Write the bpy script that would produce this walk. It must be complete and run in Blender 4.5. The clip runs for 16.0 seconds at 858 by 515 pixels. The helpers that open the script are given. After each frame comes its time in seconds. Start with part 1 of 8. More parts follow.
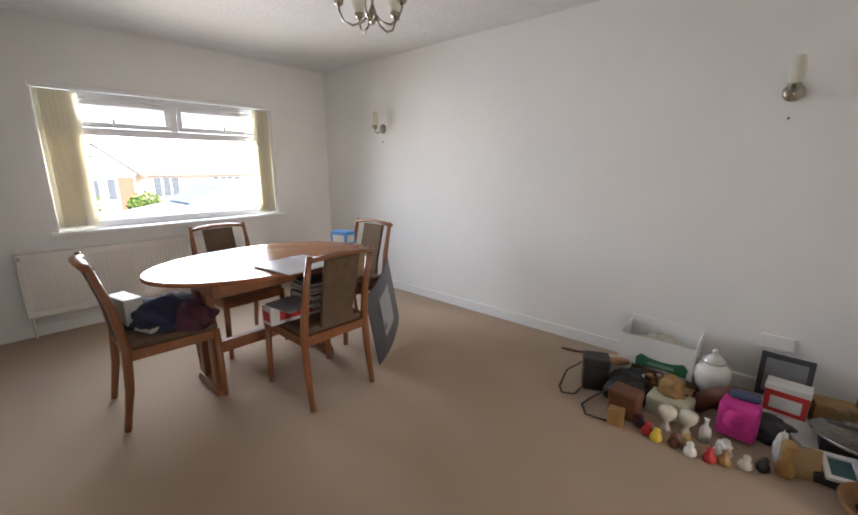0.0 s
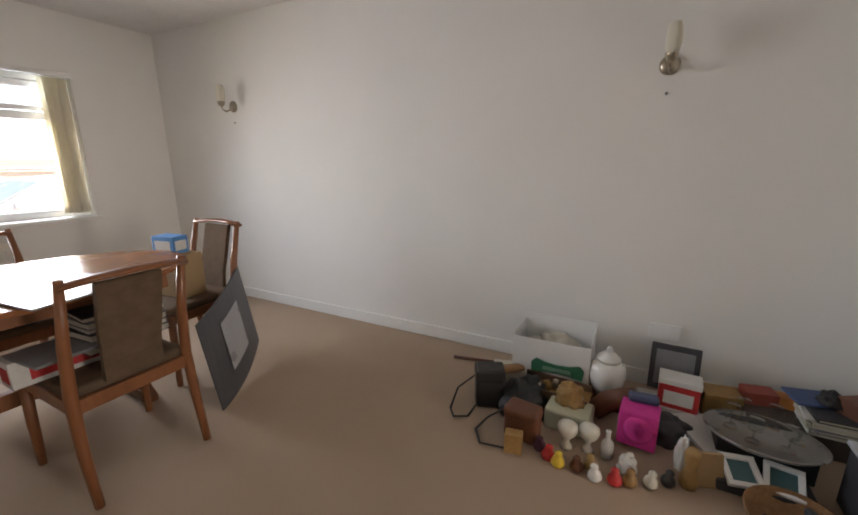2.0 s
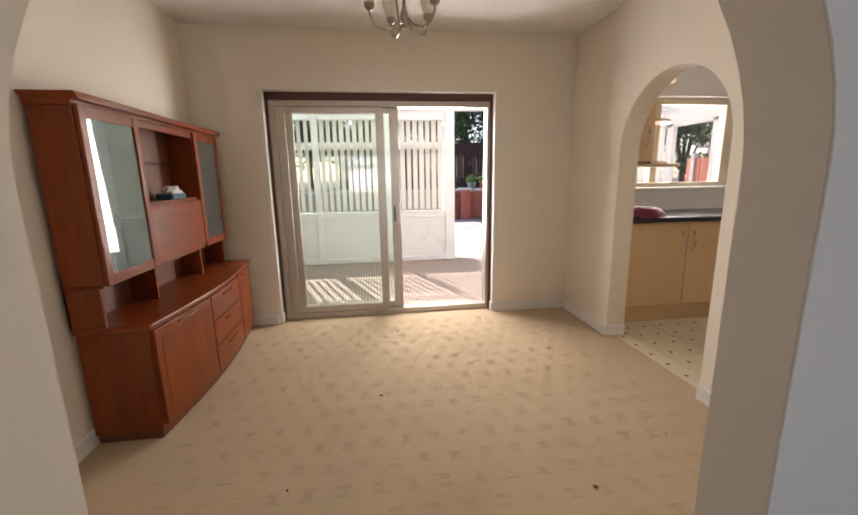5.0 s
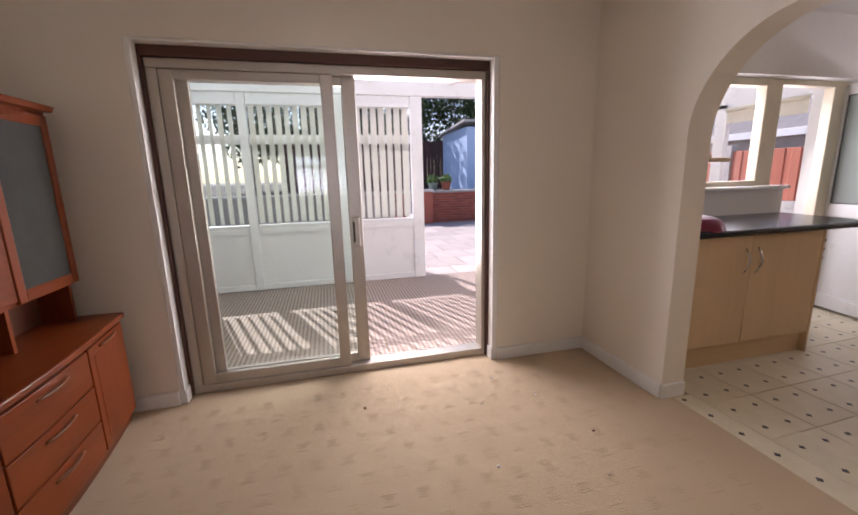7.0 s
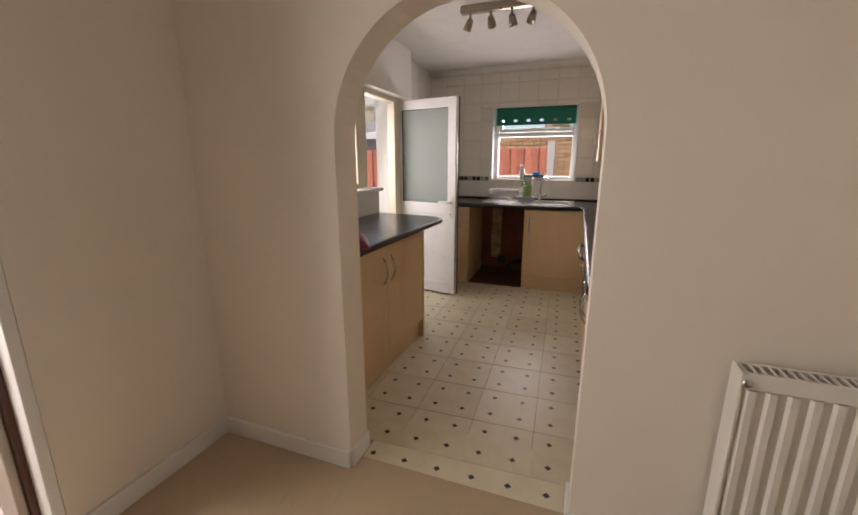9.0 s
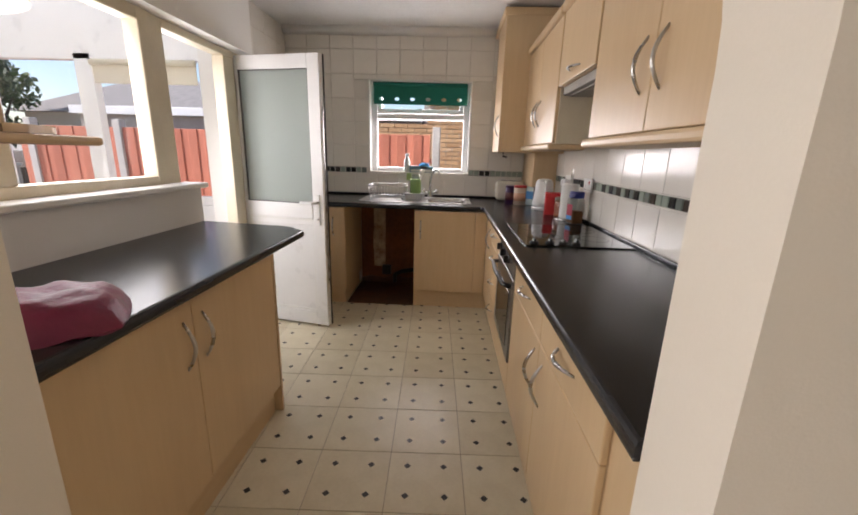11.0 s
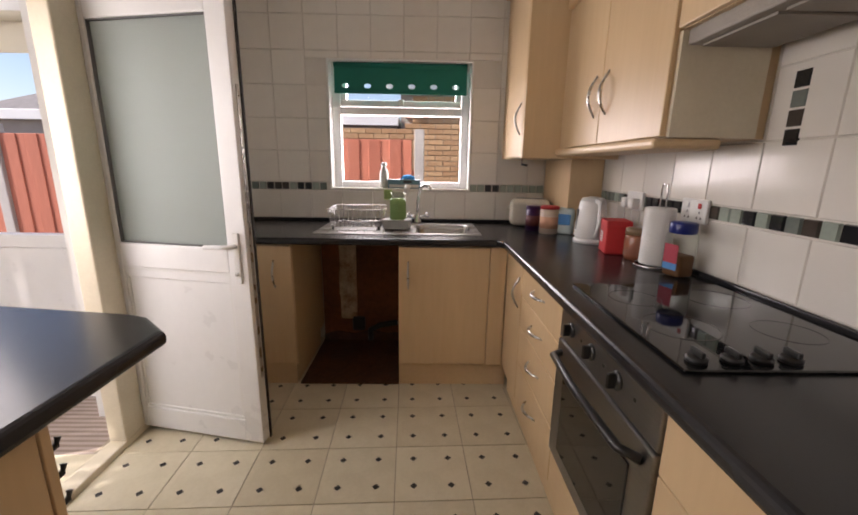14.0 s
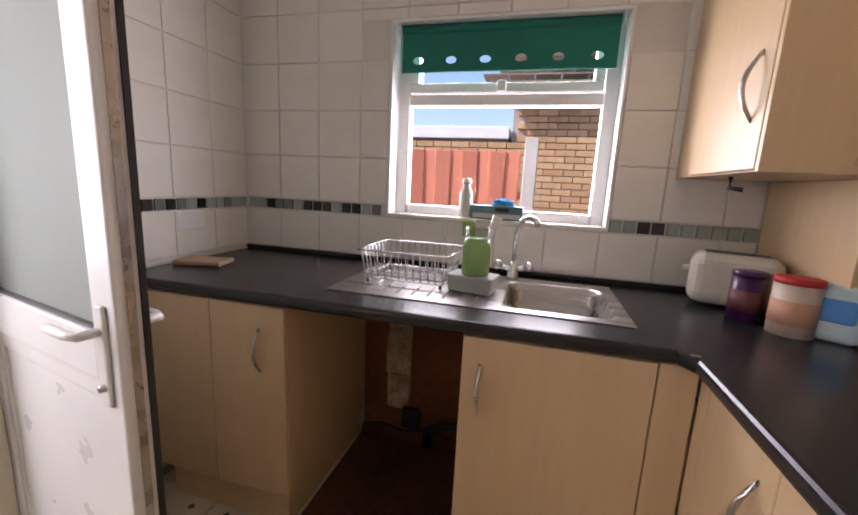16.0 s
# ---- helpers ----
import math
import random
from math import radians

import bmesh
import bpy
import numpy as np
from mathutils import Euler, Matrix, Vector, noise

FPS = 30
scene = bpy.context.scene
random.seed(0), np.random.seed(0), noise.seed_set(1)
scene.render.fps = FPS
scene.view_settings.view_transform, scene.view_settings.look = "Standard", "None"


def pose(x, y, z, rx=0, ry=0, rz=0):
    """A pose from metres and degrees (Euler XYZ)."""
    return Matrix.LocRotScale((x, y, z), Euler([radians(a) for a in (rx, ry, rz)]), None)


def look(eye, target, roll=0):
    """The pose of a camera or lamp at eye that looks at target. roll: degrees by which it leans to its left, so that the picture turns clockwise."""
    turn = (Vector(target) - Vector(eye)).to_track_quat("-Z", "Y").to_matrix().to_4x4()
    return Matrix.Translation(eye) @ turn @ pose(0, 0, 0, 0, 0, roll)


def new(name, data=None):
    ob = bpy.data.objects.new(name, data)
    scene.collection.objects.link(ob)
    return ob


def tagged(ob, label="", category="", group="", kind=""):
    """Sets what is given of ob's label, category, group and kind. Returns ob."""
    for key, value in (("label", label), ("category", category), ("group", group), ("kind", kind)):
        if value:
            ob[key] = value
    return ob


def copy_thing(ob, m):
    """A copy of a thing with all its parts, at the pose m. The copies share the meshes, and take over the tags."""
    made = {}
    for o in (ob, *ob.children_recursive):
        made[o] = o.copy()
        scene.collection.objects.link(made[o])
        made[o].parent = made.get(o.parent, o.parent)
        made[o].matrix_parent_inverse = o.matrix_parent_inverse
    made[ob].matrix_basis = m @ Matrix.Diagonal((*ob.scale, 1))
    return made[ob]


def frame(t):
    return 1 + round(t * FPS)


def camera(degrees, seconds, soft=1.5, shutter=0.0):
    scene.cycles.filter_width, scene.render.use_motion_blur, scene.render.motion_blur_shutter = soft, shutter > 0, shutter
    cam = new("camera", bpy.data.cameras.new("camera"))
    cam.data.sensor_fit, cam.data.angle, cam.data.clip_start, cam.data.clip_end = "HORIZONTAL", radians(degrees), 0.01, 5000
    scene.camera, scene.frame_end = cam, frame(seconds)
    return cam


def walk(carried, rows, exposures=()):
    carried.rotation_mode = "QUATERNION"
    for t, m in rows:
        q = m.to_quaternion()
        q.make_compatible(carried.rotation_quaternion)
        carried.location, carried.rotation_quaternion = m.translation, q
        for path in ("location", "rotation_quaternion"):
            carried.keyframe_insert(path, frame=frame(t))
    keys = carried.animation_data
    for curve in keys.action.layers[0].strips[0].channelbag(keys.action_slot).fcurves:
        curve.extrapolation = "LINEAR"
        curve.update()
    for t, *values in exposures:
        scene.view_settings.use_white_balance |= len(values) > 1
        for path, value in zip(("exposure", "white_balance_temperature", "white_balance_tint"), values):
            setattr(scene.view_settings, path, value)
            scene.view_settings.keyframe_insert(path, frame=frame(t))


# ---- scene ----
# ---------- camera and walk ----------
cam = camera(94.6, 16.0, soft=1.8)
PATH = [
    (0, (0.634, 0.338, 1.286), (-0.661, 1.795, 0.837), 0.1),
    (0.5, (0.56, 0.421, 1.318), (-1.106, 1.43, 0.862), 0.1),
    (1, (0.582, 0.484, 1.326), (-1.139, 1.384, 0.846), 0.1),
    (1.5, (0.591, 0.622, 1.296), (-0.928, 1.821, 0.791), 0.1),
    (2, (0.517, 0.843, 1.214), (-0.381, 2.567, 0.742), -0.1),
    (2.5, (0.552, 1.062, 1.219), (0.695, 3.004, 0.761), -2.3),
    (3, (0.606, 1.301, 1.269), (1.821, 2.818, 0.797), -1.7),
    (3.5, (0.832, 1.434, 1.185), (2.578, 2.316, 0.771), 0.2),
    (4, (0.965, 1.527, 1.206), (2.906, 1.813, 0.822), -0.1),
    (4.5, (1.015, 1.62, 1.255), (2.975, 1.542, 0.864), -0.5),
    (7, (2.24, 1.597, 1.268), (4.14, 1.117, 0.866), -1.4),
    (7.5, (2.505, 1.5, 1.257), (4.344, 0.817, 0.866), -1.1),
    (8, (2.762, 1.357, 1.258), (4.296, 0.139, 0.851), -0.6),
    (8.5, (2.937, 1.232, 1.308), (4.006, -0.403, 0.879), -0.5),
    (9, (3.036, 1.146, 1.334), (3.718, -0.676, 0.872), -0.0),
    (9.5, (3.154, 0.905, 1.337), (3.623, -0.977, 0.847), 0.4),
    (10, (3.221, 0.612, 1.331), (3.521, -1.301, 0.828), 1.1),
    (12.5, (3.373, -0.276, 1.294), (3.354, -2.213, 0.798), 1.1),
    (13, (3.433, -0.491, 1.285), (3.402, -2.432, 0.806), 1.0),
    (13.5, (3.455, -0.691, 1.289), (3.419, -2.635, 0.822), 0.8),
    (14, (3.427, -0.943, 1.304), (3.388, -2.891, 0.852), 0.9),
    (14.5, (3.391, -1.162, 1.305), (3.36, -3.114, 0.87), 0.9),
    (15, (3.397, -1.465, 1.272), (3.406, -3.424, 0.87), 1.2),
    (15.5, (3.394, -1.735, 1.274), (3.481, -3.699, 0.907), 1.7),
    (16, (3.383, -2.017, 1.286), (3.884, -3.919, 0.922), 2.8),
]
EXPOSURE = [(0.0, 2.15, 6500, 17), (0.5, 2.1, 6400, 17), (1.5, 1.8, 6800, 20), (2.0, 1.9, 6900, 18), (2.5, 2.2, 6800, 18), (3.0, 1.9, 6900, 18), (3.5, 1.7, 7000, 17), (4.0, 1.4, 7300, 18), (4.5, 1.3, 6900, 18), (7.0, 0.85, 6000, 27), (8.0, 0.6, 6200, 25), (8.5, 0.4, 6900, 24), (9.0, 0.7, 6500, 20), (9.5, 0.88, 6300, 17), (10.0, 1.0, 6200, 16), (12.5, 0.9, 6300, 20), (14.5, 0.85, 6500, 22), (16.0, 1.1, 6100, 25)]
walk(cam, [(t, look(eye, target, roll)) for t, eye, target, roll in PATH], EXPOSURE)

# ---------- world, sun, large lights ----------
SUN_EL, SUN_AZ = 39.5, 70.0          # degrees; azimuth from +y towards +x
wrld = bpy.data.worlds.new("sky_world")
scene.world = wrld
wrld.use_nodes = True
wn = wrld.node_tree.nodes
sky = wn.new("ShaderNodeTexSky")
sky.sky_type = "NISHITA"
sky.sun_disc = False
sky.sun_elevation = radians(SUN_EL)
sky.sun_rotation = radians(SUN_AZ)
wrld.node_tree.links.new(sky.outputs["Color"], wn["Background"].inputs["Color"])
wn["Background"].inputs["Strength"].default_value = 0.10


def lamp(name, kind, m, energy, color=(1, 1, 1), size=(1, 1)):
    d = bpy.data.lights.new(name, kind)
    d.energy, d.color = energy, color
    if kind == "AREA":
        d.shape, d.size, d.size_y = "RECTANGLE", size[0], size[1]
    ob = new(name, d)
    ob.matrix_world = m
    return ob


sun_dir = Vector((math.sin(radians(SUN_AZ)) * math.cos(radians(SUN_EL)), math.cos(radians(SUN_AZ)) * math.cos(radians(SUN_EL)), math.sin(radians(SUN_EL))))
sun = lamp("sun", "SUN", look(sun_dir * 30, (0, 0, 0)), 4.0, (1.0, 0.95, 0.87))
sun.data.angle = radians(0.5)
# added area lamps that stand in for daylight entering by the openings
lamp("sky_front_window", "AREA", look((-3.72, 1.6, 1.40), (-0.3, 1.6, 0.3)), 10, (0.70, 0.85, 1.0), (1.7, 0.9)).data.spread = radians(115)
# added warm lamp for light bounced up from the sunlit street
lamp("street_light_front_window", "AREA", look((-3.72, 1.6, 1.20), (0.3, 1.6, 1.75)), 5.4, (1.0, 0.93, 0.82), (1.7, 0.7)).data.spread = radians(115)
lamp("sky_patio_door", "AREA", look((5.35, 1.05, 1.25), (0, 1.35, 0.8)), 27, (1.0, 0.95, 0.86), (0.85, 1.35))
lamp("sky_kitchen_window", "AREA", look((3.58, -3.98, 1.55), (3.58, 0, 1.0)), 14, (1.0, 0.95, 0.9), (0.9, 0.8))
lamp("sky_kitchen_side", "AREA", look((5.15, -1.5, 1.4), (3.0, -1.4, 0.7)), 18, (1.0, 0.96, 0.9), (1.9, 1.0))

# ---------- materials ----------
def material(name, c1, c2=None, rough=0.6, metal=0.0, scale=6.0, fine=80.0, bump=0.05, stretch=(1, 1, 1), rvar=0.1, spec=0.5, fine_amt=0.35, island=0.0, random=0.0, coat=0.0):
    """A surface that goes between two colours by a broad and a fine noise, with gloss and relief that vary too."""
    m = bpy.data.materials.new(name)
    m.use_nodes = True
    nt, b = m.node_tree, m.node_tree.nodes["Principled BSDF"]
    nn, ln = nt.nodes.new, nt.links.new
    c2 = c2 or tuple(v * 0.85 for v in c1)
    tc, mp = nn("ShaderNodeTexCoord"), nn("ShaderNodeMapping")
    mp.inputs["Scale"].default_value = stretch
    ln(tc.outputs["Object"], mp.inputs["Vector"])
    n1, n2 = nn("ShaderNodeTexNoise"), nn("ShaderNodeTexNoise")
    n1.inputs["Scale"].default_value, n1.inputs["Detail"].default_value = scale, 5
    n2.inputs["Scale"].default_value, n2.inputs["Detail"].default_value = fine, 4
    for n in (n1, n2):
        ln(mp.outputs["Vector"], n.inputs["Vector"])
    mix = nn("ShaderNodeMath")
    mix.operation = "MULTIPLY_ADD"
    mix.inputs[1].default_value = fine_amt
    ln(n2.outputs["Fac"], mix.inputs[0])
    sc = nn("ShaderNodeMath")
    sc.operation = "MULTIPLY"
    sc.inputs[1].default_value = 1.0 - fine_amt
    ln(n1.outputs["Fac"], sc.inputs[0])
    ln(sc.outputs[0], mix.inputs[2])
    fac = mix.outputs[0]
    if island or random:
        src = nn("ShaderNodeNewGeometry").outputs["Random Per Island"] if island else nn("ShaderNodeObjectInfo").outputs["Random"]
        ad = nn("ShaderNodeMath")
        ad.operation = "MULTIPLY_ADD"
        ad.inputs[1].default_value = island or random
        ln(src, ad.inputs[0])
        ln(fac, ad.inputs[2])
        sb = nn("ShaderNodeMath")
        sb.operation = "SUBTRACT"
        sb.inputs[1].default_value = (island or random) / 2
        ln(ad.outputs[0], sb.inputs[0])
        fac = sb.outputs[0]
    ramp = nn("ShaderNodeValToRGB")
    ramp.color_ramp.elements[0].position, ramp.color_ramp.elements[1].position = 0.3, 0.7
    ramp.color_ramp.elements[0].color, ramp.color_ramp.elements[1].color = (*c2, 1), (*c1, 1)
    ln(fac, ramp.inputs["Fac"])
    ln(ramp.outputs["Color"], b.inputs["Base Color"])
    rr = nn("ShaderNodeMapRange")
    rr.inputs["To Min"].default_value, rr.inputs["To Max"].default_value = max(rough - rvar, 0.02), min(rough + rvar, 1)
    ln(n1.outputs["Fac"], rr.inputs["Value"])
    ln(rr.outputs["Result"], b.inputs["Roughness"])
    b.inputs["Metallic"].default_value = metal
    b.inputs["Specular IOR Level"].default_value = spec
    b.inputs["Coat Weight"].default_value = coat
    if bump:
        bp = nn("ShaderNodeBump")
        bp.inputs["Strength"].default_value, bp.inputs["Distance"].default_value = bump, 0.01
        ln(n2.outputs["Fac"], bp.inputs["Height"])
        ln(bp.outputs["Normal"], b.inputs["Normal"])
    return m


def glass(name, tint=(1, 1, 1), rough=0.0):
    m = bpy.data.materials.new(name)
    m.use_nodes = True
    nt = m.node_tree
    nn, ln = nt.nodes.new, nt.links.new
    out = nt.nodes["Material Output"]
    nt.nodes.remove(nt.nodes["Principled BSDF"])
    gl, tr, mx, lw = nn("ShaderNodeBsdfGlossy"), nn("ShaderNodeBsdfTransparent"), nn("ShaderNodeMixShader"), nn("ShaderNodeLayerWeight")
    pw, fr = nn("ShaderNodeMath"), nn("ShaderNodeMath")
    pw.operation, fr.operation = "POWER", "MULTIPLY_ADD"
    pw.inputs[1].default_value = 4.0
    fr.inputs[1].default_value, fr.inputs[2].default_value = 0.7, 0.012
    lw.inputs["Blend"].default_value = 0.5
    ln(lw.outputs["Facing"], pw.inputs[0])
    ln(pw.outputs[0], fr.inputs[0])
    gl.inputs["Roughness"].default_value = rough
    tr.inputs["Color"].default_value = (*tint, 1)
    ln(fr.outputs[0], mx.inputs["Fac"])
    ln(tr.outputs[0], mx.inputs[1])
    ln(gl.outputs[0], mx.inputs[2])
    ln(mx.outputs[0], out.inputs["Surface"])
    return m


def sheer(name, color, through_amt=0.5):
    """A thin sheet that lets light through and scatters it."""
    m = bpy.data.materials.new(name)
    m.use_nodes = True
    nt = m.node_tree
    nn, ln = nt.nodes.new, nt.links.new
    out, b = nt.nodes["Material Output"], nt.nodes["Principled BSDF"]
    b.inputs["Base Color"].default_value = (*color, 1)
    b.inputs["Roughness"].default_value = 0.6
    tl, mx = nn("ShaderNodeBsdfTranslucent"), nn("ShaderNodeMixShader")
    tl.inputs["Color"].default_value = (*color, 1)
    mx.inputs["Fac"].default_value = through_amt
    ln(b.outputs[0], mx.inputs[1])
    ln(tl.outputs[0], mx.inputs[2])
    ln(mx.outputs[0], out.inputs["Surface"])
    return m


WALL = material("white_emulsion", (0.80, 0.79, 0.76), (0.76, 0.75, 0.72), 0.75, fine=220, bump=0.06, scale=2.5)
CREAM = material("cream_emulsion", (0.80, 0.745, 0.65), (0.765, 0.71, 0.61), 0.75, fine=220, bump=0.06, scale=2.5)
CEIL = material("artex_ceiling", (0.78, 0.77, 0.75), (0.70, 0.69, 0.67), 0.85, scale=5, fine=38, bump=0.5)
GLOSS = material("white_gloss_paint", (0.80, 0.80, 0.78), (0.76, 0.76, 0.73), 0.35, fine=60, bump=0.02)
UPVC = material("white_upvc", (0.82, 0.82, 0.81), (0.78, 0.78, 0.77), 0.3, fine=30, bump=0.0)
CARPET = material("beige_carpet", (0.47, 0.36, 0.27), (0.39, 0.29, 0.21), 0.95, scale=1.6, fine=420, bump=0.5, fine_amt=0.5, spec=0.1)
GOLD_CARPET = material("golden_beige_carpet", (0.58, 0.455, 0.31), (0.49, 0.375, 0.245), 0.95, scale=1.8, fine=420, bump=0.5, fine_amt=0.5, spec=0.1)
CARPET_TUFT = material("carpet_pattern_tuft", (0.52, 0.40, 0.265), (0.46, 0.35, 0.225), 0.95, fine=300, bump=0.3, spec=0.1)
TEAK = material("teak_wood", (0.27, 0.060, 0.013), (0.15, 0.030, 0.008), 0.33, scale=5, fine=40, stretch=(1, 1, 0.12), bump=0.03, spec=0.3)
TEAK_H = material("teak_wood_along", (0.27, 0.060, 0.013), (0.15, 0.030, 0.008), 0.31, scale=5, fine=40, stretch=(0.12, 1, 1), bump=0.03, spec=0.3)
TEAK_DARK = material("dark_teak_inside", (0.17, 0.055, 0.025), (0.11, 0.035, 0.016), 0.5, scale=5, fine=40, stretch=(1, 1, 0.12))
CHAIRWOOD = material("chair_teak", (0.27, 0.105, 0.04), (0.17, 0.06, 0.022), 0.38, scale=8, fine=60, stretch=(1, 1, 0.15), bump=0.03)
FABRIC = material("brown_woven_fabric", (0.17, 0.115, 0.075), (0.11, 0.075, 0.05), 0.95, scale=20, fine=400, bump=0.5, spec=0.1)
BEECH = material("beech_laminate", (0.66, 0.49, 0.29), (0.58, 0.41, 0.23), 0.4, scale=4, fine=45, stretch=(1, 1, 0.1), bump=0.02)
BEECH_H = material("beech_laminate_along", (0.66, 0.49, 0.29), (0.58, 0.41, 0.23), 0.4, scale=4, fine=45, stretch=(1, 0.1, 1), bump=0.02)
WORKTOP = material("black_worktop", (0.022, 0.022, 0.024), (0.019, 0.019, 0.021), 0.25, scale=3, fine=40, bump=0.0, rvar=0.0, spec=0.4)
STEEL = material("brushed_steel", (0.55, 0.54, 0.52), (0.45, 0.44, 0.43), 0.28, 1.0, scale=20, fine=200, stretch=(0.05, 1, 1), bump=0.02)
CHROME = material("chrome", (0.75, 0.75, 0.75), (0.68, 0.68, 0.68), 0.08, 1.0, bump=0.0, rvar=0.03)
BRASSY = material("satin_nickel", (0.42, 0.37, 0.30), (0.33, 0.29, 0.23), 0.3, 1.0, bump=0.0)
ALU = material("bronze_grey_aluminium", (0.50, 0.45, 0.38), (0.43, 0.39, 0.33), 0.38, 0.6, fine=60, bump=0.01)
DARKWOOD = material("dark_brown_timber", (0.10, 0.035, 0.022), (0.06, 0.02, 0.013), 0.5, scale=6, fine=60, stretch=(1, 0.1, 1))
TILE = material("cream_glazed_tile", (0.78, 0.75, 0.69), (0.74, 0.71, 0.65), 0.15, spec=0.35, scale=7, fine=18, bump=0.05, random=0.5, rvar=0.04)
GROUT = material("white_grout", (0.70, 0.67, 0.61), (0.62, 0.59, 0.53), 0.9, fine=150, bump=0.2)
LINO = material("cream_vinyl", (0.70, 0.635, 0.47), (0.60, 0.53, 0.37), 0.35, scale=9, fine=60, bump=0.04, random=0.35, fine_amt=0.3)
LINO_LINE = material("vinyl_joint", (0.40, 0.34, 0.24), (0.33, 0.27, 0.19), 0.6, fine=60)
LINO_DOT = material("black_vinyl_diamond", (0.03, 0.025, 0.02), (0.02, 0.017, 0.014), 0.35, fine=60, bump=0.0)
BLACK = material("black_plastic", (0.022, 0.021, 0.02), (0.014, 0.014, 0.013), 0.35, fine=80, bump=0.02)
BLACKGLASS = material("black_glass", (0.008, 0.008, 0.009), (0.006, 0.006, 0.006), 0.04, fine=10, bump=0.0, rvar=0.02)
RUBBER = material("black_rubber_seal", (0.02, 0.018, 0.016), (0.03, 0.025, 0.02), 0.8)
TEAL = material("teal_blind_cloth", (0.010, 0.20, 0.15), (0.008, 0.16, 0.12), 0.8, fine=300, bump=0.1)
BRICK = material("red_brick", (0.42, 0.13, 0.085), (0.30, 0.085, 0.06), 0.9, scale=9, fine=90, bump=0.4, island=0.6)
BRICK_B = material("buff_brick", (0.56, 0.36, 0.19), (0.44, 0.26, 0.13), 0.9, scale=9, fine=90, bump=0.4, random=0.6)
MORTAR = material("mortar", (0.42, 0.38, 0.33), (0.34, 0.30, 0.26), 0.95, fine=120, bump=0.3)
FENCE = material("red_stained_fence", (0.55, 0.20, 0.125), (0.42, 0.14, 0.085), 0.8, scale=5, fine=60, stretch=(1, 1, 0.1), bump=0.2, random=0.4)
CONCRETE = material("concrete", (0.52, 0.50, 0.46), (0.42, 0.40, 0.37), 0.9, fine=120, bump=0.3)
SLAB = material("patio_slab", (0.50, 0.43, 0.38), (0.40, 0.34, 0.30), 0.9, fine=90, bump=0.3, random=0.5)
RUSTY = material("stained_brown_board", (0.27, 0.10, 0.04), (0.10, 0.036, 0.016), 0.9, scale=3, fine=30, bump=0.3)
PLASTER_OLD = material("flaking_plaster", (0.66, 0.55, 0.40), (0.24, 0.12, 0.055), 0.95, scale=14, fine=60, bump=0.5)
GLASS = glass("clear_glass")
GREENGLASS = glass("greenish_glass", (0.90, 0.965, 0.93))
VERTICAL = sheer("cream_blind_fabric", (0.84, 0.80, 0.68), 0.4)
WHITEBLIND = sheer("white_blind_fabric", (0.85, 0.84, 0.78), 0.35)
ROOFSHEET = sheer("white_polycarbonate", (0.94, 0.94, 0.92), 0.85)
WHITE = material("white_plastic", (0.80, 0.80, 0.78), (0.76, 0.76, 0.74), 0.35, bump=0.0)
CREAM_FRAME = material("aged_cream_frame", (0.72, 0.65, 0.50), (0.62, 0.55, 0.41), 0.45, bump=0.0)

# ---------- builders ----------
def box(x0, x1, y0, y1, z0, z1, bevel=0.0, bm=None, seg=2):
    """A box between two corners, its edges rounded, added to bm or new."""
    t = bmesh.new()
    bmesh.ops.create_cube(t, size=1.0)
    bmesh.ops.transform(t, matrix=Matrix.LocRotScale(((x0 + x1) / 2, (y0 + y1) / 2, (z0 + z1) / 2), None, (abs(x1 - x0), abs(y1 - y0), abs(z1 - z0))), verts=t.verts)
    if bevel:
        bmesh.ops.bevel(t, geom=t.edges[:], offset=bevel, segments=seg, profile=0.5, affect="EDGES")
    return join(bm, t)


def join(bm, t):
    if bm is None:
        return t
    me = bpy.data.meshes.new("tmp")
    t.to_mesh(me)
    bm.from_mesh(me)
    bpy.data.meshes.remove(me)
    t.free()
    return bm


def lathe(profile, m=None, seg=24, bm=None):
    """A turned body from (radius, height) pairs, round the z axis, moved by m."""
    t = bmesh.new()
    rings = []
    for r, z in profile:
        rings.append([t.verts.new((max(r, 0.0004) * math.cos(a), max(r, 0.0004) * math.sin(a), z)) for a in [2 * math.pi * i / seg for i in range(seg)]])
    for a, b in zip(rings, rings[1:]):
        for i in range(seg):
            t.faces.new((a[i], a[(i + 1) % seg], b[(i + 1) % seg], b[i]))
    t.faces.new(rings[0][::-1])
    t.faces.new(rings[-1])
    for f in t.faces:
        f.smooth = True
    if m is not None:
        bmesh.ops.transform(t, matrix=m, verts=t.verts)
    return join(bm, t)


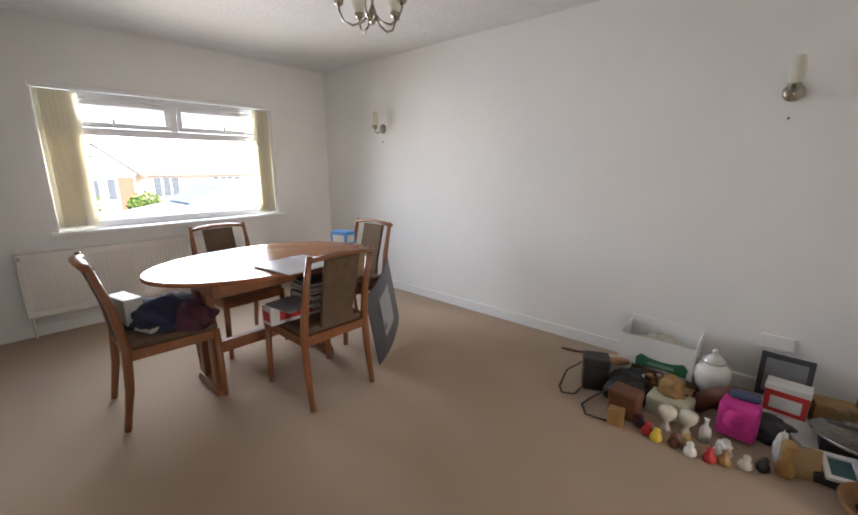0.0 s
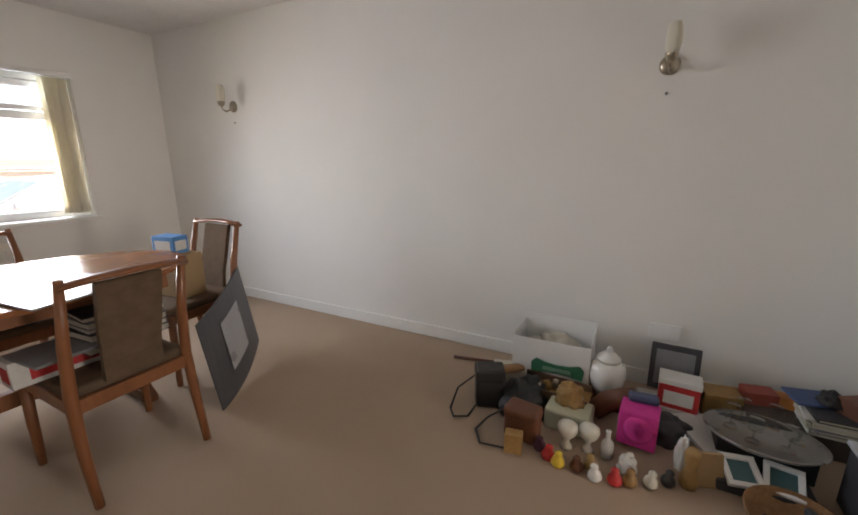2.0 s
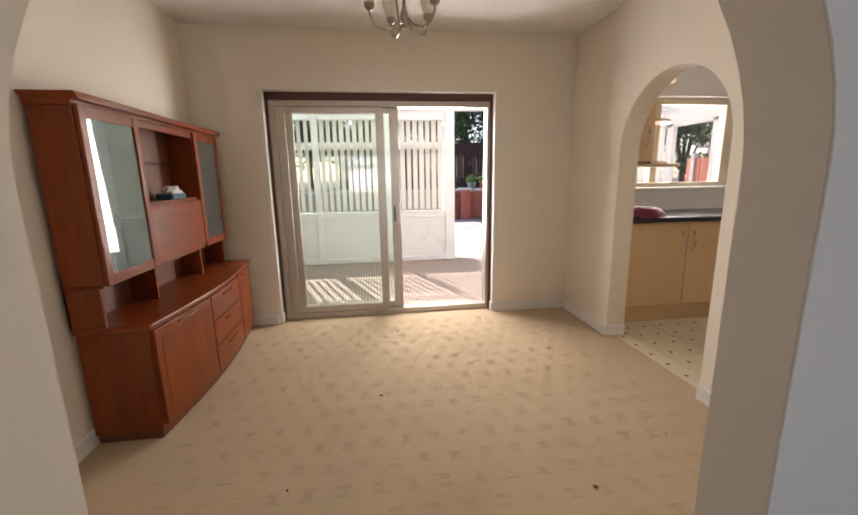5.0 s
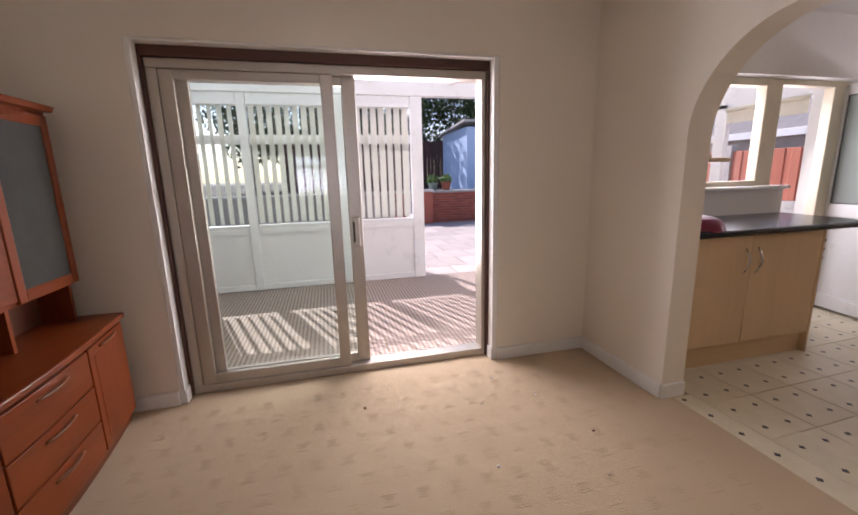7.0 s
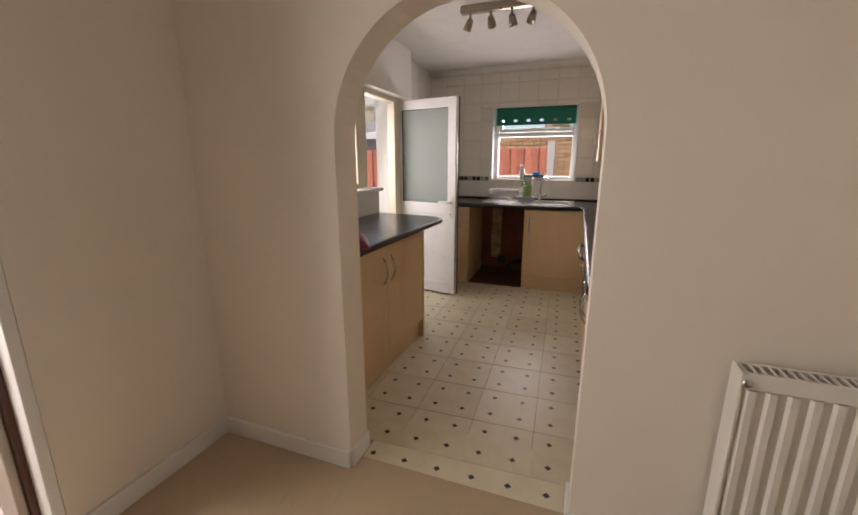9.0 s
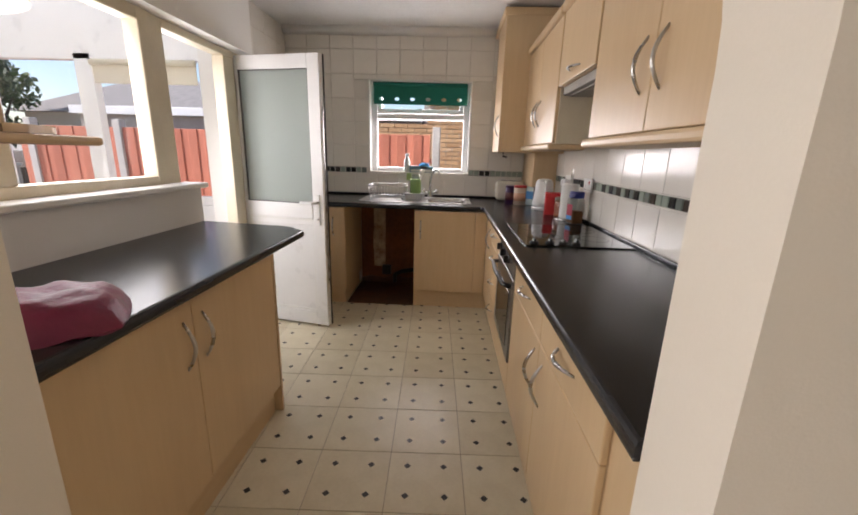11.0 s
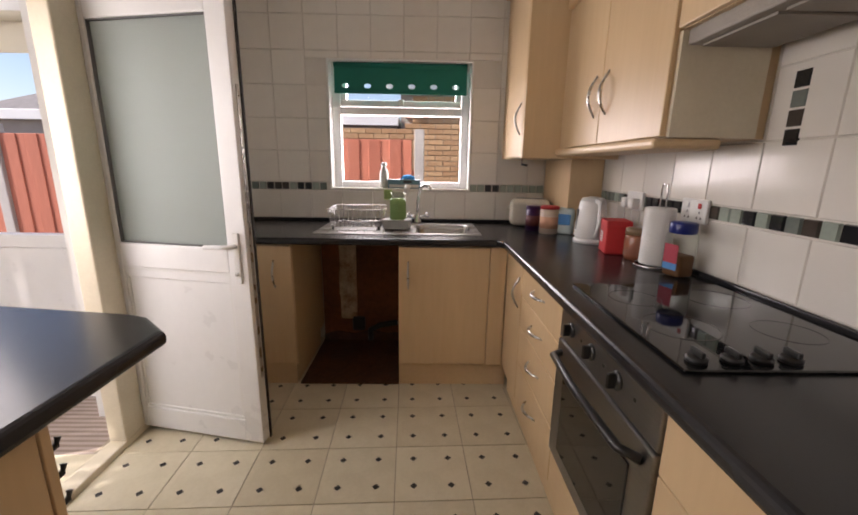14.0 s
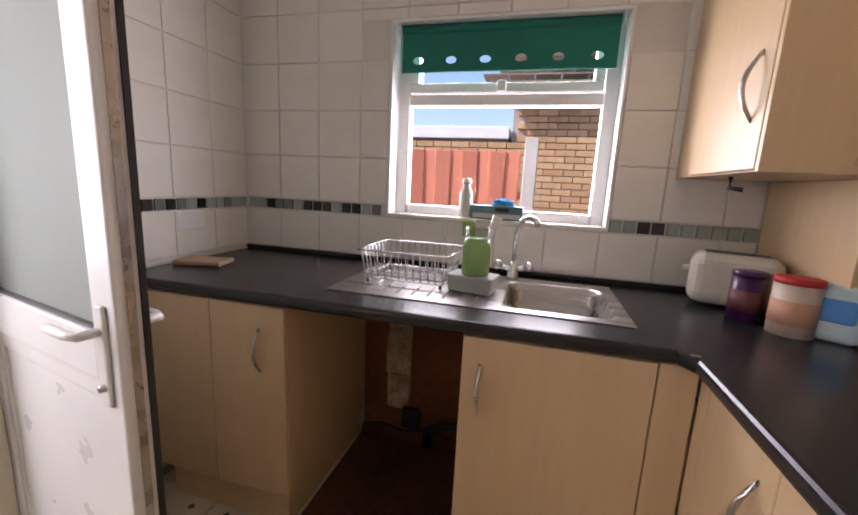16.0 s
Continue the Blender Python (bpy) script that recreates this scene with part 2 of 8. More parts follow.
def tube(points, radius, bm=None, seg=8, flat=1.0):
    """A rod that follows points; radius may be one number or one a point."""
    t = bmesh.new()
    pts = [Vector(p) for p in points]
    rads = radius if isinstance(radius, (list, tuple)) else [radius] * len(pts)
    rings = []
    for i, p in enumerate(pts):
        d = (pts[min(i + 1, len(pts) - 1)] - pts[max(i - 1, 0)]).normalized()
        up = Vector((0, 0, 1)) if abs(d.z) < 0.9 else Vector((1, 0, 0))
        u = d.cross(up).normalized()
        v = d.cross(u)
        rings.append([t.verts.new(p + u * rads[i] * math.cos(a) + v * rads[i] * flat * math.sin(a)) for a in [2 * math.pi * k / seg for k in range(seg)]])
    for a, b in zip(rings, rings[1:]):
        for k in range(seg):
            t.faces.new((a[k], a[(k + 1) % seg], b[(k + 1) % seg], b[k]))
    t.faces.new(rings[0])
    t.faces.new(rings[-1][::-1])
    for f in t.faces:
        f.smooth = True
    bmesh.ops.recalc_face_normals(t, faces=t.faces)
    return join(bm, t)


def prism(outline, depth, m=None, bevel=0.0, bm=None):
    """An outline of (u, v) pairs in the xz plane, thickened along +y by depth, moved by m."""
    t = bmesh.new()
    f = t.faces.new([t.verts.new((u, 0, v)) for u, v in outline])
    r = bmesh.ops.extrude_face_region(t, geom=[f])
    bmesh.ops.translate(t, vec=(0, depth, 0), verts=[e for e in r["geom"] if isinstance(e, bmesh.types.BMVert)])
    bmesh.ops.recalc_face_normals(t, faces=t.faces)
    if bevel:
        bmesh.ops.bevel(t, geom=t.edges[:], offset=bevel, segments=2, profile=0.5, affect="EDGES")
    if m is not None:
        bmesh.ops.transform(t, matrix=m, verts=t.verts)
    return join(bm, t)


def mesh_of(name, bm):
    me = bpy.data.meshes.new(name)
    bm.to_mesh(me)
    bm.free()
    return me


def part(name, bm, mtl, parent, label=""):
    """One mesh under a thing or a part; its coordinates are the world's, or its thing's own where that stands at the origin."""
    me = mesh_of(name, bm)
    me.materials.append(mtl)
    ob = new(name, me)
    ob.parent = parent
    if parent is not None and parent.type == "EMPTY":
        ob.matrix_parent_inverse = parent.matrix_basis.inverted()
    return tagged(ob, label)


def thing(name, loc, label, category, group=""):
    e = new(name)
    e.empty_display_size = 0.1
    e.matrix_basis = Matrix.Translation(loc)
    return tagged(e, label, category, group)


def solid(name, bm, mtl, label, category, group=""):
    """A thing of one mesh."""
    return tagged(part(name, bm, mtl, None), label, category, group)


def setting(name, bm, mtl, label, category):
    return tagged(part(name, bm, mtl, None), label, category, kind="structure")


def arc(cx, cz, rx, rz, a0, a1, n):
    return [(cx + rx * math.cos(radians(a0 + (a1 - a0) * i / n)), cz + rz * math.sin(radians(a0 + (a1 - a0) * i / n))) for i in range(n + 1)]


def arched_wall(u0, u1, top, o0, o1, spring, rise):
    """Outline of a wall with an arched opening that reaches the floor."""
    return [(u0, 0), (o0, 0), (o0, spring)] + arc((o0 + o1) / 2, spring, (o1 - o0) / 2, rise, 180, 0, 28)[1:-1] + [(o1, spring), (o1, 0), (u1, 0), (u1, top), (u0, top)]


XY = Matrix(((0, -1, 0, 0), (1, 0, 0, 0), (0, 0, 1, 0), (0, 0, 0, 1)))     # turns the prism's u from x to y

# ---------- the plan ----------
LX0, LX1, LY0, LY1, LH = -3.52, 1.66, -0.12, 3.18, 2.32      # lounge
DX0, DX1, DY0, DY1, DH = 1.80, 4.63, -0.16, 3.03, 2.42       # dining room
KX0, KX1, KY0, KY1, KH = 2.36, 4.70, -3.79, -0.31, 2.42      # kitchen
TOP = 2.62

# floors
setting("floor_lounge", box(LX0 - 0.3, 1.73, LY0 - 0.3, LY1 + 0.3, -0.12, 0.0), CARPET, "plain beige fitted carpet on the lounge floor", "carpet")
setting("floor_dining", box(1.73, 4.76, -0.235, DY1 + 0.3, -0.12, 0.0), GOLD_CARPET, "golden beige carpet with small woven pattern", "carpet")
setting("floor_kitchen", box(KX0 - 0.2, 4.92, KY0 - 0.2, -0.235, -0.12, -0.004), LINO_LINE, "cream vinyl floor with black diamonds", "floor")

# ceilings
setting("ceiling_lounge", box(LX0 - 0.3, 1.73, LY0 - 0.3, LY1 + 0.3, LH, TOP), CEIL, "white textured ceiling", "ceiling")
setting("ceiling_dining", box(1.73, 4.95, -0.235, DY1 + 0.3, DH, TOP), CEIL, "white textured ceiling", "ceiling")
setting("ceiling_kitchen", box(KX0 - 0.2, 4.95, KY0 - 0.2, -0.235, KH, TOP), CEIL, "white kitchen ceiling", "ceiling")

# lounge walls
WY0, WY1, WZ0, WZ1 = 0.70, 2.51, 0.78, 1.87                 # front window opening
b = box(LX0 - 0.28, LX0, LY0 - 0.3, WY0, 0, LH)
box(LX0 - 0.28, LX0, WY1, LY1 + 0.3, 0, LH, bm=b)
box(LX0 - 0.28, LX0, WY0, WY1, 0, WZ0, bm=b)
box(LX0 - 0.28, LX0, WY0, WY1, WZ1, LH, bm=b)
setting("wall_west", b, WALL, "white painted lounge wall with wide window", "wall")
setting("wall_north", box(LX0, 1.66, LY1, LY1 + 0.3, 0, LH), WALL, "long plain white painted lounge wall", "wall")
setting("wall_south", box(LX0, 1.66, LY0 - 0.3, LY0, 0, LH), WALL, "plain white painted lounge wall", "wall")
setting("wall_arch", prism(arched_wall(-0.54, 3.48, TOP, 0.955, 2.13, 1.26, 0.53), 0.14, Matrix.Translation((1.80, 0, 0)) @ XY), CREAM, "cream dividing wall with rounded archway", "wall")
setting("wall_arch_face", prism(arched_wall(LY0, LY1, LH, 0.955, 2.13, 1.26, 0.53), 0.004, Matrix.Translation((1.659, 0, 0)) @ XY), WALL, "white face of the dividing archway wall", "wall")

# dining walls
PY0, PY1, PZ1 = 0.52, 2.50, 1.97                             # patio door opening
b = box(4.63, 4.90, -0.31, PY0, 0, TOP)
box(4.63, 4.90, PY1, 3.33, 0, TOP, bm=b)
box(4.63, 4.90, PY0, PY1, PZ1, TOP, bm=b)
setting("wall_east", b, CREAM, "cream dining wall with sliding patio door", "wall")
setting("wall_dining_north", box(1.80, 4.63, DY1, DY1 + 0.3, 0, TOP), CREAM, "plain cream dining wall", "wall")
setting("wall_dining_south", prism(arched_wall(1.80, 4.63, TOP, 2.975, 3.90, 1.42, 0.46), 0.15, Matrix.Translation((0, -0.31, 0))), CREAM, "cream wall with archway to the kitchen", "wall")

# kitchen walls
QX0, QX1, QZ0, QZ1 = 3.09, 4.07, 1.125, 1.985               # kitchen window opening
b = box(2.16, QX0, -4.07, KY0 - 0.006, 0, TOP)
box(QX1, 5.10, -4.07, KY0 - 0.006, 0, TOP, bm=b)
box(QX0, QX1, -4.07, KY0 - 0.006, 0, QZ0, bm=b)
box(QX0, QX1, -4.07, KY0 - 0.006, QZ1, TOP, bm=b)
wall_k_south = setting("wall_kitchen_south", b, GROUT, "cream tiled kitchen wall round the window", "wall")
wall_k_west = setting("wall_kitchen_west", box(2.16, KX0 - 0.006, KY0 - 0.006, -0.31, 0, TOP), GROUT, "cream tiled kitchen wall behind the hob", "wall")
b = box(4.70, 4.95, -2.03, -0.31, 0, 1.10)                   # low wall under the side window
box(4.70, 4.95, -2.80, -0.31, 1.96, TOP, bm=b)               # lintel
box(4.86, 5.10, -3.796, -2.80, 0, TOP, bm=b)
setting("wall_kitchen_east", b, WALL, "white kitchen wall with side window and door", "wall")

# ---------- skirtings ----------
def skirting(name, x0, x1, y0, y1, mtl=None):
    setting(name, box(x0, x1, y0, y1, 0, 0.085, 0.004), mtl or GLOSS, "white painted skirting board", "skirting")


skirting("baseboard_north", LX0, 1.655, LY1 - 0.018, LY1)
skirting("baseboard_south", LX0, 1.655, LY0, LY0 + 0.018)
skirting("baseboard_west", LX0, LX0 + 0.018, LY0 + 0.018, LY1 - 0.018)
skirting("baseboard_arch_a", 1.637, 1.655, 2.13, LY1 - 0.018)
skirting("baseboard_arch_b", 1.637, 1.655, LY0 + 0.018, 0.955)
skirting("baseboard_dining_north", 1.80, 4.63, DY1 - 0.018, DY1)
skirting("baseboard_dining_east_a", 4.612, 4.63, DY0, PY0)
skirting("baseboard_dining_east_b", 4.612, 4.63, PY1, DY1 - 0.018)
skirting("baseboard_reveal_a", 4.625, 4.70, PY0 + 0.035, PY0 + 0.047)
skirting("baseboard_reveal_b", 4.625, 4.70, PY1 - 0.037, PY1 - 0.025)
skirting("baseboard_dining_south_a", 3.90, 4.612, DY0, DY0 + 0.018)
skirting("baseboard_dining_south_b", 1.80, 2.975, DY0, DY0 + 0.018)
skirting("baseboard_jamb", 3.885, 3.90, -0.31, DY0)
skirting("baseboard_jamb_west", 2.975, 2.99, -0.31, DY0)

# coving round the kitchen ceiling
b = tube([(KX0 + 0.01, KY0 + 0.02, KH - 0.01), (4.85, KY0 + 0.02, KH - 0.01)], 0.055)
tube([(KX0 + 0.02, KY0 + 0.02, KH - 0.01), (KX0 + 0.02, -0.33, KH - 0.01)], 0.055, b)
setting("trim_coving", b, WALL, "white plaster coving along the kitchen ceiling", "coving")


# ---------- front window ----------
def window_bar(parent, name, x0, x1, y0, y1, z0, z1, mtl=None, label=""):
    return part(name, box(x0, x1, y0, y1, z0, z1, 0.006), mtl or UPVC, parent, label)


win = thing("window_1", (LX0 - 0.12, 1.6, WZ0), "wide white plastic window with two top openers", "window")
tagged(win, kind="structure")
fx0, fx1 = LX0 - 0.17, LX0 - 0.10
window_bar(win, "window_frame", fx0, fx1, WY0, WY1, WZ0, WZ0 + 0.06)
window_bar(win, "window_frame", fx0, fx1, WY0, WY1, WZ1 - 0.06, WZ1)
window_bar(win, "window_frame", fx0, fx1, WY0, WY0 + 0.06, WZ0 + 0.06, WZ1 - 0.06)
window_bar(win, "window_frame", fx0, fx1, WY1 - 0.06, WY1, WZ0 + 0.06, WZ1 - 0.06)
window_bar(win, "transom", fx0, fx1, WY0 + 0.06, WY1 - 0.06, 1.525, 1.585)
window_bar(win, "mullion", fx0, fx1, 1.59, 1.65, 1.585, WZ1 - 0.06)
for a, c in ((WY0 + 0.06, 1.59), (1.65, WY1 - 0.06)):
    s = part("sash", box(fx0 + 0.01, fx1 + 0.015, a, c, 1.59, 1.63, 0.005), UPVC, win)
    for q in ((a, c, WZ1 - 0.105, WZ1 - 0.065), (a, a + 0.04, 1.63, WZ1 - 0.105), (c - 0.04, c, 1.63, WZ1 - 0.105)):
        part("sash_bar", box(fx0 + 0.01, fx1 + 0.015, q[0], q[1], q[2], q[3], 0.005), UPVC, s)
    part("stay", box(fx1 + 0.015, fx1 + 0.03, (a + c) / 2 - 0.01, (a + c) / 2 + 0.01, 1.60, 1.66, 0.004), GLOSS, s)
    p = part("pane", box(fx0 + 0.03, fx0 + 0.036, a + 0.04, c - 0.04, 1.63, WZ1 - 0.105), GLASS, win)
    p.visible_shadow = False
p = part("pane", box(fx0 + 0.03, fx0 + 0.036, WY0 + 0.06, WY1 - 0.06, WZ0 + 0.06, 1.525), GLASS, win)
p.visible_shadow = False
part("window_sill", box(LX0 - 0.12, LX0 + 0.05, WY0 - 0.05, WY1 + 0.05, WZ0 - 0.028, WZ0 + 0.002, 0.008), GLOSS, win, "white painted window board")
part("curtain_rail", box(LX0 - 0.03, LX0 + 0.012, WY0 - 0.01, WY1 + 0.01, WZ1 - 0.022, WZ1 + 0.012, 0.006), GLOSS, win)


# ---------- bunched vertical blinds in the front window ----------
def blind_bunch(y0, n, step):
    t = thing("vertical_blind", (LX0 - 0.03, y0, WZ0 + 0.03), "cream vertical blind slats drawn aside in the window", "blind", "front window blinds")
    for i in range(n):
        y = y0 + i * step
        a = radians(24 + 6 * math.sin(i * 1.7))
        w = 0.045
        m = Matrix.Translation((LX0 - 0.035, y, 0)) @ Matrix.Rotation(a, 4, "Z")
        bm = box(-0.0012, 0.0012, -w, w, WZ0 + 0.035, WZ1 - 0.03, bm=None)
        bmesh.ops.transform(bm, matrix=m, verts=bm.verts)
        s = part("slat", bm, VERTICAL, t)
        wb = box(-0.003, 0.003, -w, w, WZ0 + 0.03, WZ0 + 0.075)
        bmesh.ops.transform(wb, matrix=m, verts=wb.verts)
        part("slat_weight", wb, VERTICAL, s)


blind_bunch(WY0 + 0.05, 7, 0.029)
blind_bunch(WY1 - 0.16, 5, 0.028)


# ---------- sliding patio door ----------
pd = thing("door_1", (4.76, 1.5, 0), "bronze-grey aluminium sliding patio door, half open", "patio door")
tagged(pd, kind="structure")
T0, T1, TZ = PY0 + 0.035, PY1 - 0.025, PZ1 - 0.012
part("timber_surround", box(4.70, 4.80, T0, T1, TZ - 0.055, TZ, 0.004), DARKWOOD, pd, "dark brown timber head")
part("timber_jamb", box(4.70, 4.80, T0, T0 + 0.018, 0.0, TZ - 0.055, 0.004), DARKWOOD, pd, "dark brown timber jamb")
part("timber_jamb", box(4.70, 4.80, T1 - 0.018, T1, 0.0, TZ - 0.055, 0.004), DARKWOOD, pd, "dark brown timber jamb")
part("reveal_lining", box(4.634, 4.85, PY0, T0, 0.0, PZ1, 0.003), WALL, pd, "white plaster reveal")
part("reveal_lining", box(4.634, 4.85, T1, PY1, 0.0, PZ1, 0.003), WALL, pd, "white plaster reveal")
part("reveal_lining", box(4.634, 4.85, T0, T1, TZ, PZ1, 0.003), WALL, pd, "white plaster reveal")
PT = TZ - 0.055
part("outer_frame", box(4.725, 4.835, T0 + 0.018, T1 - 0.018, 0.0, 0.05, 0.004), ALU, pd)
part("outer_frame", box(4.725, 4.835, T0 + 0.018, T1 - 0.018, PT - 0.05, PT, 0.004), ALU, pd)
part("outer_frame", box(4.725, 4.835, T0 + 0.018, T0 + 0.045, 0.05, PT - 0.05, 0.004), ALU, pd)
part("outer_frame", box(4.725, 4.835, T1 - 0.07, T1 - 0.018, 0.05, PT - 0.05, 0.004), ALU, pd)


def sash_door(name, x, y0, y1, z0, z1, w, g):
    s = part(name, box(x - 0.018, x + 0.018, y0, y0 + w, z0, z1, 0.004), ALU, pd)
    part("stile", box(x - 0.018, x + 0.018, y1 - w, y1, z0, z1, 0.004), ALU, s)
    part("rail", box(x - 0.017, x + 0.017, y0 + w, y1 - w, z0, z0 + 0.06, 0.004), ALU, s)
    part("rail", box(x - 0.017, x + 0.017, y0 + w, y1 - w, z1 - 0.05, z1, 0.004), ALU, s)
    gl = part("pane", box(x - 0.003, x + 0.003, y0 + w, y1 - w, z0 + 0.06, z1 - 0.05), g, s)
    gl.visible_shadow = False
    return s


sash_door("fixed_leaf", 4.755, 1.515, T1 - 0.07, 0.05, PT - 0.05, 0.07, GLASS)
sl = sash_door("sliding_leaf", 4.80, 1.385, 2.36, 0.05, PT - 0.05, 0.08, GREENGLASS)
part("handle", box(4.752, 4.781, 1.405, 1.452, 0.84, 1.03, 0.008), ALU, sl, "pale aluminium pull handle")
part("handle_slot", box(4.750, 4.757, 1.436, 1.449, 0.87, 1.00, 0.003), BLACK, sl)
for z in (0.858, 1.012):
    part("screw", tube([(4.7515, 1.42, z), (4.7505, 1.42, z)], 0.004, seg=8), STEEL, sl)


# ---------- kitchen side window and back door ----------
kw = thing("window_2", (4.82, -1.2, 1.12), "white plastic kitchen window above the worktop", "window")
tagged(kw, kind="structure")
for q in ((-1.90, -1.82, 1.10, 1.96), (-0.45, -0.36, 1.10, 1.96), (-1.82, -0.45, 1.10, 1.17), (-1.82, -0.45, 1.90, 1.96), (-1.13, -1.06, 1.17, 1.90)):
    part("window_frame", box(4.78, 4.86, q[0], q[1], q[2], q[3], 0.006), CREAM_FRAME, kw)
for a, c in ((-1.82, -1.13), (-1.06, -0.45)):
    p = part("pane", box(4.815, 4.821, a, c, 1.17, 1.90), GLASS, kw)
    p.visible_shadow = False
part("window_sill", box(4.66, 4.80, -2.05, -0.36, 1.10, 1.128, 0.008), GLOSS, kw, "white window board over the worktop")

kd = thing("door_2", (4.86, -2.75, 0), "white half-glazed plastic kitchen door standing open", "door")
tagged(kd, kind="structure")
for q in ((-2.00, -1.905, 0.0, 1.96), (-2.70, -2.57, 0.03, 1.915), (-2.80, -2.755, 0.0, 1.96), (-2.755, -2.00, 1.915, 1.96), (-2.755, -2.00, -0.004, 0.03)):
    part("door_frame", box(4.79, 4.87, q[0], q[1], q[2], q[3], 0.006), CREAM_FRAME, kd)
# the leaf, hinged at the far jamb and swung into the room
HX, HY, FX, FY = 4.855, -2.745, 4.15, -2.60
LW = math.hypot(FX - HX, FY - HY)
lm = Matrix.Translation((HX, HY, 0)) @ Matrix.Rotation(math.atan2(FY - HY, FX - HX), 4, "Z")


def leafbox(u0, u1, z0, z1, t0, t1, bev=0.005):
    bm = box(u0, u1, t0, t1, z0, z1, bev)
    bmesh.ops.transform(bm, matrix=lm, verts=bm.verts)
    return bm


leaf = part("leaf", leafbox(0, 0.09, 0.02, 1.94, -0.03, 0.03), UPVC, kd)
part("stile", leafbox(LW - 0.09, LW, 0.02, 1.94, -0.03, 0.03), UPVC, leaf)
for z0, z1 in ((0.02, 0.13), (0.84, 0.95), (1.85, 1.94)):
    part("rail", leafbox(0.09, LW - 0.09, z0, z1, -0.029, 0.029), UPVC, leaf)
part("bottom_panel", leafbox(0.09, LW - 0.09, 0.13, 0.84, -0.015, 0.015), UPVC, leaf, "flat white lower panel")
part("panel_bead", leafbox(0.09, LW - 0.09, 0.79, 0.84, -0.021, 0.021), UPVC, leaf)
FROST = sheer("frosted_glass", (0.50, 0.55, 0.52), 0.5)
part("pane", leafbox(0.09, LW - 0.09, 0.95, 1.85, -0.008, 0.008, 0.0), FROST, leaf, "frosted glass pane")
GASKET = material("grey_gasket", (0.16, 0.16, 0.16), (0.12, 0.12, 0.12), 0.7, bump=0.0)
for z0, z1 in ((0.95, 1.85), (0.13, 0.84)):
    mt, w = (GASKET, 0.006) if z0 > 0.5 else (GLOSS, 0.014)
    for q in ((0.09, LW - 0.09, z0, z0 + w), (0.09, LW - 0.09, z1 - w, z1), (0.09, 0.09 + w, z0 + w, z1 - w), (LW - 0.09 - w, LW - 0.09, z0 + w, z1 - w)):
        part("glazing_bead", leafbox(q[0], q[1], q[2], q[3], -0.022, 0.022, 0.002), mt, leaf)
part("seal", leafbox(LW, LW + 0.006, 0.02, 1.94, 0.018, 0.03, 0.0), RUBBER, leaf, "black rubber edge seal")
part("lock_plate", leafbox(LW, LW + 0.003, 0.35, 1.60, -0.008, 0.008, 0.0), STEEL, leaf)
for s in (-1, 1):
    hb = part("handle", leafbox(LW - 0.058, LW - 0.028, 0.80, 1.02, s * 0.03, s * 0.04), GLOSS, leaf, "white lever handle with backplate")
    lv = tube([(LW - 0.043, s * 0.035, 0.965), (LW - 0.043, s * 0.075, 0.965), (LW - 0.07, s * 0.082, 0.965), (LW - 0.16, s * 0.08, 0.962)], 0.010)
    bmesh.ops.transform(lv, matrix=lm, verts=lv.verts)
    part("lever", lv, GLOSS, hb)
    kz = tube([(LW - 0.043, s * 0.035, 0.845), (LW - 0.043, s * 0.05, 0.845)], 0.008)
    bmesh.ops.transform(kz, matrix=lm, verts=kz.verts)
    part("keyhole", kz, STEEL, hb)

# ---------- kitchen far window and its blind ----------
w3 = thing("window_3", (3.58, -3.92, QZ0), "white plastic kitchen window with one top opener", "window")
tagged(w3, kind="structure")
for q in ((QX0, QX0 + 0.065, QZ0, QZ1), (QX1 - 0.065, QX1, QZ0, QZ1), (QX0 + 0.065, QX1 - 0.065, QZ0, QZ0 + 0.06), (QX0 + 0.065, QX1 - 0.065, QZ1 - 0.06, QZ1), (QX0 + 0.065, QX1 - 0.065, 1.645, 1.695)):
    part("window_frame", box(q[0], q[1], -3.95, -3.89, q[2], q[3], 0.006), UPVC, w3)
op = part("sash", box(QX0 + 0.07, QX1 - 0.07, -3.945, -3.875, 1.70, 1.74, 0.005), UPVC, w3)
for q in ((QX0 + 0.07, QX1 - 0.07, 1.885, 1.92), (QX0 + 0.07, QX0 + 0.11, 1.74, 1.885), (QX1 - 0.11, QX1 - 0.07, 1.74, 1.885)):
    part("sash_bar", box(q[0], q[1], -3.945, -3.875, q[2], q[3], 0.005), UPVC, op)
part("catch", box(3.56, 3.60, -3.875, -3.855, 1.70, 1.745, 0.004), GLOSS, op)
for q in ((1.185, 1.645), (1.74, 1.885)):
    p = part("pane", box(QX0 + 0.065, QX1 - 0.065, -3.922, -3.916, q[0], q[1]), GLASS, w3)
    p.visible_shadow = False
b = box(QX0, QX1, -3.89, -3.785, QZ0, QZ0 + 0.018, 0.003)
part("window_sill", b, TILE, w3, "white tiled window ledge")
for q in ((QX0, QX0 + 0.012), (QX1 - 0.012, QX1)):
    part("reveal_lining", box(q[0], q[1], -3.89, -3.786, QZ0 + 0.018, QZ1, 0.002), GLOSS, w3)
part("reveal_lining", box(QX0 + 0.012, QX1 - 0.012, -3.89, -3.786, QZ1 - 0.012, QZ1, 0.002), GLOSS, w3)

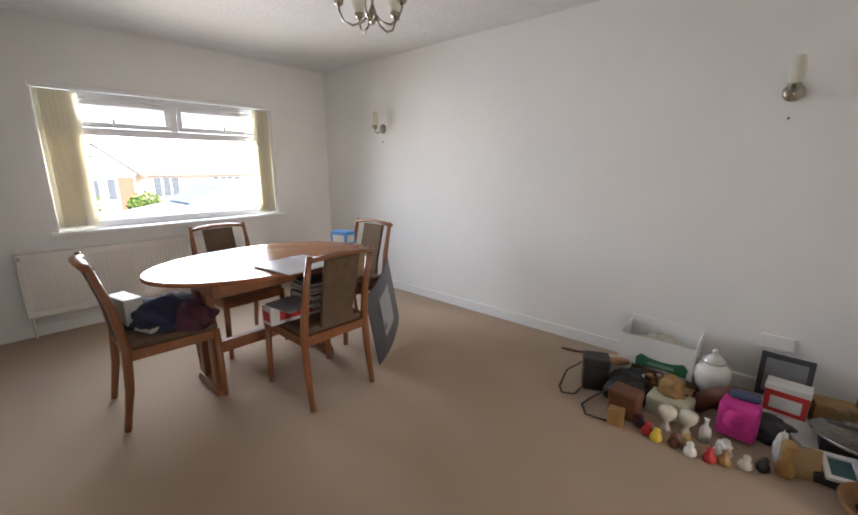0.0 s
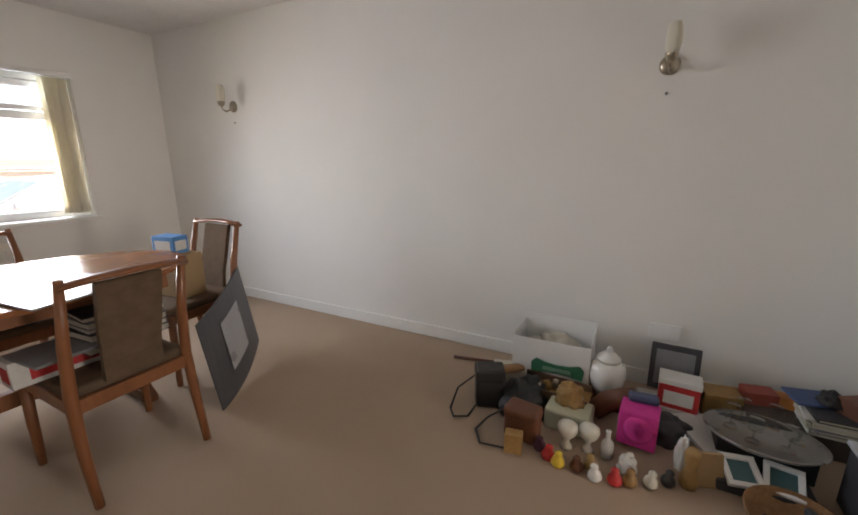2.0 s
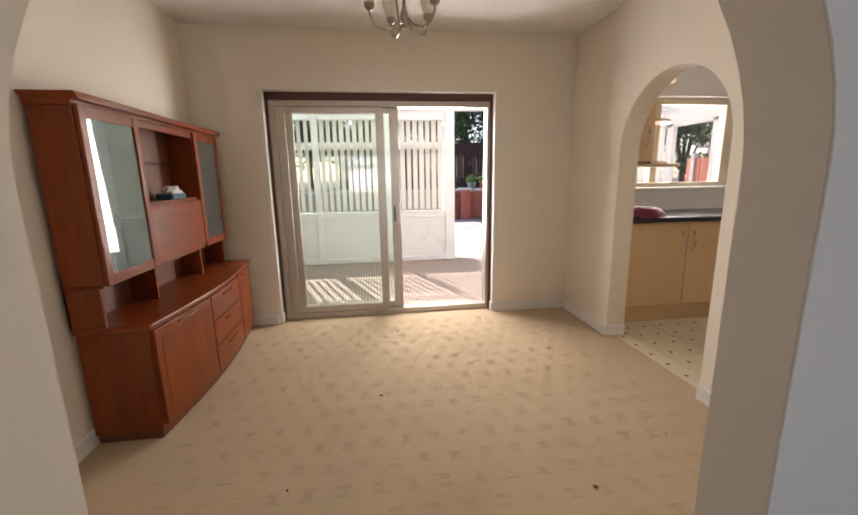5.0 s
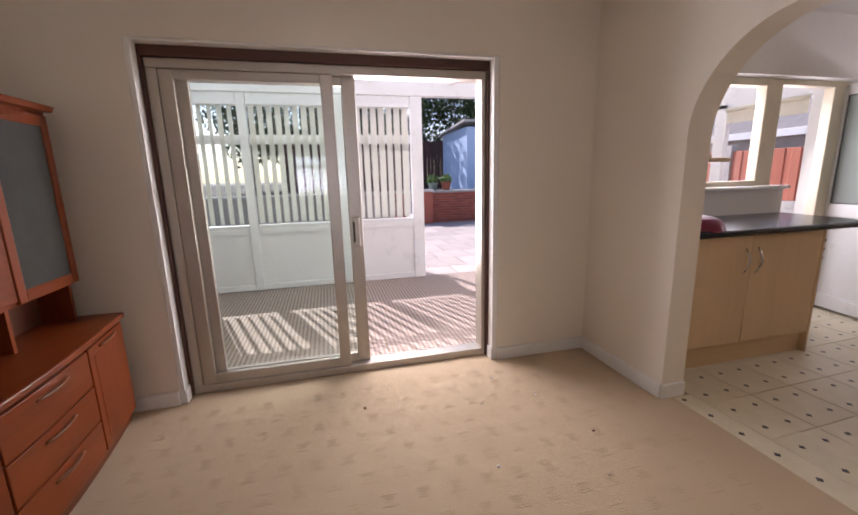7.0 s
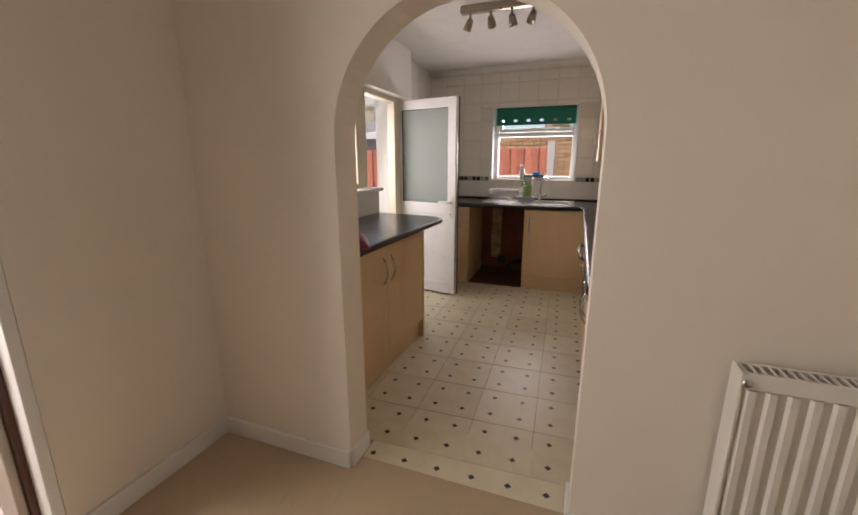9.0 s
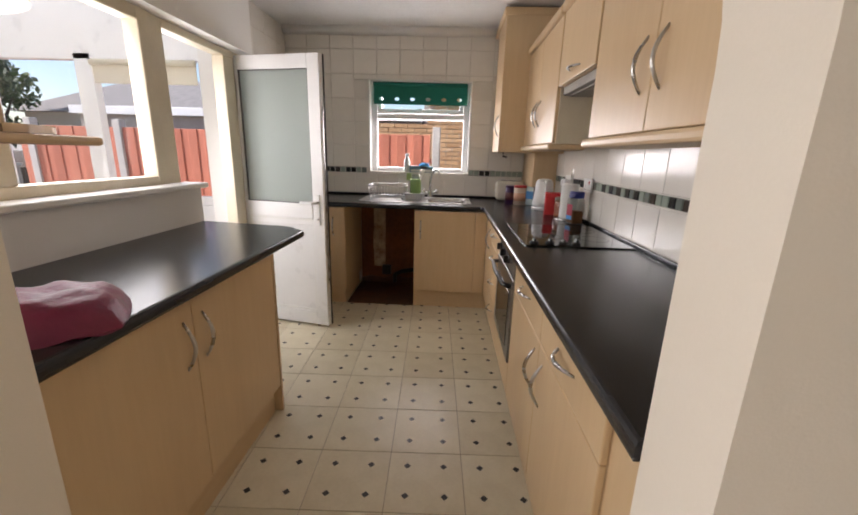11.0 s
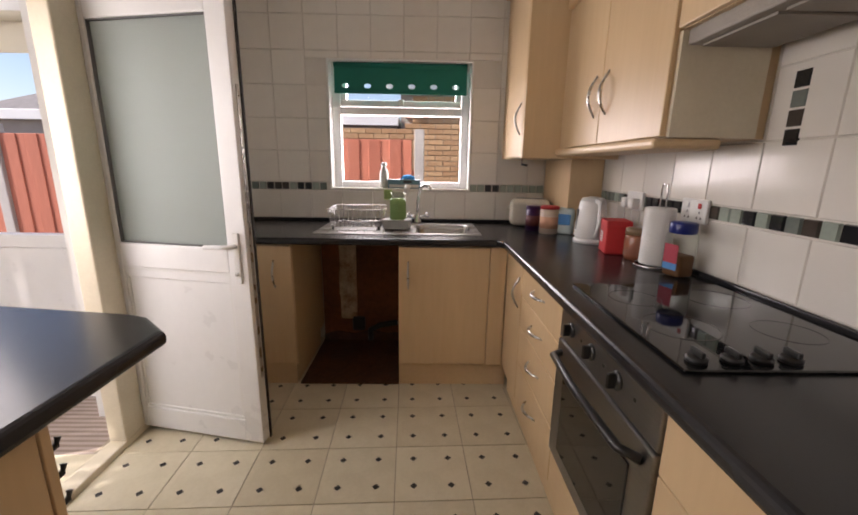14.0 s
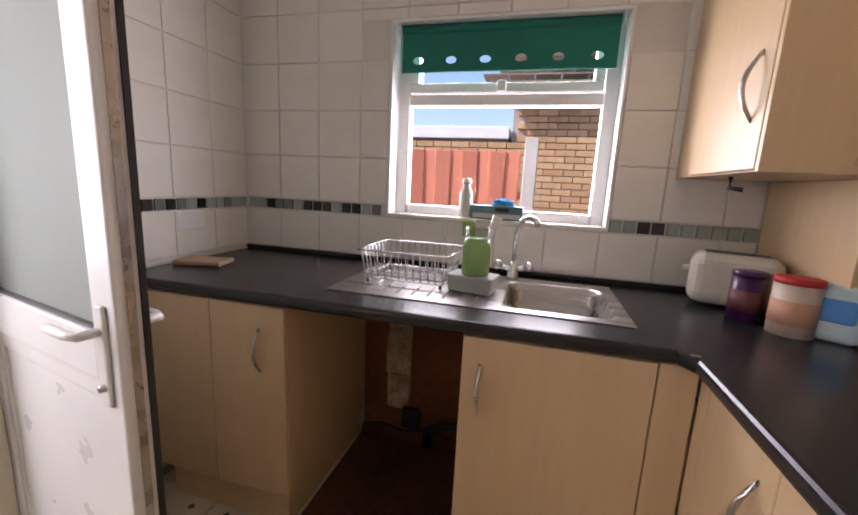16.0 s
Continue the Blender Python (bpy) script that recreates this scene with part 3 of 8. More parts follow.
rb = thing("roller_blind", (3.58, -3.835, 1.97), "teal green roller blind with a row of round eyelet holes", "roller blind")
bx0, bx1 = QX0 + 0.04, QX1 - 0.04
part("roller", tube([(bx0, -3.835, 1.955), (bx1, -3.835, 1.955)], 0.019), TEAL, rb)
# the cloth, with six holes through it
bm = bmesh.new()
ncol, hole_r, hz = 6, 0.019, 1.825
cell = (bx1 - bx0) / ncol
for i in range(ncol):
    cx = bx0 + cell * (i + 0.5)
    inner = [bm.verts.new((cx + 1.25 * hole_r * math.cos(2 * math.pi * k / 16), -3.835, hz + 0.8 * hole_r * math.sin(2 * math.pi * k / 16))) for k in range(16)]
    outer = []
    for k in range(16):
        a = 2 * math.pi * k / 16
        c, s = math.cos(a), math.sin(a)
        f = 1 / max(abs(c), abs(s))
        outer.append(bm.verts.new((cx + cell / 2 * c * f, -3.835, hz + 0.034 * s * f)))
    for k in range(16):
        bm.faces.new((inner[k], inner[(k + 1) % 16], outer[(k + 1) % 16], outer[k]))
bmesh.ops.remove_doubles(bm, verts=bm.verts, dist=0.0004)
r = bmesh.ops.extrude_face_region(bm, geom=bm.faces[:])
bmesh.ops.translate(bm, vec=(0, 0.003, 0), verts=[e for e in r["geom"] if isinstance(e, bmesh.types.BMVert)])
box(bx0, bx1, -3.835, -3.832, hz + 0.034, 1.955, bm=bm)
part("cloth", bm, TEAL, rb)
part("hem_bar", box(bx0, bx1, -3.840, -3.826, 1.775, 1.791, 0.003), TEAL, rb)
for x in (bx0 - 0.012, bx1 + 0.006):
    part("bracket", box(x, x + 0.006, -3.86, -3.81, 1.93, 1.975, 0.002), GLOSS, rb)
cord = tube([(bx1 + 0.004, -3.82, 1.95), (bx1 + 0.006, -3.82, 1.6), (bx1 + 0.005, -3.82, 1.45)], 0.0018, seg=5)
part("pull_chain", cord, GLOSS, rb)

# ---------- kitchen units ----------
def bow_handle(bm_m, length, parent, vertical=True):
    """A bowed bar handle, its middle standing out along local y, built along local z and placed by bm_m."""
    pts = [(0, 0.034 * math.sin(math.pi * i / 10) - 0.002, -length / 2 + length * i / 10) for i in range(11)]
    rad = [0.004 + 0.0028 * math.sin(math.pi * i / 10) for i in range(11)]
    t = tube(pts, rad, seg=8)
    m = bm_m if vertical else bm_m @ Matrix.Rotation(radians(90), 4, "Y")
    bmesh.ops.transform(t, matrix=m, verts=t.verts)
    return part("handle", t, STEEL, parent, "bowed brushed steel handle")


FACE_X = Matrix.Rotation(radians(-90), 4, "Z")      # local +y becomes world +x


def front_x(unit, name, x, y0, y1, z0, z1, handle, sign=1, mtl=None):
    """A door or drawer front in a plane x, that faces +x (sign 1) or -x."""
    d = part(name, box(x, x + 0.018 * sign, y0 + 0.0015, y1 - 0.0015, z0 + 0.0015, z1 - 0.0015, 0.004), mtl or BEECH, unit)
    turn = FACE_X if sign > 0 else Matrix.Rotation(radians(90), 4, "Z")
    if handle:
        hy, hz, ln, vert = handle
        bow_handle(Matrix.Translation((x + 0.018 * sign, hy, hz)) @ turn, ln, d, vert)
    return d


def front_y(unit, name, y, x0, x1, z0, z1, handle):
    d = part(name, box(x0 + 0.0015, x1 - 0.0015, y, y + 0.018, z0 + 0.0015, z1 - 0.0015, 0.004), BEECH, unit)
    if handle:
        hx, hz, ln, vert = handle
        bow_handle(Matrix.Translation((hx, y + 0.018, hz)), ln, d, vert)
    return d


BF = 2.925                                            # carcass front of the run along the hob wall
BASE = "kitchen base units"


def base_unit(y0, y1, label):
    u = thing("base_unit", (2.65, (y0 + y1) / 2, 0), label, "kitchen cabinet", BASE)
    part("carcass", box(2.40, BF, y0 + 0.001, y1 - 0.001, 0.14, 0.868), BEECH, u)
    part("plinth", box(2.45, BF - 0.02, y0, y1, 0.0, 0.14), BEECH_H, u)
    return u


u = base_unit(-3.08, -2.75, "beech corner base unit with narrow door")
front_x(u, "door", BF, -3.04, -2.75, 0.15, 0.862, (-2.80, 0.70, 0.16, True))
part("filler", box(BF, BF + 0.016, -3.098, -3.042, 0.15, 0.862, 0.003), BEECH, u)
u = base_unit(-2.75, -2.20, "beech base unit with four drawers")
for z0, z1 in ((0.70, 0.862), (0.545, 0.70), (0.36, 0.545), (0.15, 0.36)):
    front_x(u, "drawer", BF, -2.75, -2.20, z0, z1, (-2.475, (z0 + z1) / 2 + 0.01, 0.15, False))
u = base_unit(-1.62, -1.06, "beech base unit with drawer over door")
front_x(u, "drawer", BF, -1.62, -1.06, 0.70, 0.862, (-1.34, 0.785, 0.16, False))
front_x(u, "door", BF, -1.62, -1.06, 0.15, 0.70, (-1.12, 0.57, 0.16, True))
u = base_unit(-1.06, -0.50, "beech base unit with drawer over door")
front_x(u, "drawer", BF, -1.06, -0.50, 0.70, 0.862, (-0.78, 0.785, 0.16, False))
front_x(u, "door", BF, -1.06, -0.50, 0.15, 0.70, (-1.0, 0.57, 0.16, True))
u = base_unit(-0.50, -0.315, "beech filler unit at the end of the run")

# built-under oven
OVENSTEEL = material("dull_oven_steel", (0.30, 0.29, 0.28), (0.24, 0.235, 0.23), 0.36, 1.0, scale=20, fine=200, stretch=(1, 0.05, 1), bump=0.02)
ov = thing("oven", (2.65, -1.91, 0), "built-in stainless oven with dark glass door", "oven")
part("body", box(2.42, BF, -2.198, -1.622, 0.14, 0.868), BLACK, ov)
part("plinth", box(2.45, BF - 0.02, -2.199, -1.621, 0.0, 0.14), BEECH_H, ov)
part("filler", box(BF, BF + 0.018, -2.198, -1.622, 0.14, 0.30, 0.004), BEECH_H, ov)
cp = part("control_panel", box(BF, BF + 0.024, -2.198, -1.622, 0.745, 0.864, 0.004), OVENSTEEL, ov, "brushed steel control panel")
dr = part("door", box(BF, BF + 0.028, -2.198, -1.622, 0.305, 0.74, 0.006), OVENSTEEL, ov, "stainless framed oven door")
part("window", box(BF + 0.026, BF + 0.031, -2.12, -1.70, 0.36, 0.655, 0.003), BLACKGLASS, dr, "dark oven glass")
hp = [(BF + 0.028, -2.16, 0.70), (BF + 0.065, -2.13, 0.705), (BF + 0.078, -1.91, 0.71), (BF + 0.065, -1.69, 0.705), (BF + 0.028, -1.66, 0.70)]
part("handle", tube(hp, 0.012), BLACK, dr, "black bowed bar handle")
for y in (-2.10, -1.95, -1.80):
    k = part("knob", tube([(BF + 0.024, y, 0.805), (BF + 0.030, y, 0.805)], 0.024, seg=20), BLACK, cp, "black control knob")
    part("grip", box(BF + 0.030, BF + 0.052, y - 0.006, y + 0.006, 0.785, 0.825, 0.004), BLACK, k)
for y in (-2.025, -1.875, -1.72):
    part("lamp_dot", box(BF + 0.024, BF + 0.0255, y - 0.004, y + 0.004, 0.80, 0.808), BLACK, cp)

# far run under the window
FY = -3.115
u = thing("base_unit", (3.27, -3.4, 0), "beech sink base unit with one door", "kitchen cabinet", BASE)
part("carcass", box(2.93, 3.537, -3.74, FY, 0.14, 0.765), BEECH, u)
part("side_panel", box(3.537, 3.555, -3.74, FY, 0.14, 0.868), BEECH, u)
part("plinth", box(2.91, 3.555, -3.70, FY - 0.02, 0, 0.14), BEECH_H, u)
front_y(u, "door", FY, 3.04, 3.555, 0.15, 0.862, (3.50, 0.70, 0.16, True))
part("filler", box(2.945, 3.038, FY, FY + 0.016, 0.15, 0.862, 0.003), BEECH, u)
u = thing("base_unit", (4.4, -3.4, 0), "beech end base unit with one door", "kitchen cabinet", BASE)
part("carcass", box(4.15, 4.70, -3.74, FY, 0.14, 0.868), BEECH, u)
part("plinth", box(4.17, 4.70, -3.70, FY - 0.02, 0, 0.14), BEECH_H, u)
front_y(u, "door", FY, 4.15, 4.45, 0.15, 0.862, (4.25, 0.70, 0.16, True))
front_y(u, "door", FY, 4.45, 4.75, 0.15, 0.862, None)
# the empty appliance space: stained board, old plaster, a waste pipe
g = thing("appliance_recess", (3.85, -3.72, 0), "dark stained back of an empty appliance space", "recess")
tagged(g, kind="structure")
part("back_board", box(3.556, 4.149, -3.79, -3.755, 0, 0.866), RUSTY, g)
part("flaking_plaster", box(3.90, 4.02, -3.755, -3.742, 0.18, 0.85, 0.004), PLASTER_OLD, g, "flaking damp plaster strip")
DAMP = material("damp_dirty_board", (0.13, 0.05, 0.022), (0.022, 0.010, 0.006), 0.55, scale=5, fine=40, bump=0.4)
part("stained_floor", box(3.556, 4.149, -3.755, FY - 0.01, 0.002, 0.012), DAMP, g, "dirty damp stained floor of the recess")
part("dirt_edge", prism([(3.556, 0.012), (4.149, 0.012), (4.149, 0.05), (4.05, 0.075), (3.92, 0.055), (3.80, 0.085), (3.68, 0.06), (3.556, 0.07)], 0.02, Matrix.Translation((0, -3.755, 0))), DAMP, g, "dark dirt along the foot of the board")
for px, pw, pz0, pz1 in ((3.905, 0.10, 0.18, 0.36), (3.90, 0.125, 0.365, 0.55), (3.908, 0.105, 0.555, 0.70), (3.90, 0.12, 0.705, 0.85)):
    part("plaster_flake", box(px, px + pw, -3.742, -3.733, pz0, pz1, 0.004), PLASTER_OLD, g)
part("waste_pipe", tube([(3.80, -3.72, 0.02), (3.80, -3.72, 0.10), (3.72, -3.72, 0.14), (3.60, -3.72, 0.16)], 0.022), BLACK, g)
part("valve_block", box(3.84, 3.93, -3.74, -3.70, 0.10, 0.20, 0.008), BLACK, g)

# worktops
def worktop(name, outline, label, hole=None):
    """A laminate worktop from an outline of (x, y), with a rolled front edge and a cut-out for a sink."""
    bm = bmesh.new()
    cut = []
    if hole:
        x0, x1, y0, y1 = hole
        xm, yb = (x0 + x1) / 2, outline[0][1]
        cut = [(xm, yb), (xm, y0), (x0, y0), (x0, y1), (x1, y1), (x1, y0), (xm, y0), (xm, yb)]
        outline = outline[:1] + cut + outline[1:]
    near = {(round(x, 4), round(y, 4)) for x, y in cut}
    f = bm.faces.new([bm.verts.new((x, y, 0.870)) for x, y in outline])
    r = bmesh.ops.extrude_face_region(bm, geom=[f])
    bmesh.ops.translate(bm, vec=(0, 0, 0.040), verts=[e for e in r["geom"] if isinstance(e, bmesh.types.BMVert)])
    bmesh.ops.recalc_face_normals(bm, faces=bm.faces)
    hor = [e for e in bm.edges if abs(e.verts[0].co.z - e.verts[1].co.z) < 1e-4 and not any((round(v.co.x, 4), round(v.co.y, 4)) in near for v in e.verts)]
    bmesh.ops.bevel(bm, geom=hor, offset=0.014, segments=3, profile=0.5, affect="EDGES")
    return solid(name, bm, WORKTOP, label, "worktop")


worktop("worktop", [(2.362, -3.788), (4.85, -3.788), (4.85, -3.075), (3.012, -3.075), (2.985, -3.03), (2.985, -0.312), (2.362, -0.312)], "black laminate L-shaped worktop with rolled edge", (3.105, 3.475, -3.635, -3.245))
worktop("worktop", [(4.04, -0.312), (4.04, -1.84), (4.14, -1.93), (4.20, -1.95), (4.698, -2.02), (4.698, -0.312)], "black laminate worktop under the side window")
b = box(2.362, 2.378, -3.77, -0.312, 0.910, 0.930, 0.004)
box(2.378, 4.85, -3.788, -3.772, 0.910, 0.930, 0.004, bm=b)
solid("worktop_upstand", b, WORKTOP, "thin black sealing strip behind the worktop", "worktop strip")
solid("worktop_strip", box(2.97, 2.992, -3.06, -3.045, 0.9085, 0.9115), STEEL, "metal jointing strip in the worktop corner", "worktop strip")

# units under the side window
SF = 4.115
u = thing("base_unit", (4.4, -0.9, 0), "beech double base unit with two doors", "kitchen cabinet", BASE)
part("carcass", box(SF, 4.69, -1.56, -0.33, 0.14, 0.868), BEECH, u)
part("end_panel", box(SF - 0.02, 4.69, -1.58, -1.561, 0.0, 0.868, 0.002), BEECH, u)
part("plinth", box(SF + 0.02, 4.66, -1.555, -0.33, 0, 0.14), BEECH_H, u)
front_x(u, "door", SF, -1.56, -0.96, 0.15, 0.862, (-1.01, 0.70, 0.17, True), -1)
front_x(u, "door", SF, -0.96, -0.36, 0.15, 0.862, (-0.91, 0.70, 0.17, True), -1)
hk = thing("hook_strip", (4.14, -1.585, 0.6), "row of small dark hooks on the unit's end", "hooks")
for i in range(3):
    part("hook", tube([(4.11, -1.579, 0.78 - 0.06 * i), (4.11, -1.60, 0.78 - 0.06 * i), (4.11, -1.606, 0.795 - 0.06 * i)], 0.006), BLACK, hk)

# wall units along the hob wall
WG = "kitchen wall units"
WF = 2.672


def wall_unit(y0, y1, z0, z1, label, front=WF):
    u = thing("wall_unit", (2.4, (y0 + y1) / 2, z0), label, "wall cabinet", WG)
    part("carcass", box(2.362, front, y0 + 0.001, y1 - 0.001, z0, z1), BEECH, u)
    return u


u = wall_unit(-3.785, -3.16, 1.355, 2.39, "tall beech boiler cupboard in the corner", 2.872)
front_x(u, "door", 2.872, -3.60, -3.16, 1.357, 2.34, (-3.22, 1.56, 0.17, True))
part("side_panel", box(2.362, 2.889, -3.159, -3.142, 1.352, 2.40, 0.002), BEECH, u)
part("cornice", box(2.362, 2.905, -3.785, -3.14, 2.34, 2.40, 0.008), BEECH_H, u)
part("hanging_bracket", tube([(2.80, -3.5, 1.355), (2.80, -3.5, 1.32), (2.77, -3.48, 1.315)], 0.008), BLACK, u)
u = wall_unit(-3.14, -2.215, 1.40, 2.07, "beech double wall unit with two doors")
front_x(u, "door", WF, -3.14, -2.68, 1.402, 2.07, (-2.735, 1.60, 0.17, True))
front_x(u, "door", WF, -2.68, -2.215, 1.402, 2.07, (-2.625, 1.60, 0.17, True))
part("light_rail", box(2.50, 2.715, -3.14, -2.20, 1.365, 1.399, 0.012), BEECH_H, u)
part("end_panel", box(2.40, WF, -2.214, -2.20, 1.40, 1.70, 0.002), CREAM_FRAME, u, "pale cream end panel")
part("cornice", box(2.362, 2.71, -3.14, -2.215, 2.07, 2.12, 0.012), BEECH_H, u)
u = wall_unit(-2.20, -1.62, 1.70, 2.07, "short beech wall unit over the cooker hood")
front_x(u, "door", WF, -2.20, -1.62, 1.70, 2.07, (-1.915, 1.745, 0.16, False))
part("cornice", box(2.362, 2.71, -2.20, -1.62, 2.07, 2.12, 0.012), BEECH_H, u)
GREYBK2 = material("grey_filter_mesh", (0.34, 0.31, 0.27), (0.26, 0.235, 0.20), 0.6, fine=200, bump=0.3)
hd = thing("cooker_hood", (2.5, -1.91, 1.66), "grey built-in cooker hood under the short unit", "cooker hood")
part("hood_body", box(2.40, WF - 0.01, -2.19, -1.63, 1.655, 1.699, 0.006), GREYBK2, hd)
for i in range(2):
    part("filter", box(2.43, WF - 0.04, -2.17 + 0.27 * i, -1.92 + 0.27 * i, 1.648, 1.655, 0.002), GREYBK2, hd, "grey mesh grease filter")
u = wall_unit(-1.60, -0.60, 1.40, 2.07, "beech double wall unit with two doors")
front_x(u, "door", WF, -1.60, -1.10, 1.402, 2.07, (-1.16, 1.60, 0.17, True))
front_x(u, "door", WF, -1.10, -0.60, 1.402, 2.07, (-1.04, 1.60, 0.17, True))
part("light_rail", box(2.50, 2.715, -1.61, -0.59, 1.362, 1.399, 0.012), BEECH_H, u)
part("cornice", box(2.362, 2.71, -1.60, -0.60, 2.07, 2.12, 0.012), BEECH_H, u)
solid("pipe_boxing", box(2.362, 2.56, -3.785, -3.30, 0.912, 1.353, 0.002), BEECH, "beech boxed-in boiler pipes standing on the worktop", "pipe boxing")

# wall unit beside the arch, with open end shelves
u = thing("wall_unit", (4.53, -0.55, 1.36), "beech wall unit with rounded open end shelves", "wall cabinet", WG)
part("carcass", box(4.40, 4.698, -0.78, -0.315, 1.36, 2.07), BEECH, u)
front_x(u, "door", 4.40, -0.78, -0.315, 1.362, 2.07, (-0.72, 1.56, 0.17, True), -1)
for z in (1.345, 1.70, 2.05):
    shelf = [(4.40, -0.782)] + [(4.698 - 0.298 * math.cos(radians(a)), -0.80 - 0.30 * math.sin(radians(a))) for a in range(0, 91, 10)] + [(4.698, -0.782)]
    bm = bmesh.new()
    f = bm.faces.new([bm.verts.new((x, y, z)) for x, y in shelf])
    r = bmesh.ops.extrude_face_region(bm, geom=[f])
    bmesh.ops.translate(bm, vec=(0, 0, 0.022), verts=[e for e in r["geom"] if isinstance(e, bmesh.types.BMVert)])
    bmesh.ops.recalc_face_normals(bm, faces=bm.faces)
    part("shelf", bm, BEECH, u)
part("light_rail", box(4.37, 4.69, -1.05, -0.315, 1.315, 1.343, 0.012), BEECH_H, u)

# hob
hb = thing("hob", (2.65, -1.95, 0.91), "black ceramic glass hob set in the worktop", "hob")
part("glass_plate", box(2.385, 2.905, -2.245, -1.645, 0.9105, 0.918, 0.003), BLACKGLASS, hb)
RING = material("hob_ring_print", (0.05, 0.045, 0.045), (0.035, 0.03, 0.03), 0.2, bump=0.0)
for x, y, r in ((2.52, -2.09, 0.09), (2.77, -2.09, 0.075), (2.52, -1.84, 0.075), (2.77, -1.87, 0.09)):
    t = bmesh.new()
    bmesh.ops.create_circle(t, segments=36, radius=r, cap_ends=False)
    a = t.edges[:]
    e = bmesh.ops.extrude_edge_only(t, edges=a)
    bmesh.ops.scale(t, vec=(0.955, 0.955, 1), verts=[v for v in e["geom"] if isinstance(v, bmesh.types.BMVert)])
    bmesh.ops.translate(t, vec=(x, y, 0.9186), verts=t.verts)
    part("cooking_ring", t, RING, hb)
for x in (2.875, 2.80, 2.737, 2.675):
    k = part("knob", lathe([(0.021, 0.918), (0.021, 0.926), (0.017, 0.930)], Matrix.Translation((x - 0.02, -1.685, 0))), BLACK, hb, "round black control knob")
    part("grip", box(x - 0.025, x - 0.015, -1.705, -1.665, 0.930, 0.944, 0.003), BLACK, k)

# sink, tap, drainer
sk = thing("sink", (3.6, -3.45, 0.91), "stainless steel sink with drainer and one bowl", "sink")
sx0, sx1, sy0, sy1 = 3.075, 4.06, -3.70, -3.21
bw = (3.12, 3.46, -3.62, -3.26)
bm = bmesh.new()
def rrect(x0, x1, y0, y1, z, r, n=5):
    pts = []
    for cx, cy, a0 in ((x1 - r, y1 - r, 0), (x0 + r, y1 - r, 90), (x0 + r, y0 + r, 180), (x1 - r, y0 + r, 270)):
        for i in range(n + 1):
            a = radians(a0 + 90 * i / n)
            pts.append((cx + r * math.cos(a), cy + r * math.sin(a), z))
    return pts
rings = [[bm.verts.new(p) for p in rrect(bw[0] - d, bw[1] + d, bw[2] - d, bw[3] + d, z, r)] for d, z, r in ((0.022, 0.9145, 0.07), (0.006, 0.914, 0.06), (0.0, 0.905, 0.055), (-0.02, 0.80, 0.05), (-0.05, 0.775, 0.04))]
for a, c in zip(rings, rings[1:]):
    for i in range(len(a)):
        bm.faces.new((a[i], a[(i + 1) % len(a)], c[(i + 1) % len(a)], c[i]))
bm.faces.new(rings[-1])
for f in bm.faces:
    f.smooth = True
part("bowl", bm, STEEL, sk, "deep steel bowl")
b = box(sx0, sx1, sy0, bw[2] - 0.004, 0.9105, 0.9145, 0.0015)
box(sx0, sx1, bw[3] + 0.004, sy1, 0.9105, 0.9145, 0.0015, bm=b)
box(sx0, bw[0] - 0.004, bw[2] - 0.004, bw[3] + 0.004, 0.9105, 0.9145, bm=b)
box(bw[1] + 0.004, sx1, bw[2] - 0.004, bw[3] + 0.004, 0.9105, 0.9145, bm=b)
part("deck", b, STEEL, sk)
for i in range(9):
    x = 3.55 + i * 0.054
    part("drainer_rib", tube([(x, -3.64, 0.9145), (x, -3.26, 0.9145)], 0.004, seg=6), STEEL, sk)
part("waste", lathe([(0.03, 0.776), (0.03, 0.779), (0.02, 0.777)], Matrix.Translation((3.29, -3.44, 0))), CHROME, sk)
tp = thing("tap", (3.455, -3.665, 0.915), "chrome mixer tap with tall curved spout", "tap")
part("tap_body", lathe([(0.028, 0.9145), (0.026, 0.93), (0.02, 0.95), (0.018, 0.975), (0.014, 0.99)], Matrix.Translation((3.455, -3.665, 0))), CHROME, tp)
part("spout", tube([(3.455, -3.665, 0.98), (3.455, -3.663, 1.05), (3.447, -3.652, 1.12), (3.43, -3.63, 1.165), (3.405, -3.60, 1.18), (3.38, -3.575, 1.17), (3.372, -3.565, 1.15)], 0.011), CHROME, tp)
for s in (-1, 1):
    a = part("tap_arm", tube([(3.455, -3.665, 0.955), (3.455 + s * 0.05, -3.655, 0.965)], 0.011), CHROME, tp)
    part("tap_head", lathe([(0.012, 0), (0.021, 0.006), (0.022, 0.022), (0.014, 0.03)], Matrix.Translation((3.455 + s * 0.05, -3.655, 0.965)) @ Matrix.Rotation(radians(s * 55), 4, "Y"), 12), CHROME, a)

for x, y, t0 in ((3.36, -3.40, 0), (3.22, -3.36, 25)):
    cu = thing("cup", (x, y, 0.78), "white china cup standing in the sink bowl", "cup", "cups in the sink")
    part("cup_body", lathe([(0.028, 0.0), (0.036, 0.03), (0.040, 0.075), (0.037, 0.075), (0.033, 0.03), (0.02, 0.008)], pose(x, y, 0.778, 0, 0, t0), 22), WHITE, cu)
    part("cup_handle", tube([(x + 0.036, y, 0.84), (x + 0.062, y, 0.835), (x + 0.062, y, 0.805), (x + 0.035, y, 0.80)], 0.005), WHITE, cu)

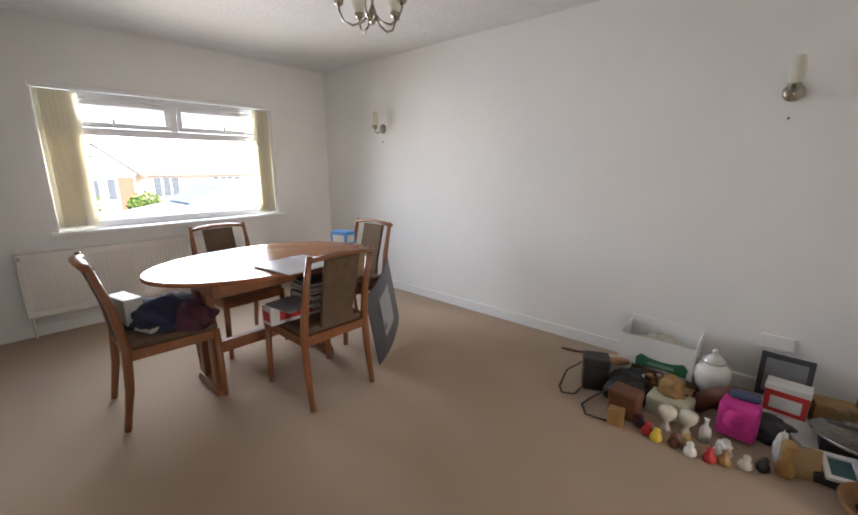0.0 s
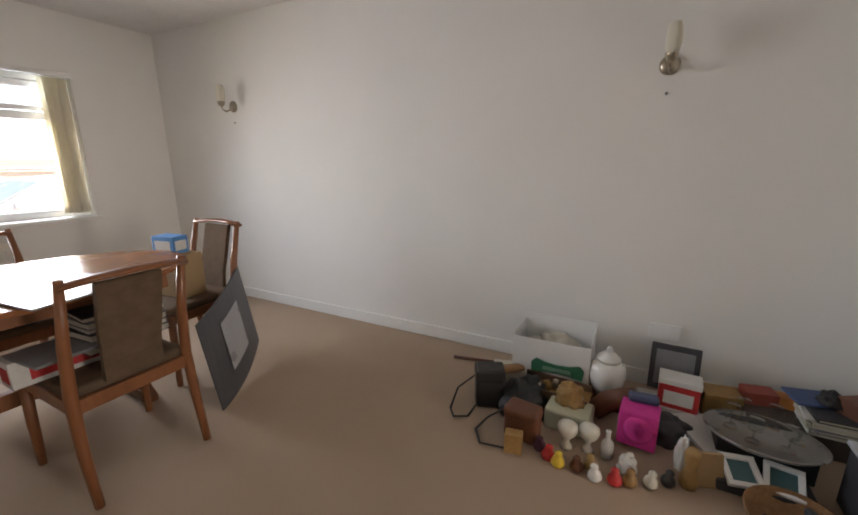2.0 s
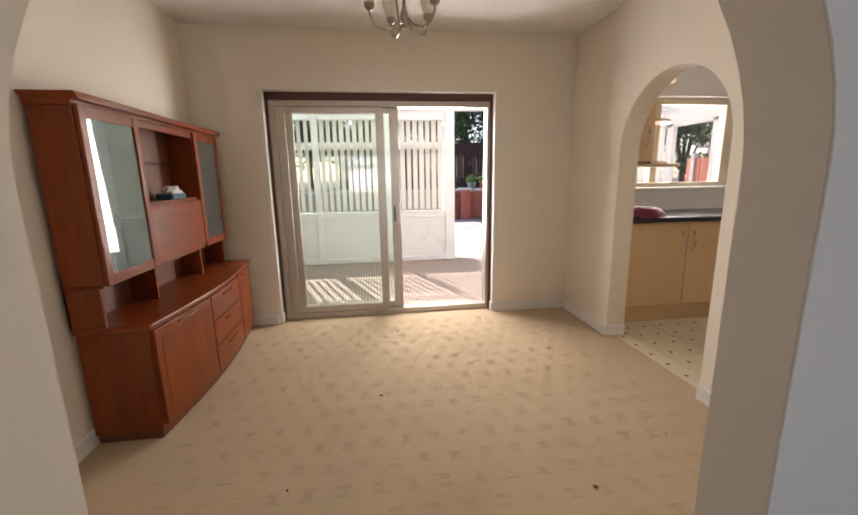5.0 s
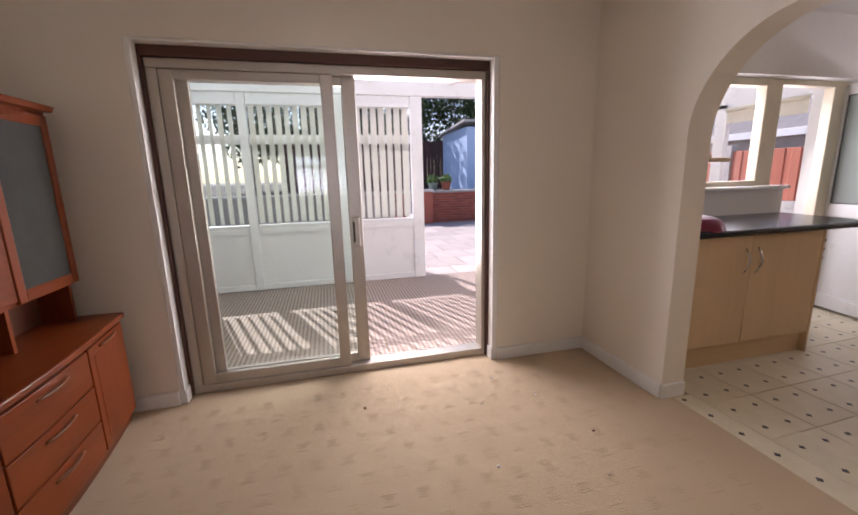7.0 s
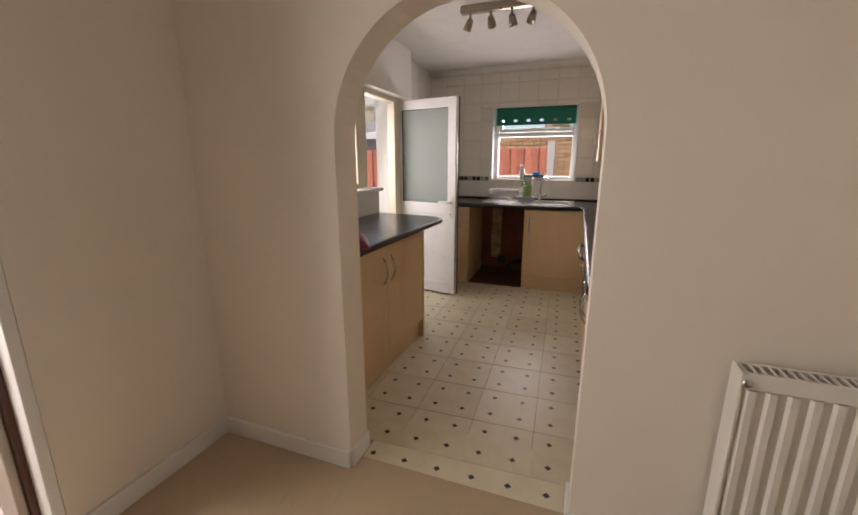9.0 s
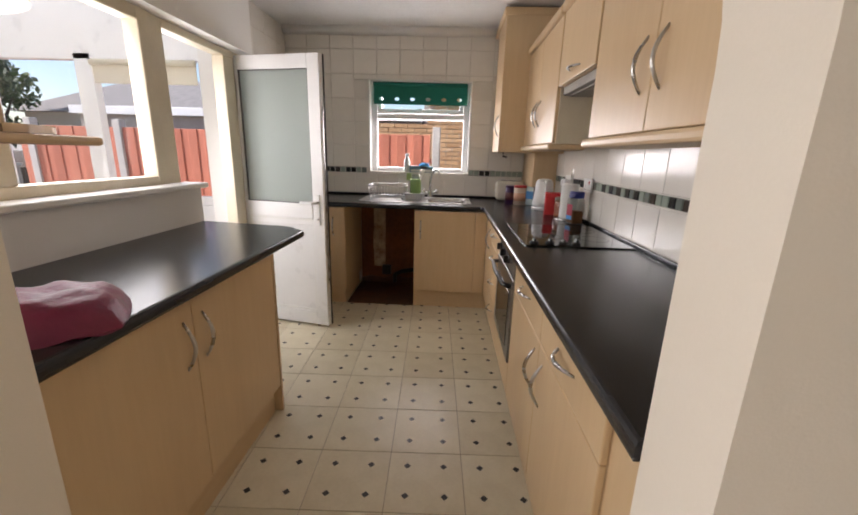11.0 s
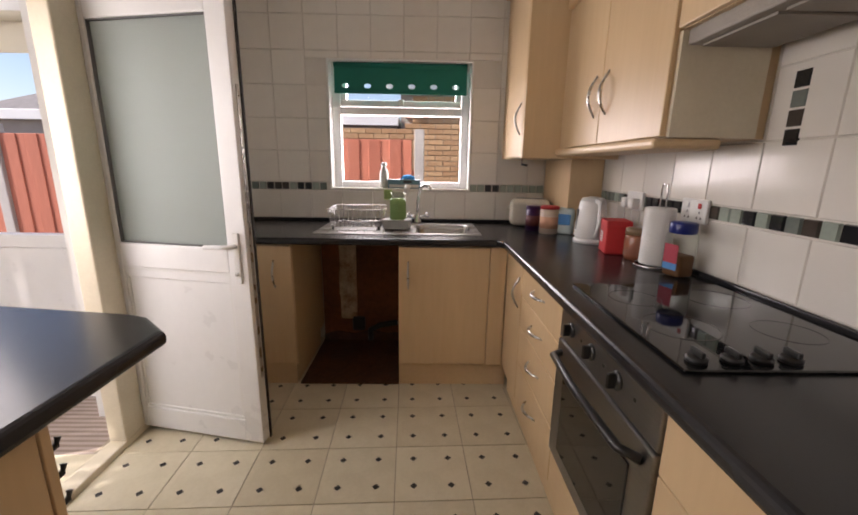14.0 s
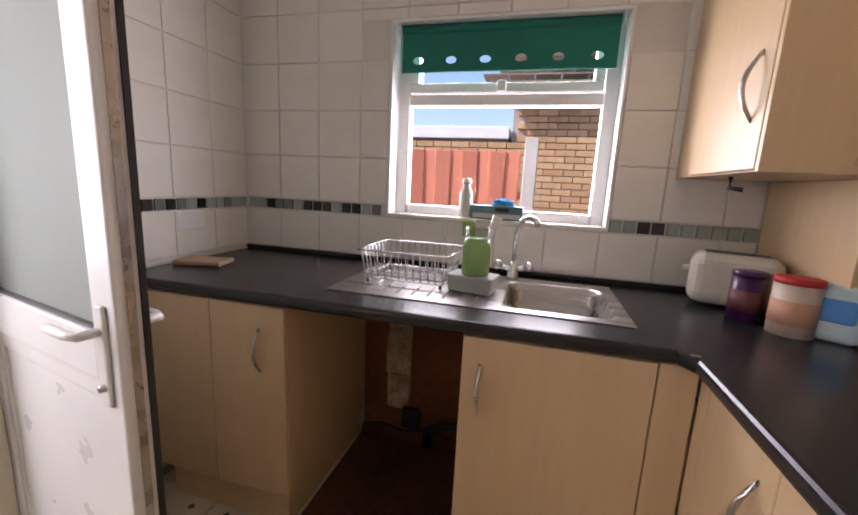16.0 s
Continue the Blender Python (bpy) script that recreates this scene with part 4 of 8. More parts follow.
# dish rack
WIRE = 0.0026
dk = thing("dish_rack", (3.8, -3.47, 0.915), "chrome wire dish rack on the drainer", "dish rack")
rx0, rx1, ry0, ry1 = 3.66, 4.00, -3.63, -3.33
for z, g2 in ((0.935, 0.02), (1.04, 0.0)):
    ring = [(rx0 + g2, ry0 + g2, z), (rx1 - g2, ry0 + g2, z), (rx1 - g2, ry1 - g2, z), (rx0 + g2, ry1 - g2, z), (rx0 + g2, ry0 + g2, z)]
    part("rim", tube(ring, WIRE * 1.3, seg=6), CHROME, dk)
for i in range(12):
    x = rx0 + 0.02 + i * (rx1 - rx0 - 0.04) / 11
    part("wire", tube([(x, ry0, 1.04), (x, ry0 + 0.02, 0.935), (x, ry1 - 0.02, 0.935), (x, ry1, 1.04)], WIRE, seg=5), CHROME, dk)
for i in range(8):
    y = ry0 + 0.03 + i * (ry1 - ry0 - 0.06) / 7
    part("wire", tube([(rx0, y, 1.04), (rx0 + 0.02, y, 0.935)], WIRE, seg=5), CHROME, dk)
    part("wire", tube([(rx1, y, 1.04), (rx1 - 0.02, y, 0.935)], WIRE, seg=5), CHROME, dk)
for x, y in ((rx0 + 0.03, ry0 + 0.03), (rx1 - 0.03, ry0 + 0.03), (rx0 + 0.03, ry1 - 0.03), (rx1 - 0.03, ry1 - 0.03)):
    part("foot", tube([(x, y, 0.916), (x, y, 0.937)], 0.006, seg=8), BLACK, dk)

# ---------- dining table and chairs in the lounge ----------
def oval(cx, cy, rx, ry, z0, z1, bev=0.008, n=64, clip=None):
    bm = bmesh.new()
    f = bm.faces.new([bm.verts.new((cx + rx * math.cos(2 * math.pi * i / n), cy + ry * math.sin(2 * math.pi * i / n), z0)) for i in range(n)])
    r = bmesh.ops.extrude_face_region(bm, geom=[f])
    bmesh.ops.translate(bm, vec=(0, 0, z1 - z0), verts=[e for e in r["geom"] if isinstance(e, bmesh.types.BMVert)])
    bmesh.ops.recalc_face_normals(bm, faces=bm.faces)
    hor = [e for e in bm.edges if abs(e.verts[0].co.z - e.verts[1].co.z) < 1e-4]
    bmesh.ops.bevel(bm, geom=hor, offset=bev, segments=2, profile=0.5, affect="EDGES")
    return bm


TABLETOP = material("polished_teak_top", (0.30, 0.12, 0.05), (0.22, 0.08, 0.03), 0.2, scale=4, fine=30, stretch=(1, 0.12, 1), bump=0.01, coat=0.0, rvar=0.03, spec=0.2)
tb = thing("dining_table", (-1.69, 1.44, 0), "polished teak oval dining table on trestle legs", "table")
part("tabletop", oval(-1.69, 1.44, 0.44, 0.64, 0.715, 0.738), TABLETOP, tb)
part("apron", box(-1.98, -1.40, 1.02, 1.04, 0.64, 0.714, 0.003), CHAIRWOOD, tb)
part("apron", box(-1.98, -1.40, 1.84, 1.86, 0.64, 0.714, 0.003), CHAIRWOOD, tb)
part("apron", box(-1.42, -1.40, 1.04, 1.84, 0.64, 0.714, 0.003), CHAIRWOOD, tb)
part("apron", box(-1.98, -1.96, 1.04, 1.84, 0.64, 0.714, 0.003), CHAIRWOOD, tb)
for y in (1.08, 1.80):
    for x in (-1.66, -1.82):
        part("leg", box(x - 0.03, x + 0.03, y - 0.022, y + 0.022, 0.06, 0.714, 0.006), CHAIRWOOD, tb)
    part("foot", prism([(-1.90, 0.0), (-1.86, 0.0), (-1.84, 0.02), (-1.66, 0.02), (-1.64, 0.0), (-1.60, 0.0), (-1.60, 0.03), (-1.64, 0.065), (-1.86, 0.065), (-1.90, 0.03)], 0.06, Matrix.Translation((0, y - 0.03, 0)), 0.004), CHAIRWOOD, tb)
part("stretcher", box(-1.72, -1.68, 1.10, 1.78, 0.22, 0.29, 0.004), CHAIRWOOD, tb)


def chair():
    """A dining chair at the origin that faces +y, its back to -y."""
    c = thing("dining_chair", (0, 0, 0), "teak dining chair with brown upholstered back and seat", "chair", "chairs round the table")
    for s in (-1, 1):
        part("leg", tube([(s * 0.20, 0.20, 0.43), (s * 0.205, 0.205, 0.2), (s * 0.205, 0.21, 0.0)], [0.021, 0.019, 0.015], seg=8), CHAIRWOOD, c)
        part("back_post", tube([(s * 0.205, -0.25, 0.0), (s * 0.205, -0.215, 0.22), (s * 0.20, -0.20, 0.44), (s * 0.195, -0.225, 0.65), (s * 0.19, -0.285, 0.90)], [0.016, 0.02, 0.022, 0.02, 0.014], seg=8), CHAIRWOOD, c)
        part("seat_rail", box(s * 0.20 - 0.012, s * 0.20 + 0.012, -0.20, 0.20, 0.375, 0.43, 0.003), CHAIRWOOD, c)
    part("seat_rail", box(-0.19, 0.19, 0.188, 0.212, 0.375, 0.43, 0.003), CHAIRWOOD, c)
    part("seat_rail", box(-0.19, 0.19, -0.212, -0.188, 0.375, 0.43, 0.003), CHAIRWOOD, c)
    part("seat", box(-0.205, 0.205, -0.195, 0.215, 0.425, 0.47, 0.018, seg=3), FABRIC, c, "brown woven seat pad")
    top = [(-0.20, -0.283, 0.875), (-0.1, -0.30, 0.888), (0, -0.306, 0.892), (0.1, -0.30, 0.888), (0.20, -0.283, 0.875)]
    part("top_rail", tube(top, 0.026, seg=10, flat=0.5), CHAIRWOOD, c)
    bk = []
    for i in range(7):
        z = 0.46 + i * 0.068
        bk.append((z, -0.212 - 0.09 * max(0, (z - 0.5) / 0.4) ** 1.2))
    bm = bmesh.new()
    front = [[bm.verts.new((u * (0.105 if z > 0.6 else 0.10), y + 0.012, z)) for u in (-1, 0, 1)] for z, y in bk]
    back = [[bm.verts.new((u * (0.105 if z > 0.6 else 0.10), y - 0.012, z)) for u in (-1, 0, 1)] for z, y in bk]
    for g in (front, back):
        for a, b2 in zip(g, g[1:]):
            for i in range(2):
                bm.faces.new((a[i], a[i + 1], b2[i + 1], b2[i]))
    for i in range(6):
        for k in (0, 2):
            bm.faces.new((front[i][k], front[i + 1][k], back[i + 1][k], back[i][k]))
    bmesh.ops.recalc_face_normals(bm, faces=bm.faces)
    part("backrest", bm, FABRIC, c, "brown woven back panel")
    return c


ch = chair()
ch.matrix_basis = pose(-1.335, 1.545, 0, 0, 0, 90) @ Matrix.Diagonal((1, 1, 0.95, 1))             # its back to the room
copy_thing(ch, pose(-1.82, 0.895, 0, 0, 0, -3))
copy_thing(ch, pose(-2.24, 1.50, 0, 0, 0, -88))
copy_thing(ch, pose(-1.84, 2.16, 0, 0, 0, 182))

# ---------- what lies on the chairs ----------
def coloured(name, c, rough=0.6, **k):
    return material(name, c, tuple(v * 0.8 for v in c), rough, fine=60, bump=0.03, **k)


RED = coloured("red_print", (0.55, 0.03, 0.03))
CARDW = coloured("white_card", (0.70, 0.69, 0.65))
BLUE = coloured("blue_print", (0.08, 0.28, 0.62))
NAVY = material("navy_cloth", (0.035, 0.04, 0.10), (0.02, 0.02, 0.035), 0.95, scale=14, fine=200, bump=0.6)
PLUM = material("plum_cloth", (0.10, 0.03, 0.05), (0.05, 0.015, 0.03), 0.95, scale=14, fine=200, bump=0.6)
GREYBK = coloured("grey_cover", (0.20, 0.20, 0.21))
DARKBK = coloured("dark_cover", (0.04, 0.04, 0.045))
PAGES = material("paper_pages", (0.62, 0.58, 0.48), (0.52, 0.48, 0.38), 0.9, scale=3, fine=300, stretch=(1, 1, 12), bump=0.2)


def book(x, y, z, w, d, h, turn, cover, label="hardback book lying in a pile", cat="book", group="books on the chair"):
    t = thing("book", (x, y, z), label, cat, group)
    m = pose(x, y, z, 0, 0, turn)
    for nm, bm, mt in (("page_block", box(-w / 2 + 0.003, w / 2 - 0.004, -d / 2 + 0.004, d / 2 - 0.004, 0.003, h - 0.003), PAGES),
                       ("cover", box(-w / 2, w / 2, -d / 2, d / 2, 0, 0.003), cover), ("cover", box(-w / 2, w / 2, -d / 2, d / 2, h - 0.003, h), cover), ("spine", box(-w / 2, -w / 2 + 0.004, -d / 2, d / 2, 0.003, h - 0.003), cover)):
        bmesh.ops.transform(bm, matrix=m, verts=bm.verts)
        part(nm, bm, mt, t)
    return t


def carton(name, x, y, z, w, d, h, turn, mtl, label, cat, panel=None, group=""):
    """A card box with a printed band on its sides."""
    t = thing(name, (x, y, z), label, cat, group)
    m = pose(x, y, z, 0, 0, turn)
    bm = box(-w / 2, w / 2, -d / 2, d / 2, 0, h, 0.003)
    bmesh.ops.transform(bm, matrix=m, verts=bm.verts)
    part("body", bm, mtl, t)
    if panel:
        for s in (-1, 1):
            bm = box(-w * 0.36, w * 0.36, s * d / 2 - 0.0015, s * d / 2 + 0.0015, h * 0.2, h * 0.75)
            bmesh.ops.transform(bm, matrix=m, verts=bm.verts)
            part("printed_band", bm, panel, t)
            bm = box(s * w / 2 - 0.0015, s * w / 2 + 0.0015, -d * 0.36, d * 0.36, h * 0.2, h * 0.75)
            bmesh.ops.transform(bm, matrix=m, verts=bm.verts)
            part("printed_band", bm, panel, t)
    return t


random.seed(5)
carton("puzzle_box", -1.36, 1.44, 0.447, 0.36, 0.10, 0.10, 90, CARDW, "white and red printed card box on the chair", "box", RED)
carton("puzzle_box", -1.38, 1.55, 0.447, 0.34, 0.09, 0.06, 90, CARDW, "white and red printed card box on the chair", "box", RED)
z = 0.507
for i, (w, h, mt) in enumerate(((0.30, 0.028, DARKBK), (0.28, 0.022, GREYBK), (0.29, 0.03, DARKBK), (0.26, 0.02, CARDW), (0.28, 0.026, GREYBK), (0.27, 0.02, DARKBK))):
    book(-1.34 + random.uniform(-0.01, 0.01), 1.60, z, 0.21, w, h, random.uniform(-6, 6), mt)
    z += h
carton("folder", -1.29, 1.43, 0.547, 0.22, 0.30, 0.012, 4, GREYBK, "clear grey folder lying on the box", "folder")
b = box(-0.20, 0.14, -0.17, 0.17, 0, 0.008, 0.002)
bmesh.ops.transform(b, matrix=pose(-1.34, 1.47, 0.742, 0, 0, 6), verts=b.verts)
solid("plastic_sheet", b, coloured("pale_card", (0.5, 0.5, 0.5), 0.25), "pale glossy sheet lying across the table's edge", "sheet")


def crumple(name, x, y, z, r, h, mtl, label, cat, seed, sx=1.0, sy=1.0):
    bm = bmesh.new()
    bmesh.ops.create_icosphere(bm, subdivisions=4, radius=1.0)
    for v in bm.verts:
        n = noise.noise(v.co * 2.1 + Vector((seed, 0, 0))) * 0.35 + noise.noise(v.co * 5.0 + Vector((0, seed, 0))) * 0.14 + noise.noise(v.co * 11 + Vector((0, 0, seed))) * 0.06
        v.co *= 1 + n
        v.co = Vector((v.co.x * r * sx, v.co.y * r * sy, max(v.co.z, -0.25) * h))
    low = min(v.co.z for v in bm.verts)
    for v in bm.verts:
        v.co += Vector((x, y, z - low))
    for f in bm.faces:
        f.smooth = True
    return solid(name, bm, mtl, label, cat)


crumple("crumpled_jumper", -1.84, 0.93, 0.447, 0.19, 0.11, NAVY, "crumpled navy blue clothing heaped on the chair", "clothing", 3.0, 1.05, 1.0)
crumple("bag", -1.70, 1.00, 0.447, 0.13, 0.10, PLUM, "dark plum folded cloth bag on the chair", "bag", 7.0, 1.1, 0.8)
carton("shoe_box", -1.93, 0.76, 0.447, 0.20, 0.09, 0.16, 12, CARDW, "white card box standing against the chair back", "box")
book(-1.80, 0.83, 0.447, 0.22, 0.15, 0.03, 20, DARKBK)
carton("box", -1.83, 2.17, 0.447, 0.20, 0.14, 0.25, 8, coloured("brown_card", (0.36, 0.24, 0.12)), "brown card box on the chair", "box")
carton("tissue_box", -1.88, 2.16, 0.697, 0.16, 0.10, 0.10, 10, BLUE, "blue and white printed carton on top of a box", "carton", CARDW)
crumple("cushion", -2.22, 1.48, 0.447, 0.18, 0.05, DARKBK, "dark cushion on the chair seat", "cushion", 9.0)

# the dark curved board that leans on the chair
bm = bmesh.new()
n = 10
fr, bk2 = [], []
for i in range(n + 1):
    u = i / n
    a = radians(-42 + 84 * u)
    cx = -1.28 + 0.10 * math.cos(a) - 0.33 * u
    cy = 1.92 + 0.50 * u
    top = 0.44 + 0.14 * u
    bot = 0.0 + 0.10 * u * u
    pts = [(cx, cy, bot), (cx - 0.11, cy - 0.01, top)]
    fr.append([bm.verts.new(p) for p in pts])
    bk2.append([bm.verts.new((p[0] - 0.006, p[1] - 0.004, p[2])) for p in pts])
for g in (fr, bk2):
    for a, c in zip(g, g[1:]):
        bm.faces.new((a[0], c[0], c[1], a[1]))
for a, c, d, e in zip(fr, fr[1:], bk2, bk2[1:]):
    bm.faces.new((a[0], c[0], e[0], d[0]))
    bm.faces.new((a[1], c[1], e[1], d[1]))
bm.faces.new((fr[0][0], fr[0][1], bk2[0][1], bk2[0][0]))
bm.faces.new((fr[-1][0], fr[-1][1], bk2[-1][1], bk2[-1][0]))
bmesh.ops.recalc_face_normals(bm, faces=bm.faces)
mb = thing("mount_board", (-1.35, 2.1, 0), "dark grey bowed picture mount leaning on the chair", "picture mount")
part("board", bm, coloured("charcoal_board", (0.06, 0.06, 0.065), 0.4), mb)
bm = bmesh.new()
q = []
for i in range(3, 8):
    u = i / n
    a = radians(-42 + 84 * u)
    cx, cy = -1.28 + 0.10 * math.cos(a) - 0.33 * u, 1.92 + 0.50 * u
    top, bot = 0.44 + 0.14 * u, 0.10 * u * u
    q.append([bm.verts.new((cx + 0.005 - 0.11 * f, cy + 0.003 - 0.01 * f, bot + (top - bot) * f)) for f in (0.24, 0.78)])
for a, c in zip(q, q[1:]):
    bm.faces.new((a[0], c[0], c[1], a[1]))
part("window_opening", bm, coloured("pale_grey_print", (0.32, 0.32, 0.33), 0.3), mb, "pale grey panel in the mount")

# ---------- radiator under the window ----------
RADW = material("radiator_enamel", (0.74, 0.72, 0.66), (0.70, 0.68, 0.62), 0.35, bump=0.0)


def radiator(name, m, length, z0, z1, label, pitch=0.035, rib=0.010):
    """A ribbed panel radiator along local x, its face towards local -y."""
    t = thing(name, m.translation, label, "radiator")
    bm = bmesh.new()
    nr = max(4, int(length / pitch))
    prof = []
    for i in range(nr):
        x = -length / 2 + length * i / nr
        w = length / nr
        prof += [(x, -0.030), (x + w * 0.25, -0.030), (x + w * 0.4, -0.030 - rib), (x + w * 0.75, -0.030 - rib), (x + w * 0.9, -0.030)]
    prof.append((length / 2, -0.030))
    lo, hi = [bm.verts.new((x, y, z0 + 0.05)) for x, y in prof], [bm.verts.new((x, y, z1 - 0.05)) for x, y in prof]
    for i in range(len(prof) - 1):
        bm.faces.new((lo[i], lo[i + 1], hi[i + 1], hi[i]))
    box(-length / 2, length / 2, -0.036, -0.026, z1 - 0.05, z1, 0.003, bm=bm)
    box(-length / 2, length / 2, -0.036, -0.026, z0, z0 + 0.05, 0.003, bm=bm)
    bmesh.ops.transform(bm, matrix=m, verts=bm.verts)
    part("front_panel", bm, RADW, t)
    for s in (-1, 1):
        b2 = box(s * length / 2 - 0.004, s * length / 2 + 0.004, -0.04, 0.04, z0, z1, 0.003)
        bmesh.ops.transform(b2, matrix=m, verts=b2.verts)
        part("side_panel", b2, RADW, t)
    b2 = box(-length / 2, length / 2, 0.026, 0.036, z0, z1, 0.003)
    bmesh.ops.transform(b2, matrix=m, verts=b2.verts)
    part("back_panel", b2, RADW, t)
    ng = int(length / 0.022)
    g2 = bmesh.new()
    for i in range(ng):
        x = -length / 2 + length * (i + 0.5) / ng
        box(x - 0.0035, x + 0.0035, -0.030, 0.030, z1 - 0.012, z1 - 0.002, bm=g2)
    bmesh.ops.transform(g2, matrix=m, verts=g2.verts)
    part("top_grille", g2, RADW, t)
    for s in (-1, 1):
        v = tube([(s * (length / 2 - 0.02), 0.0, z0), (s * (length / 2 - 0.02), 0.0, 0.0)], 0.008)
        bmesh.ops.transform(v, matrix=m, verts=v.verts)
        part("pipe", v, RADW, t)
    pl = tube([(-length / 2 + 0.012, -0.042, z1 - 0.03), (-length / 2 + 0.012, -0.036, z1 - 0.03)], 0.012, seg=14)
    bmesh.ops.transform(pl, matrix=m, verts=pl.verts)
    part("air_plug", pl, STEEL, t)
    return t


radiator("radiator", pose(LX0 + 0.065, 1.18, 0, 0, 0, 90), 1.50, 0.17, 0.655, "low white panel radiator under the front window", 0.035, 0.0015)

# ---------- wall lights, trim strip, ceiling lights ----------
FLAMEGLASS = sheer("opal_glass", (0.80, 0.77, 0.68), 0.5)


def sconce(m):
    t = thing("wall_light", m.translation, "nickel wall light with opal glass shade", "wall light", "lounge wall lights")
    for nm, bm, mt, lb in (
            ("backplate", lathe([(0.045, 0.0), (0.045, 0.008), (0.03, 0.018), (0.012, 0.024)], Matrix.Rotation(radians(90), 4, "X"), 20), BRASSY, ""),
            ("arm", tube([(0, -0.015, 0), (0, -0.04, -0.03), (0, -0.075, -0.045), (0, -0.105, -0.03), (0, -0.11, 0.0)], 0.006), BRASSY, ""),
            ("cup", lathe([(0.006, -0.01), (0.022, 0.0), (0.028, 0.022), (0.03, 0.028)], Matrix.Translation((0, -0.11, 0.0)), 18), BRASSY, ""),
            ("shade", lathe([(0.024, 0.025), (0.033, 0.06), (0.034, 0.10), (0.028, 0.14), (0.022, 0.155)], Matrix.Translation((0, -0.11, 0.0)), 18), FLAMEGLASS, "opal glass shade")):
        bmesh.ops.transform(bm, matrix=m, verts=bm.verts)
        part(nm, bm, mt, t, lb)
    return t


sconce(pose(-2.52, LY1, 1.655))
sconce(pose(0.59, LY1, 1.655))
sconce(pose(-2.70, LY0, 1.70, 0, 0, 180))
for x, yy, rot in ((-2.52, LY1 - 0.001, 1), (0.59, LY1 - 0.001, 1), (-2.70, LY0 + 0.001, -1)):
    solid("wall_plug", tube([(x, yy, 1.53), (x, yy - 0.006 * rot, 1.53)], 0.007, seg=10), GREYBK, "small plugged screw hole under the wall light", "plug")
solid("wall_panel", box(-1.50, 0.10, LY0, LY0 + 0.012, 0.98, LH, 0.002), material("matt_cream_board", (0.86, 0.84, 0.77), (0.83, 0.81, 0.74), 0.85, scale=2, fine=120, bump=0.03, spec=0.2), "smooth cream-white board fixed high on the lounge wall", "wall panel")
cs = thing("corner_trim", (LX0 + 0.03, LY0 + 0.03, 0), "thin brown timber strip in the room's corner", "trim strip")
part("strip", box(LX0 + 0.004, LX0 + 0.024, LY0 + 0.018, LY0 + 0.040, 0.086, 2.27, 0.003), material("oak_strip", (0.30, 0.19, 0.10), (0.22, 0.13, 0.07), 0.6), cs)
part("cap", box(LX0 + 0.004, LX0 + 0.022, LY0 + 0.042, LY0 + 0.115, 1.80, 2.27, 0.003), WALL, cs, "white painted upper casing")


def chandelier(x, y, zc, zb):
    t = thing("ceiling_light", (x, y, zb), "nickel five-arm ceiling light with glass shades", "ceiling light", "ceiling lights")
    part("rose", lathe([(0.06, zc), (0.058, zc - 0.02), (0.03, zc - 0.035)][::-1], Matrix.Translation((x, y, 0)), 20), BRASSY, t)
    part("stem", tube([(x, y, zc - 0.03), (x, y, zb + 0.05)], 0.008), BRASSY, t)
    part("hub", lathe([(0.004, zb), (0.014, zb + 0.012), (0.024, zb + 0.035), (0.02, zb + 0.06), (0.01, zb + 0.09)], Matrix.Translation((x, y, 0)), 16), BRASSY, t)
    for i in range(5):
        a = radians(72 * i + 20)
        c, s = math.cos(a), math.sin(a)
        pts = [(x + c * r, y + s * r, zb + h) for r, h in ((0.015, 0.05), (0.05, 0.01), (0.10, -0.01), (0.145, 0.01), (0.165, 0.055), (0.165, 0.075))]
        ar = part("arm", tube(pts, 0.0055), BRASSY, t)
        part("cup", lathe([(0.008, 0), (0.022, 0.012), (0.026, 0.03)], Matrix.Translation((x + c * 0.165, y + s * 0.165, zb + 0.07)), 14), BRASSY, ar)
        part("shade", lathe([(0.024, 0.03), (0.036, 0.07), (0.044, 0.115), (0.046, 0.13)], Matrix.Translation((x + c * 0.165, y + s * 0.165, zb + 0.07)), 16), FLAMEGLASS, ar, "flared glass shade")
    return t


chandelier(-1.06, 1.81, LH, 1.985)
chandelier(3.25, 1.44, DH, 1.97)

# ---------- bric-a-brac heaped on the lounge floor ----------
def at(bm, x, y, z=0, turn=0, rx=0, ry=0):
    bmesh.ops.transform(bm, matrix=pose(x, y, z, rx, ry, turn), verts=bm.verts)
    return bm


CREAMCHINA = coloured("cream_china", (0.70, 0.66, 0.55), 0.2)
WHITECHINA = coloured("white_china", (0.76, 0.75, 0.71), 0.15)
LEATHER = material("brown_leather", (0.15, 0.05, 0.02), (0.09, 0.03, 0.012), 0.5, scale=20, fine=160, bump=0.3)
BLACKLEATHER = material("black_leather", (0.018, 0.017, 0.017), (0.01, 0.01, 0.01), 0.5, scale=20, fine=200, bump=0.3)
GOLDISH = material("old_gold", (0.42, 0.26, 0.09), (0.26, 0.14, 0.05), 0.45, 0.2, scale=16, fine=70, bump=0.4)
GREEN = coloured("green_bakelite", (0.015, 0.12, 0.055), 0.4)
PINK = material("pink_fabric", (0.70, 0.05, 0.32), (0.55, 0.03, 0.24), 0.8, scale=30, fine=160, bump=0.3)
ORANGE = coloured("orange_card", (0.60, 0.22, 0.05))
CRYSTAL = glass("cut_glass", (0.92, 0.94, 0.92), 0.05)
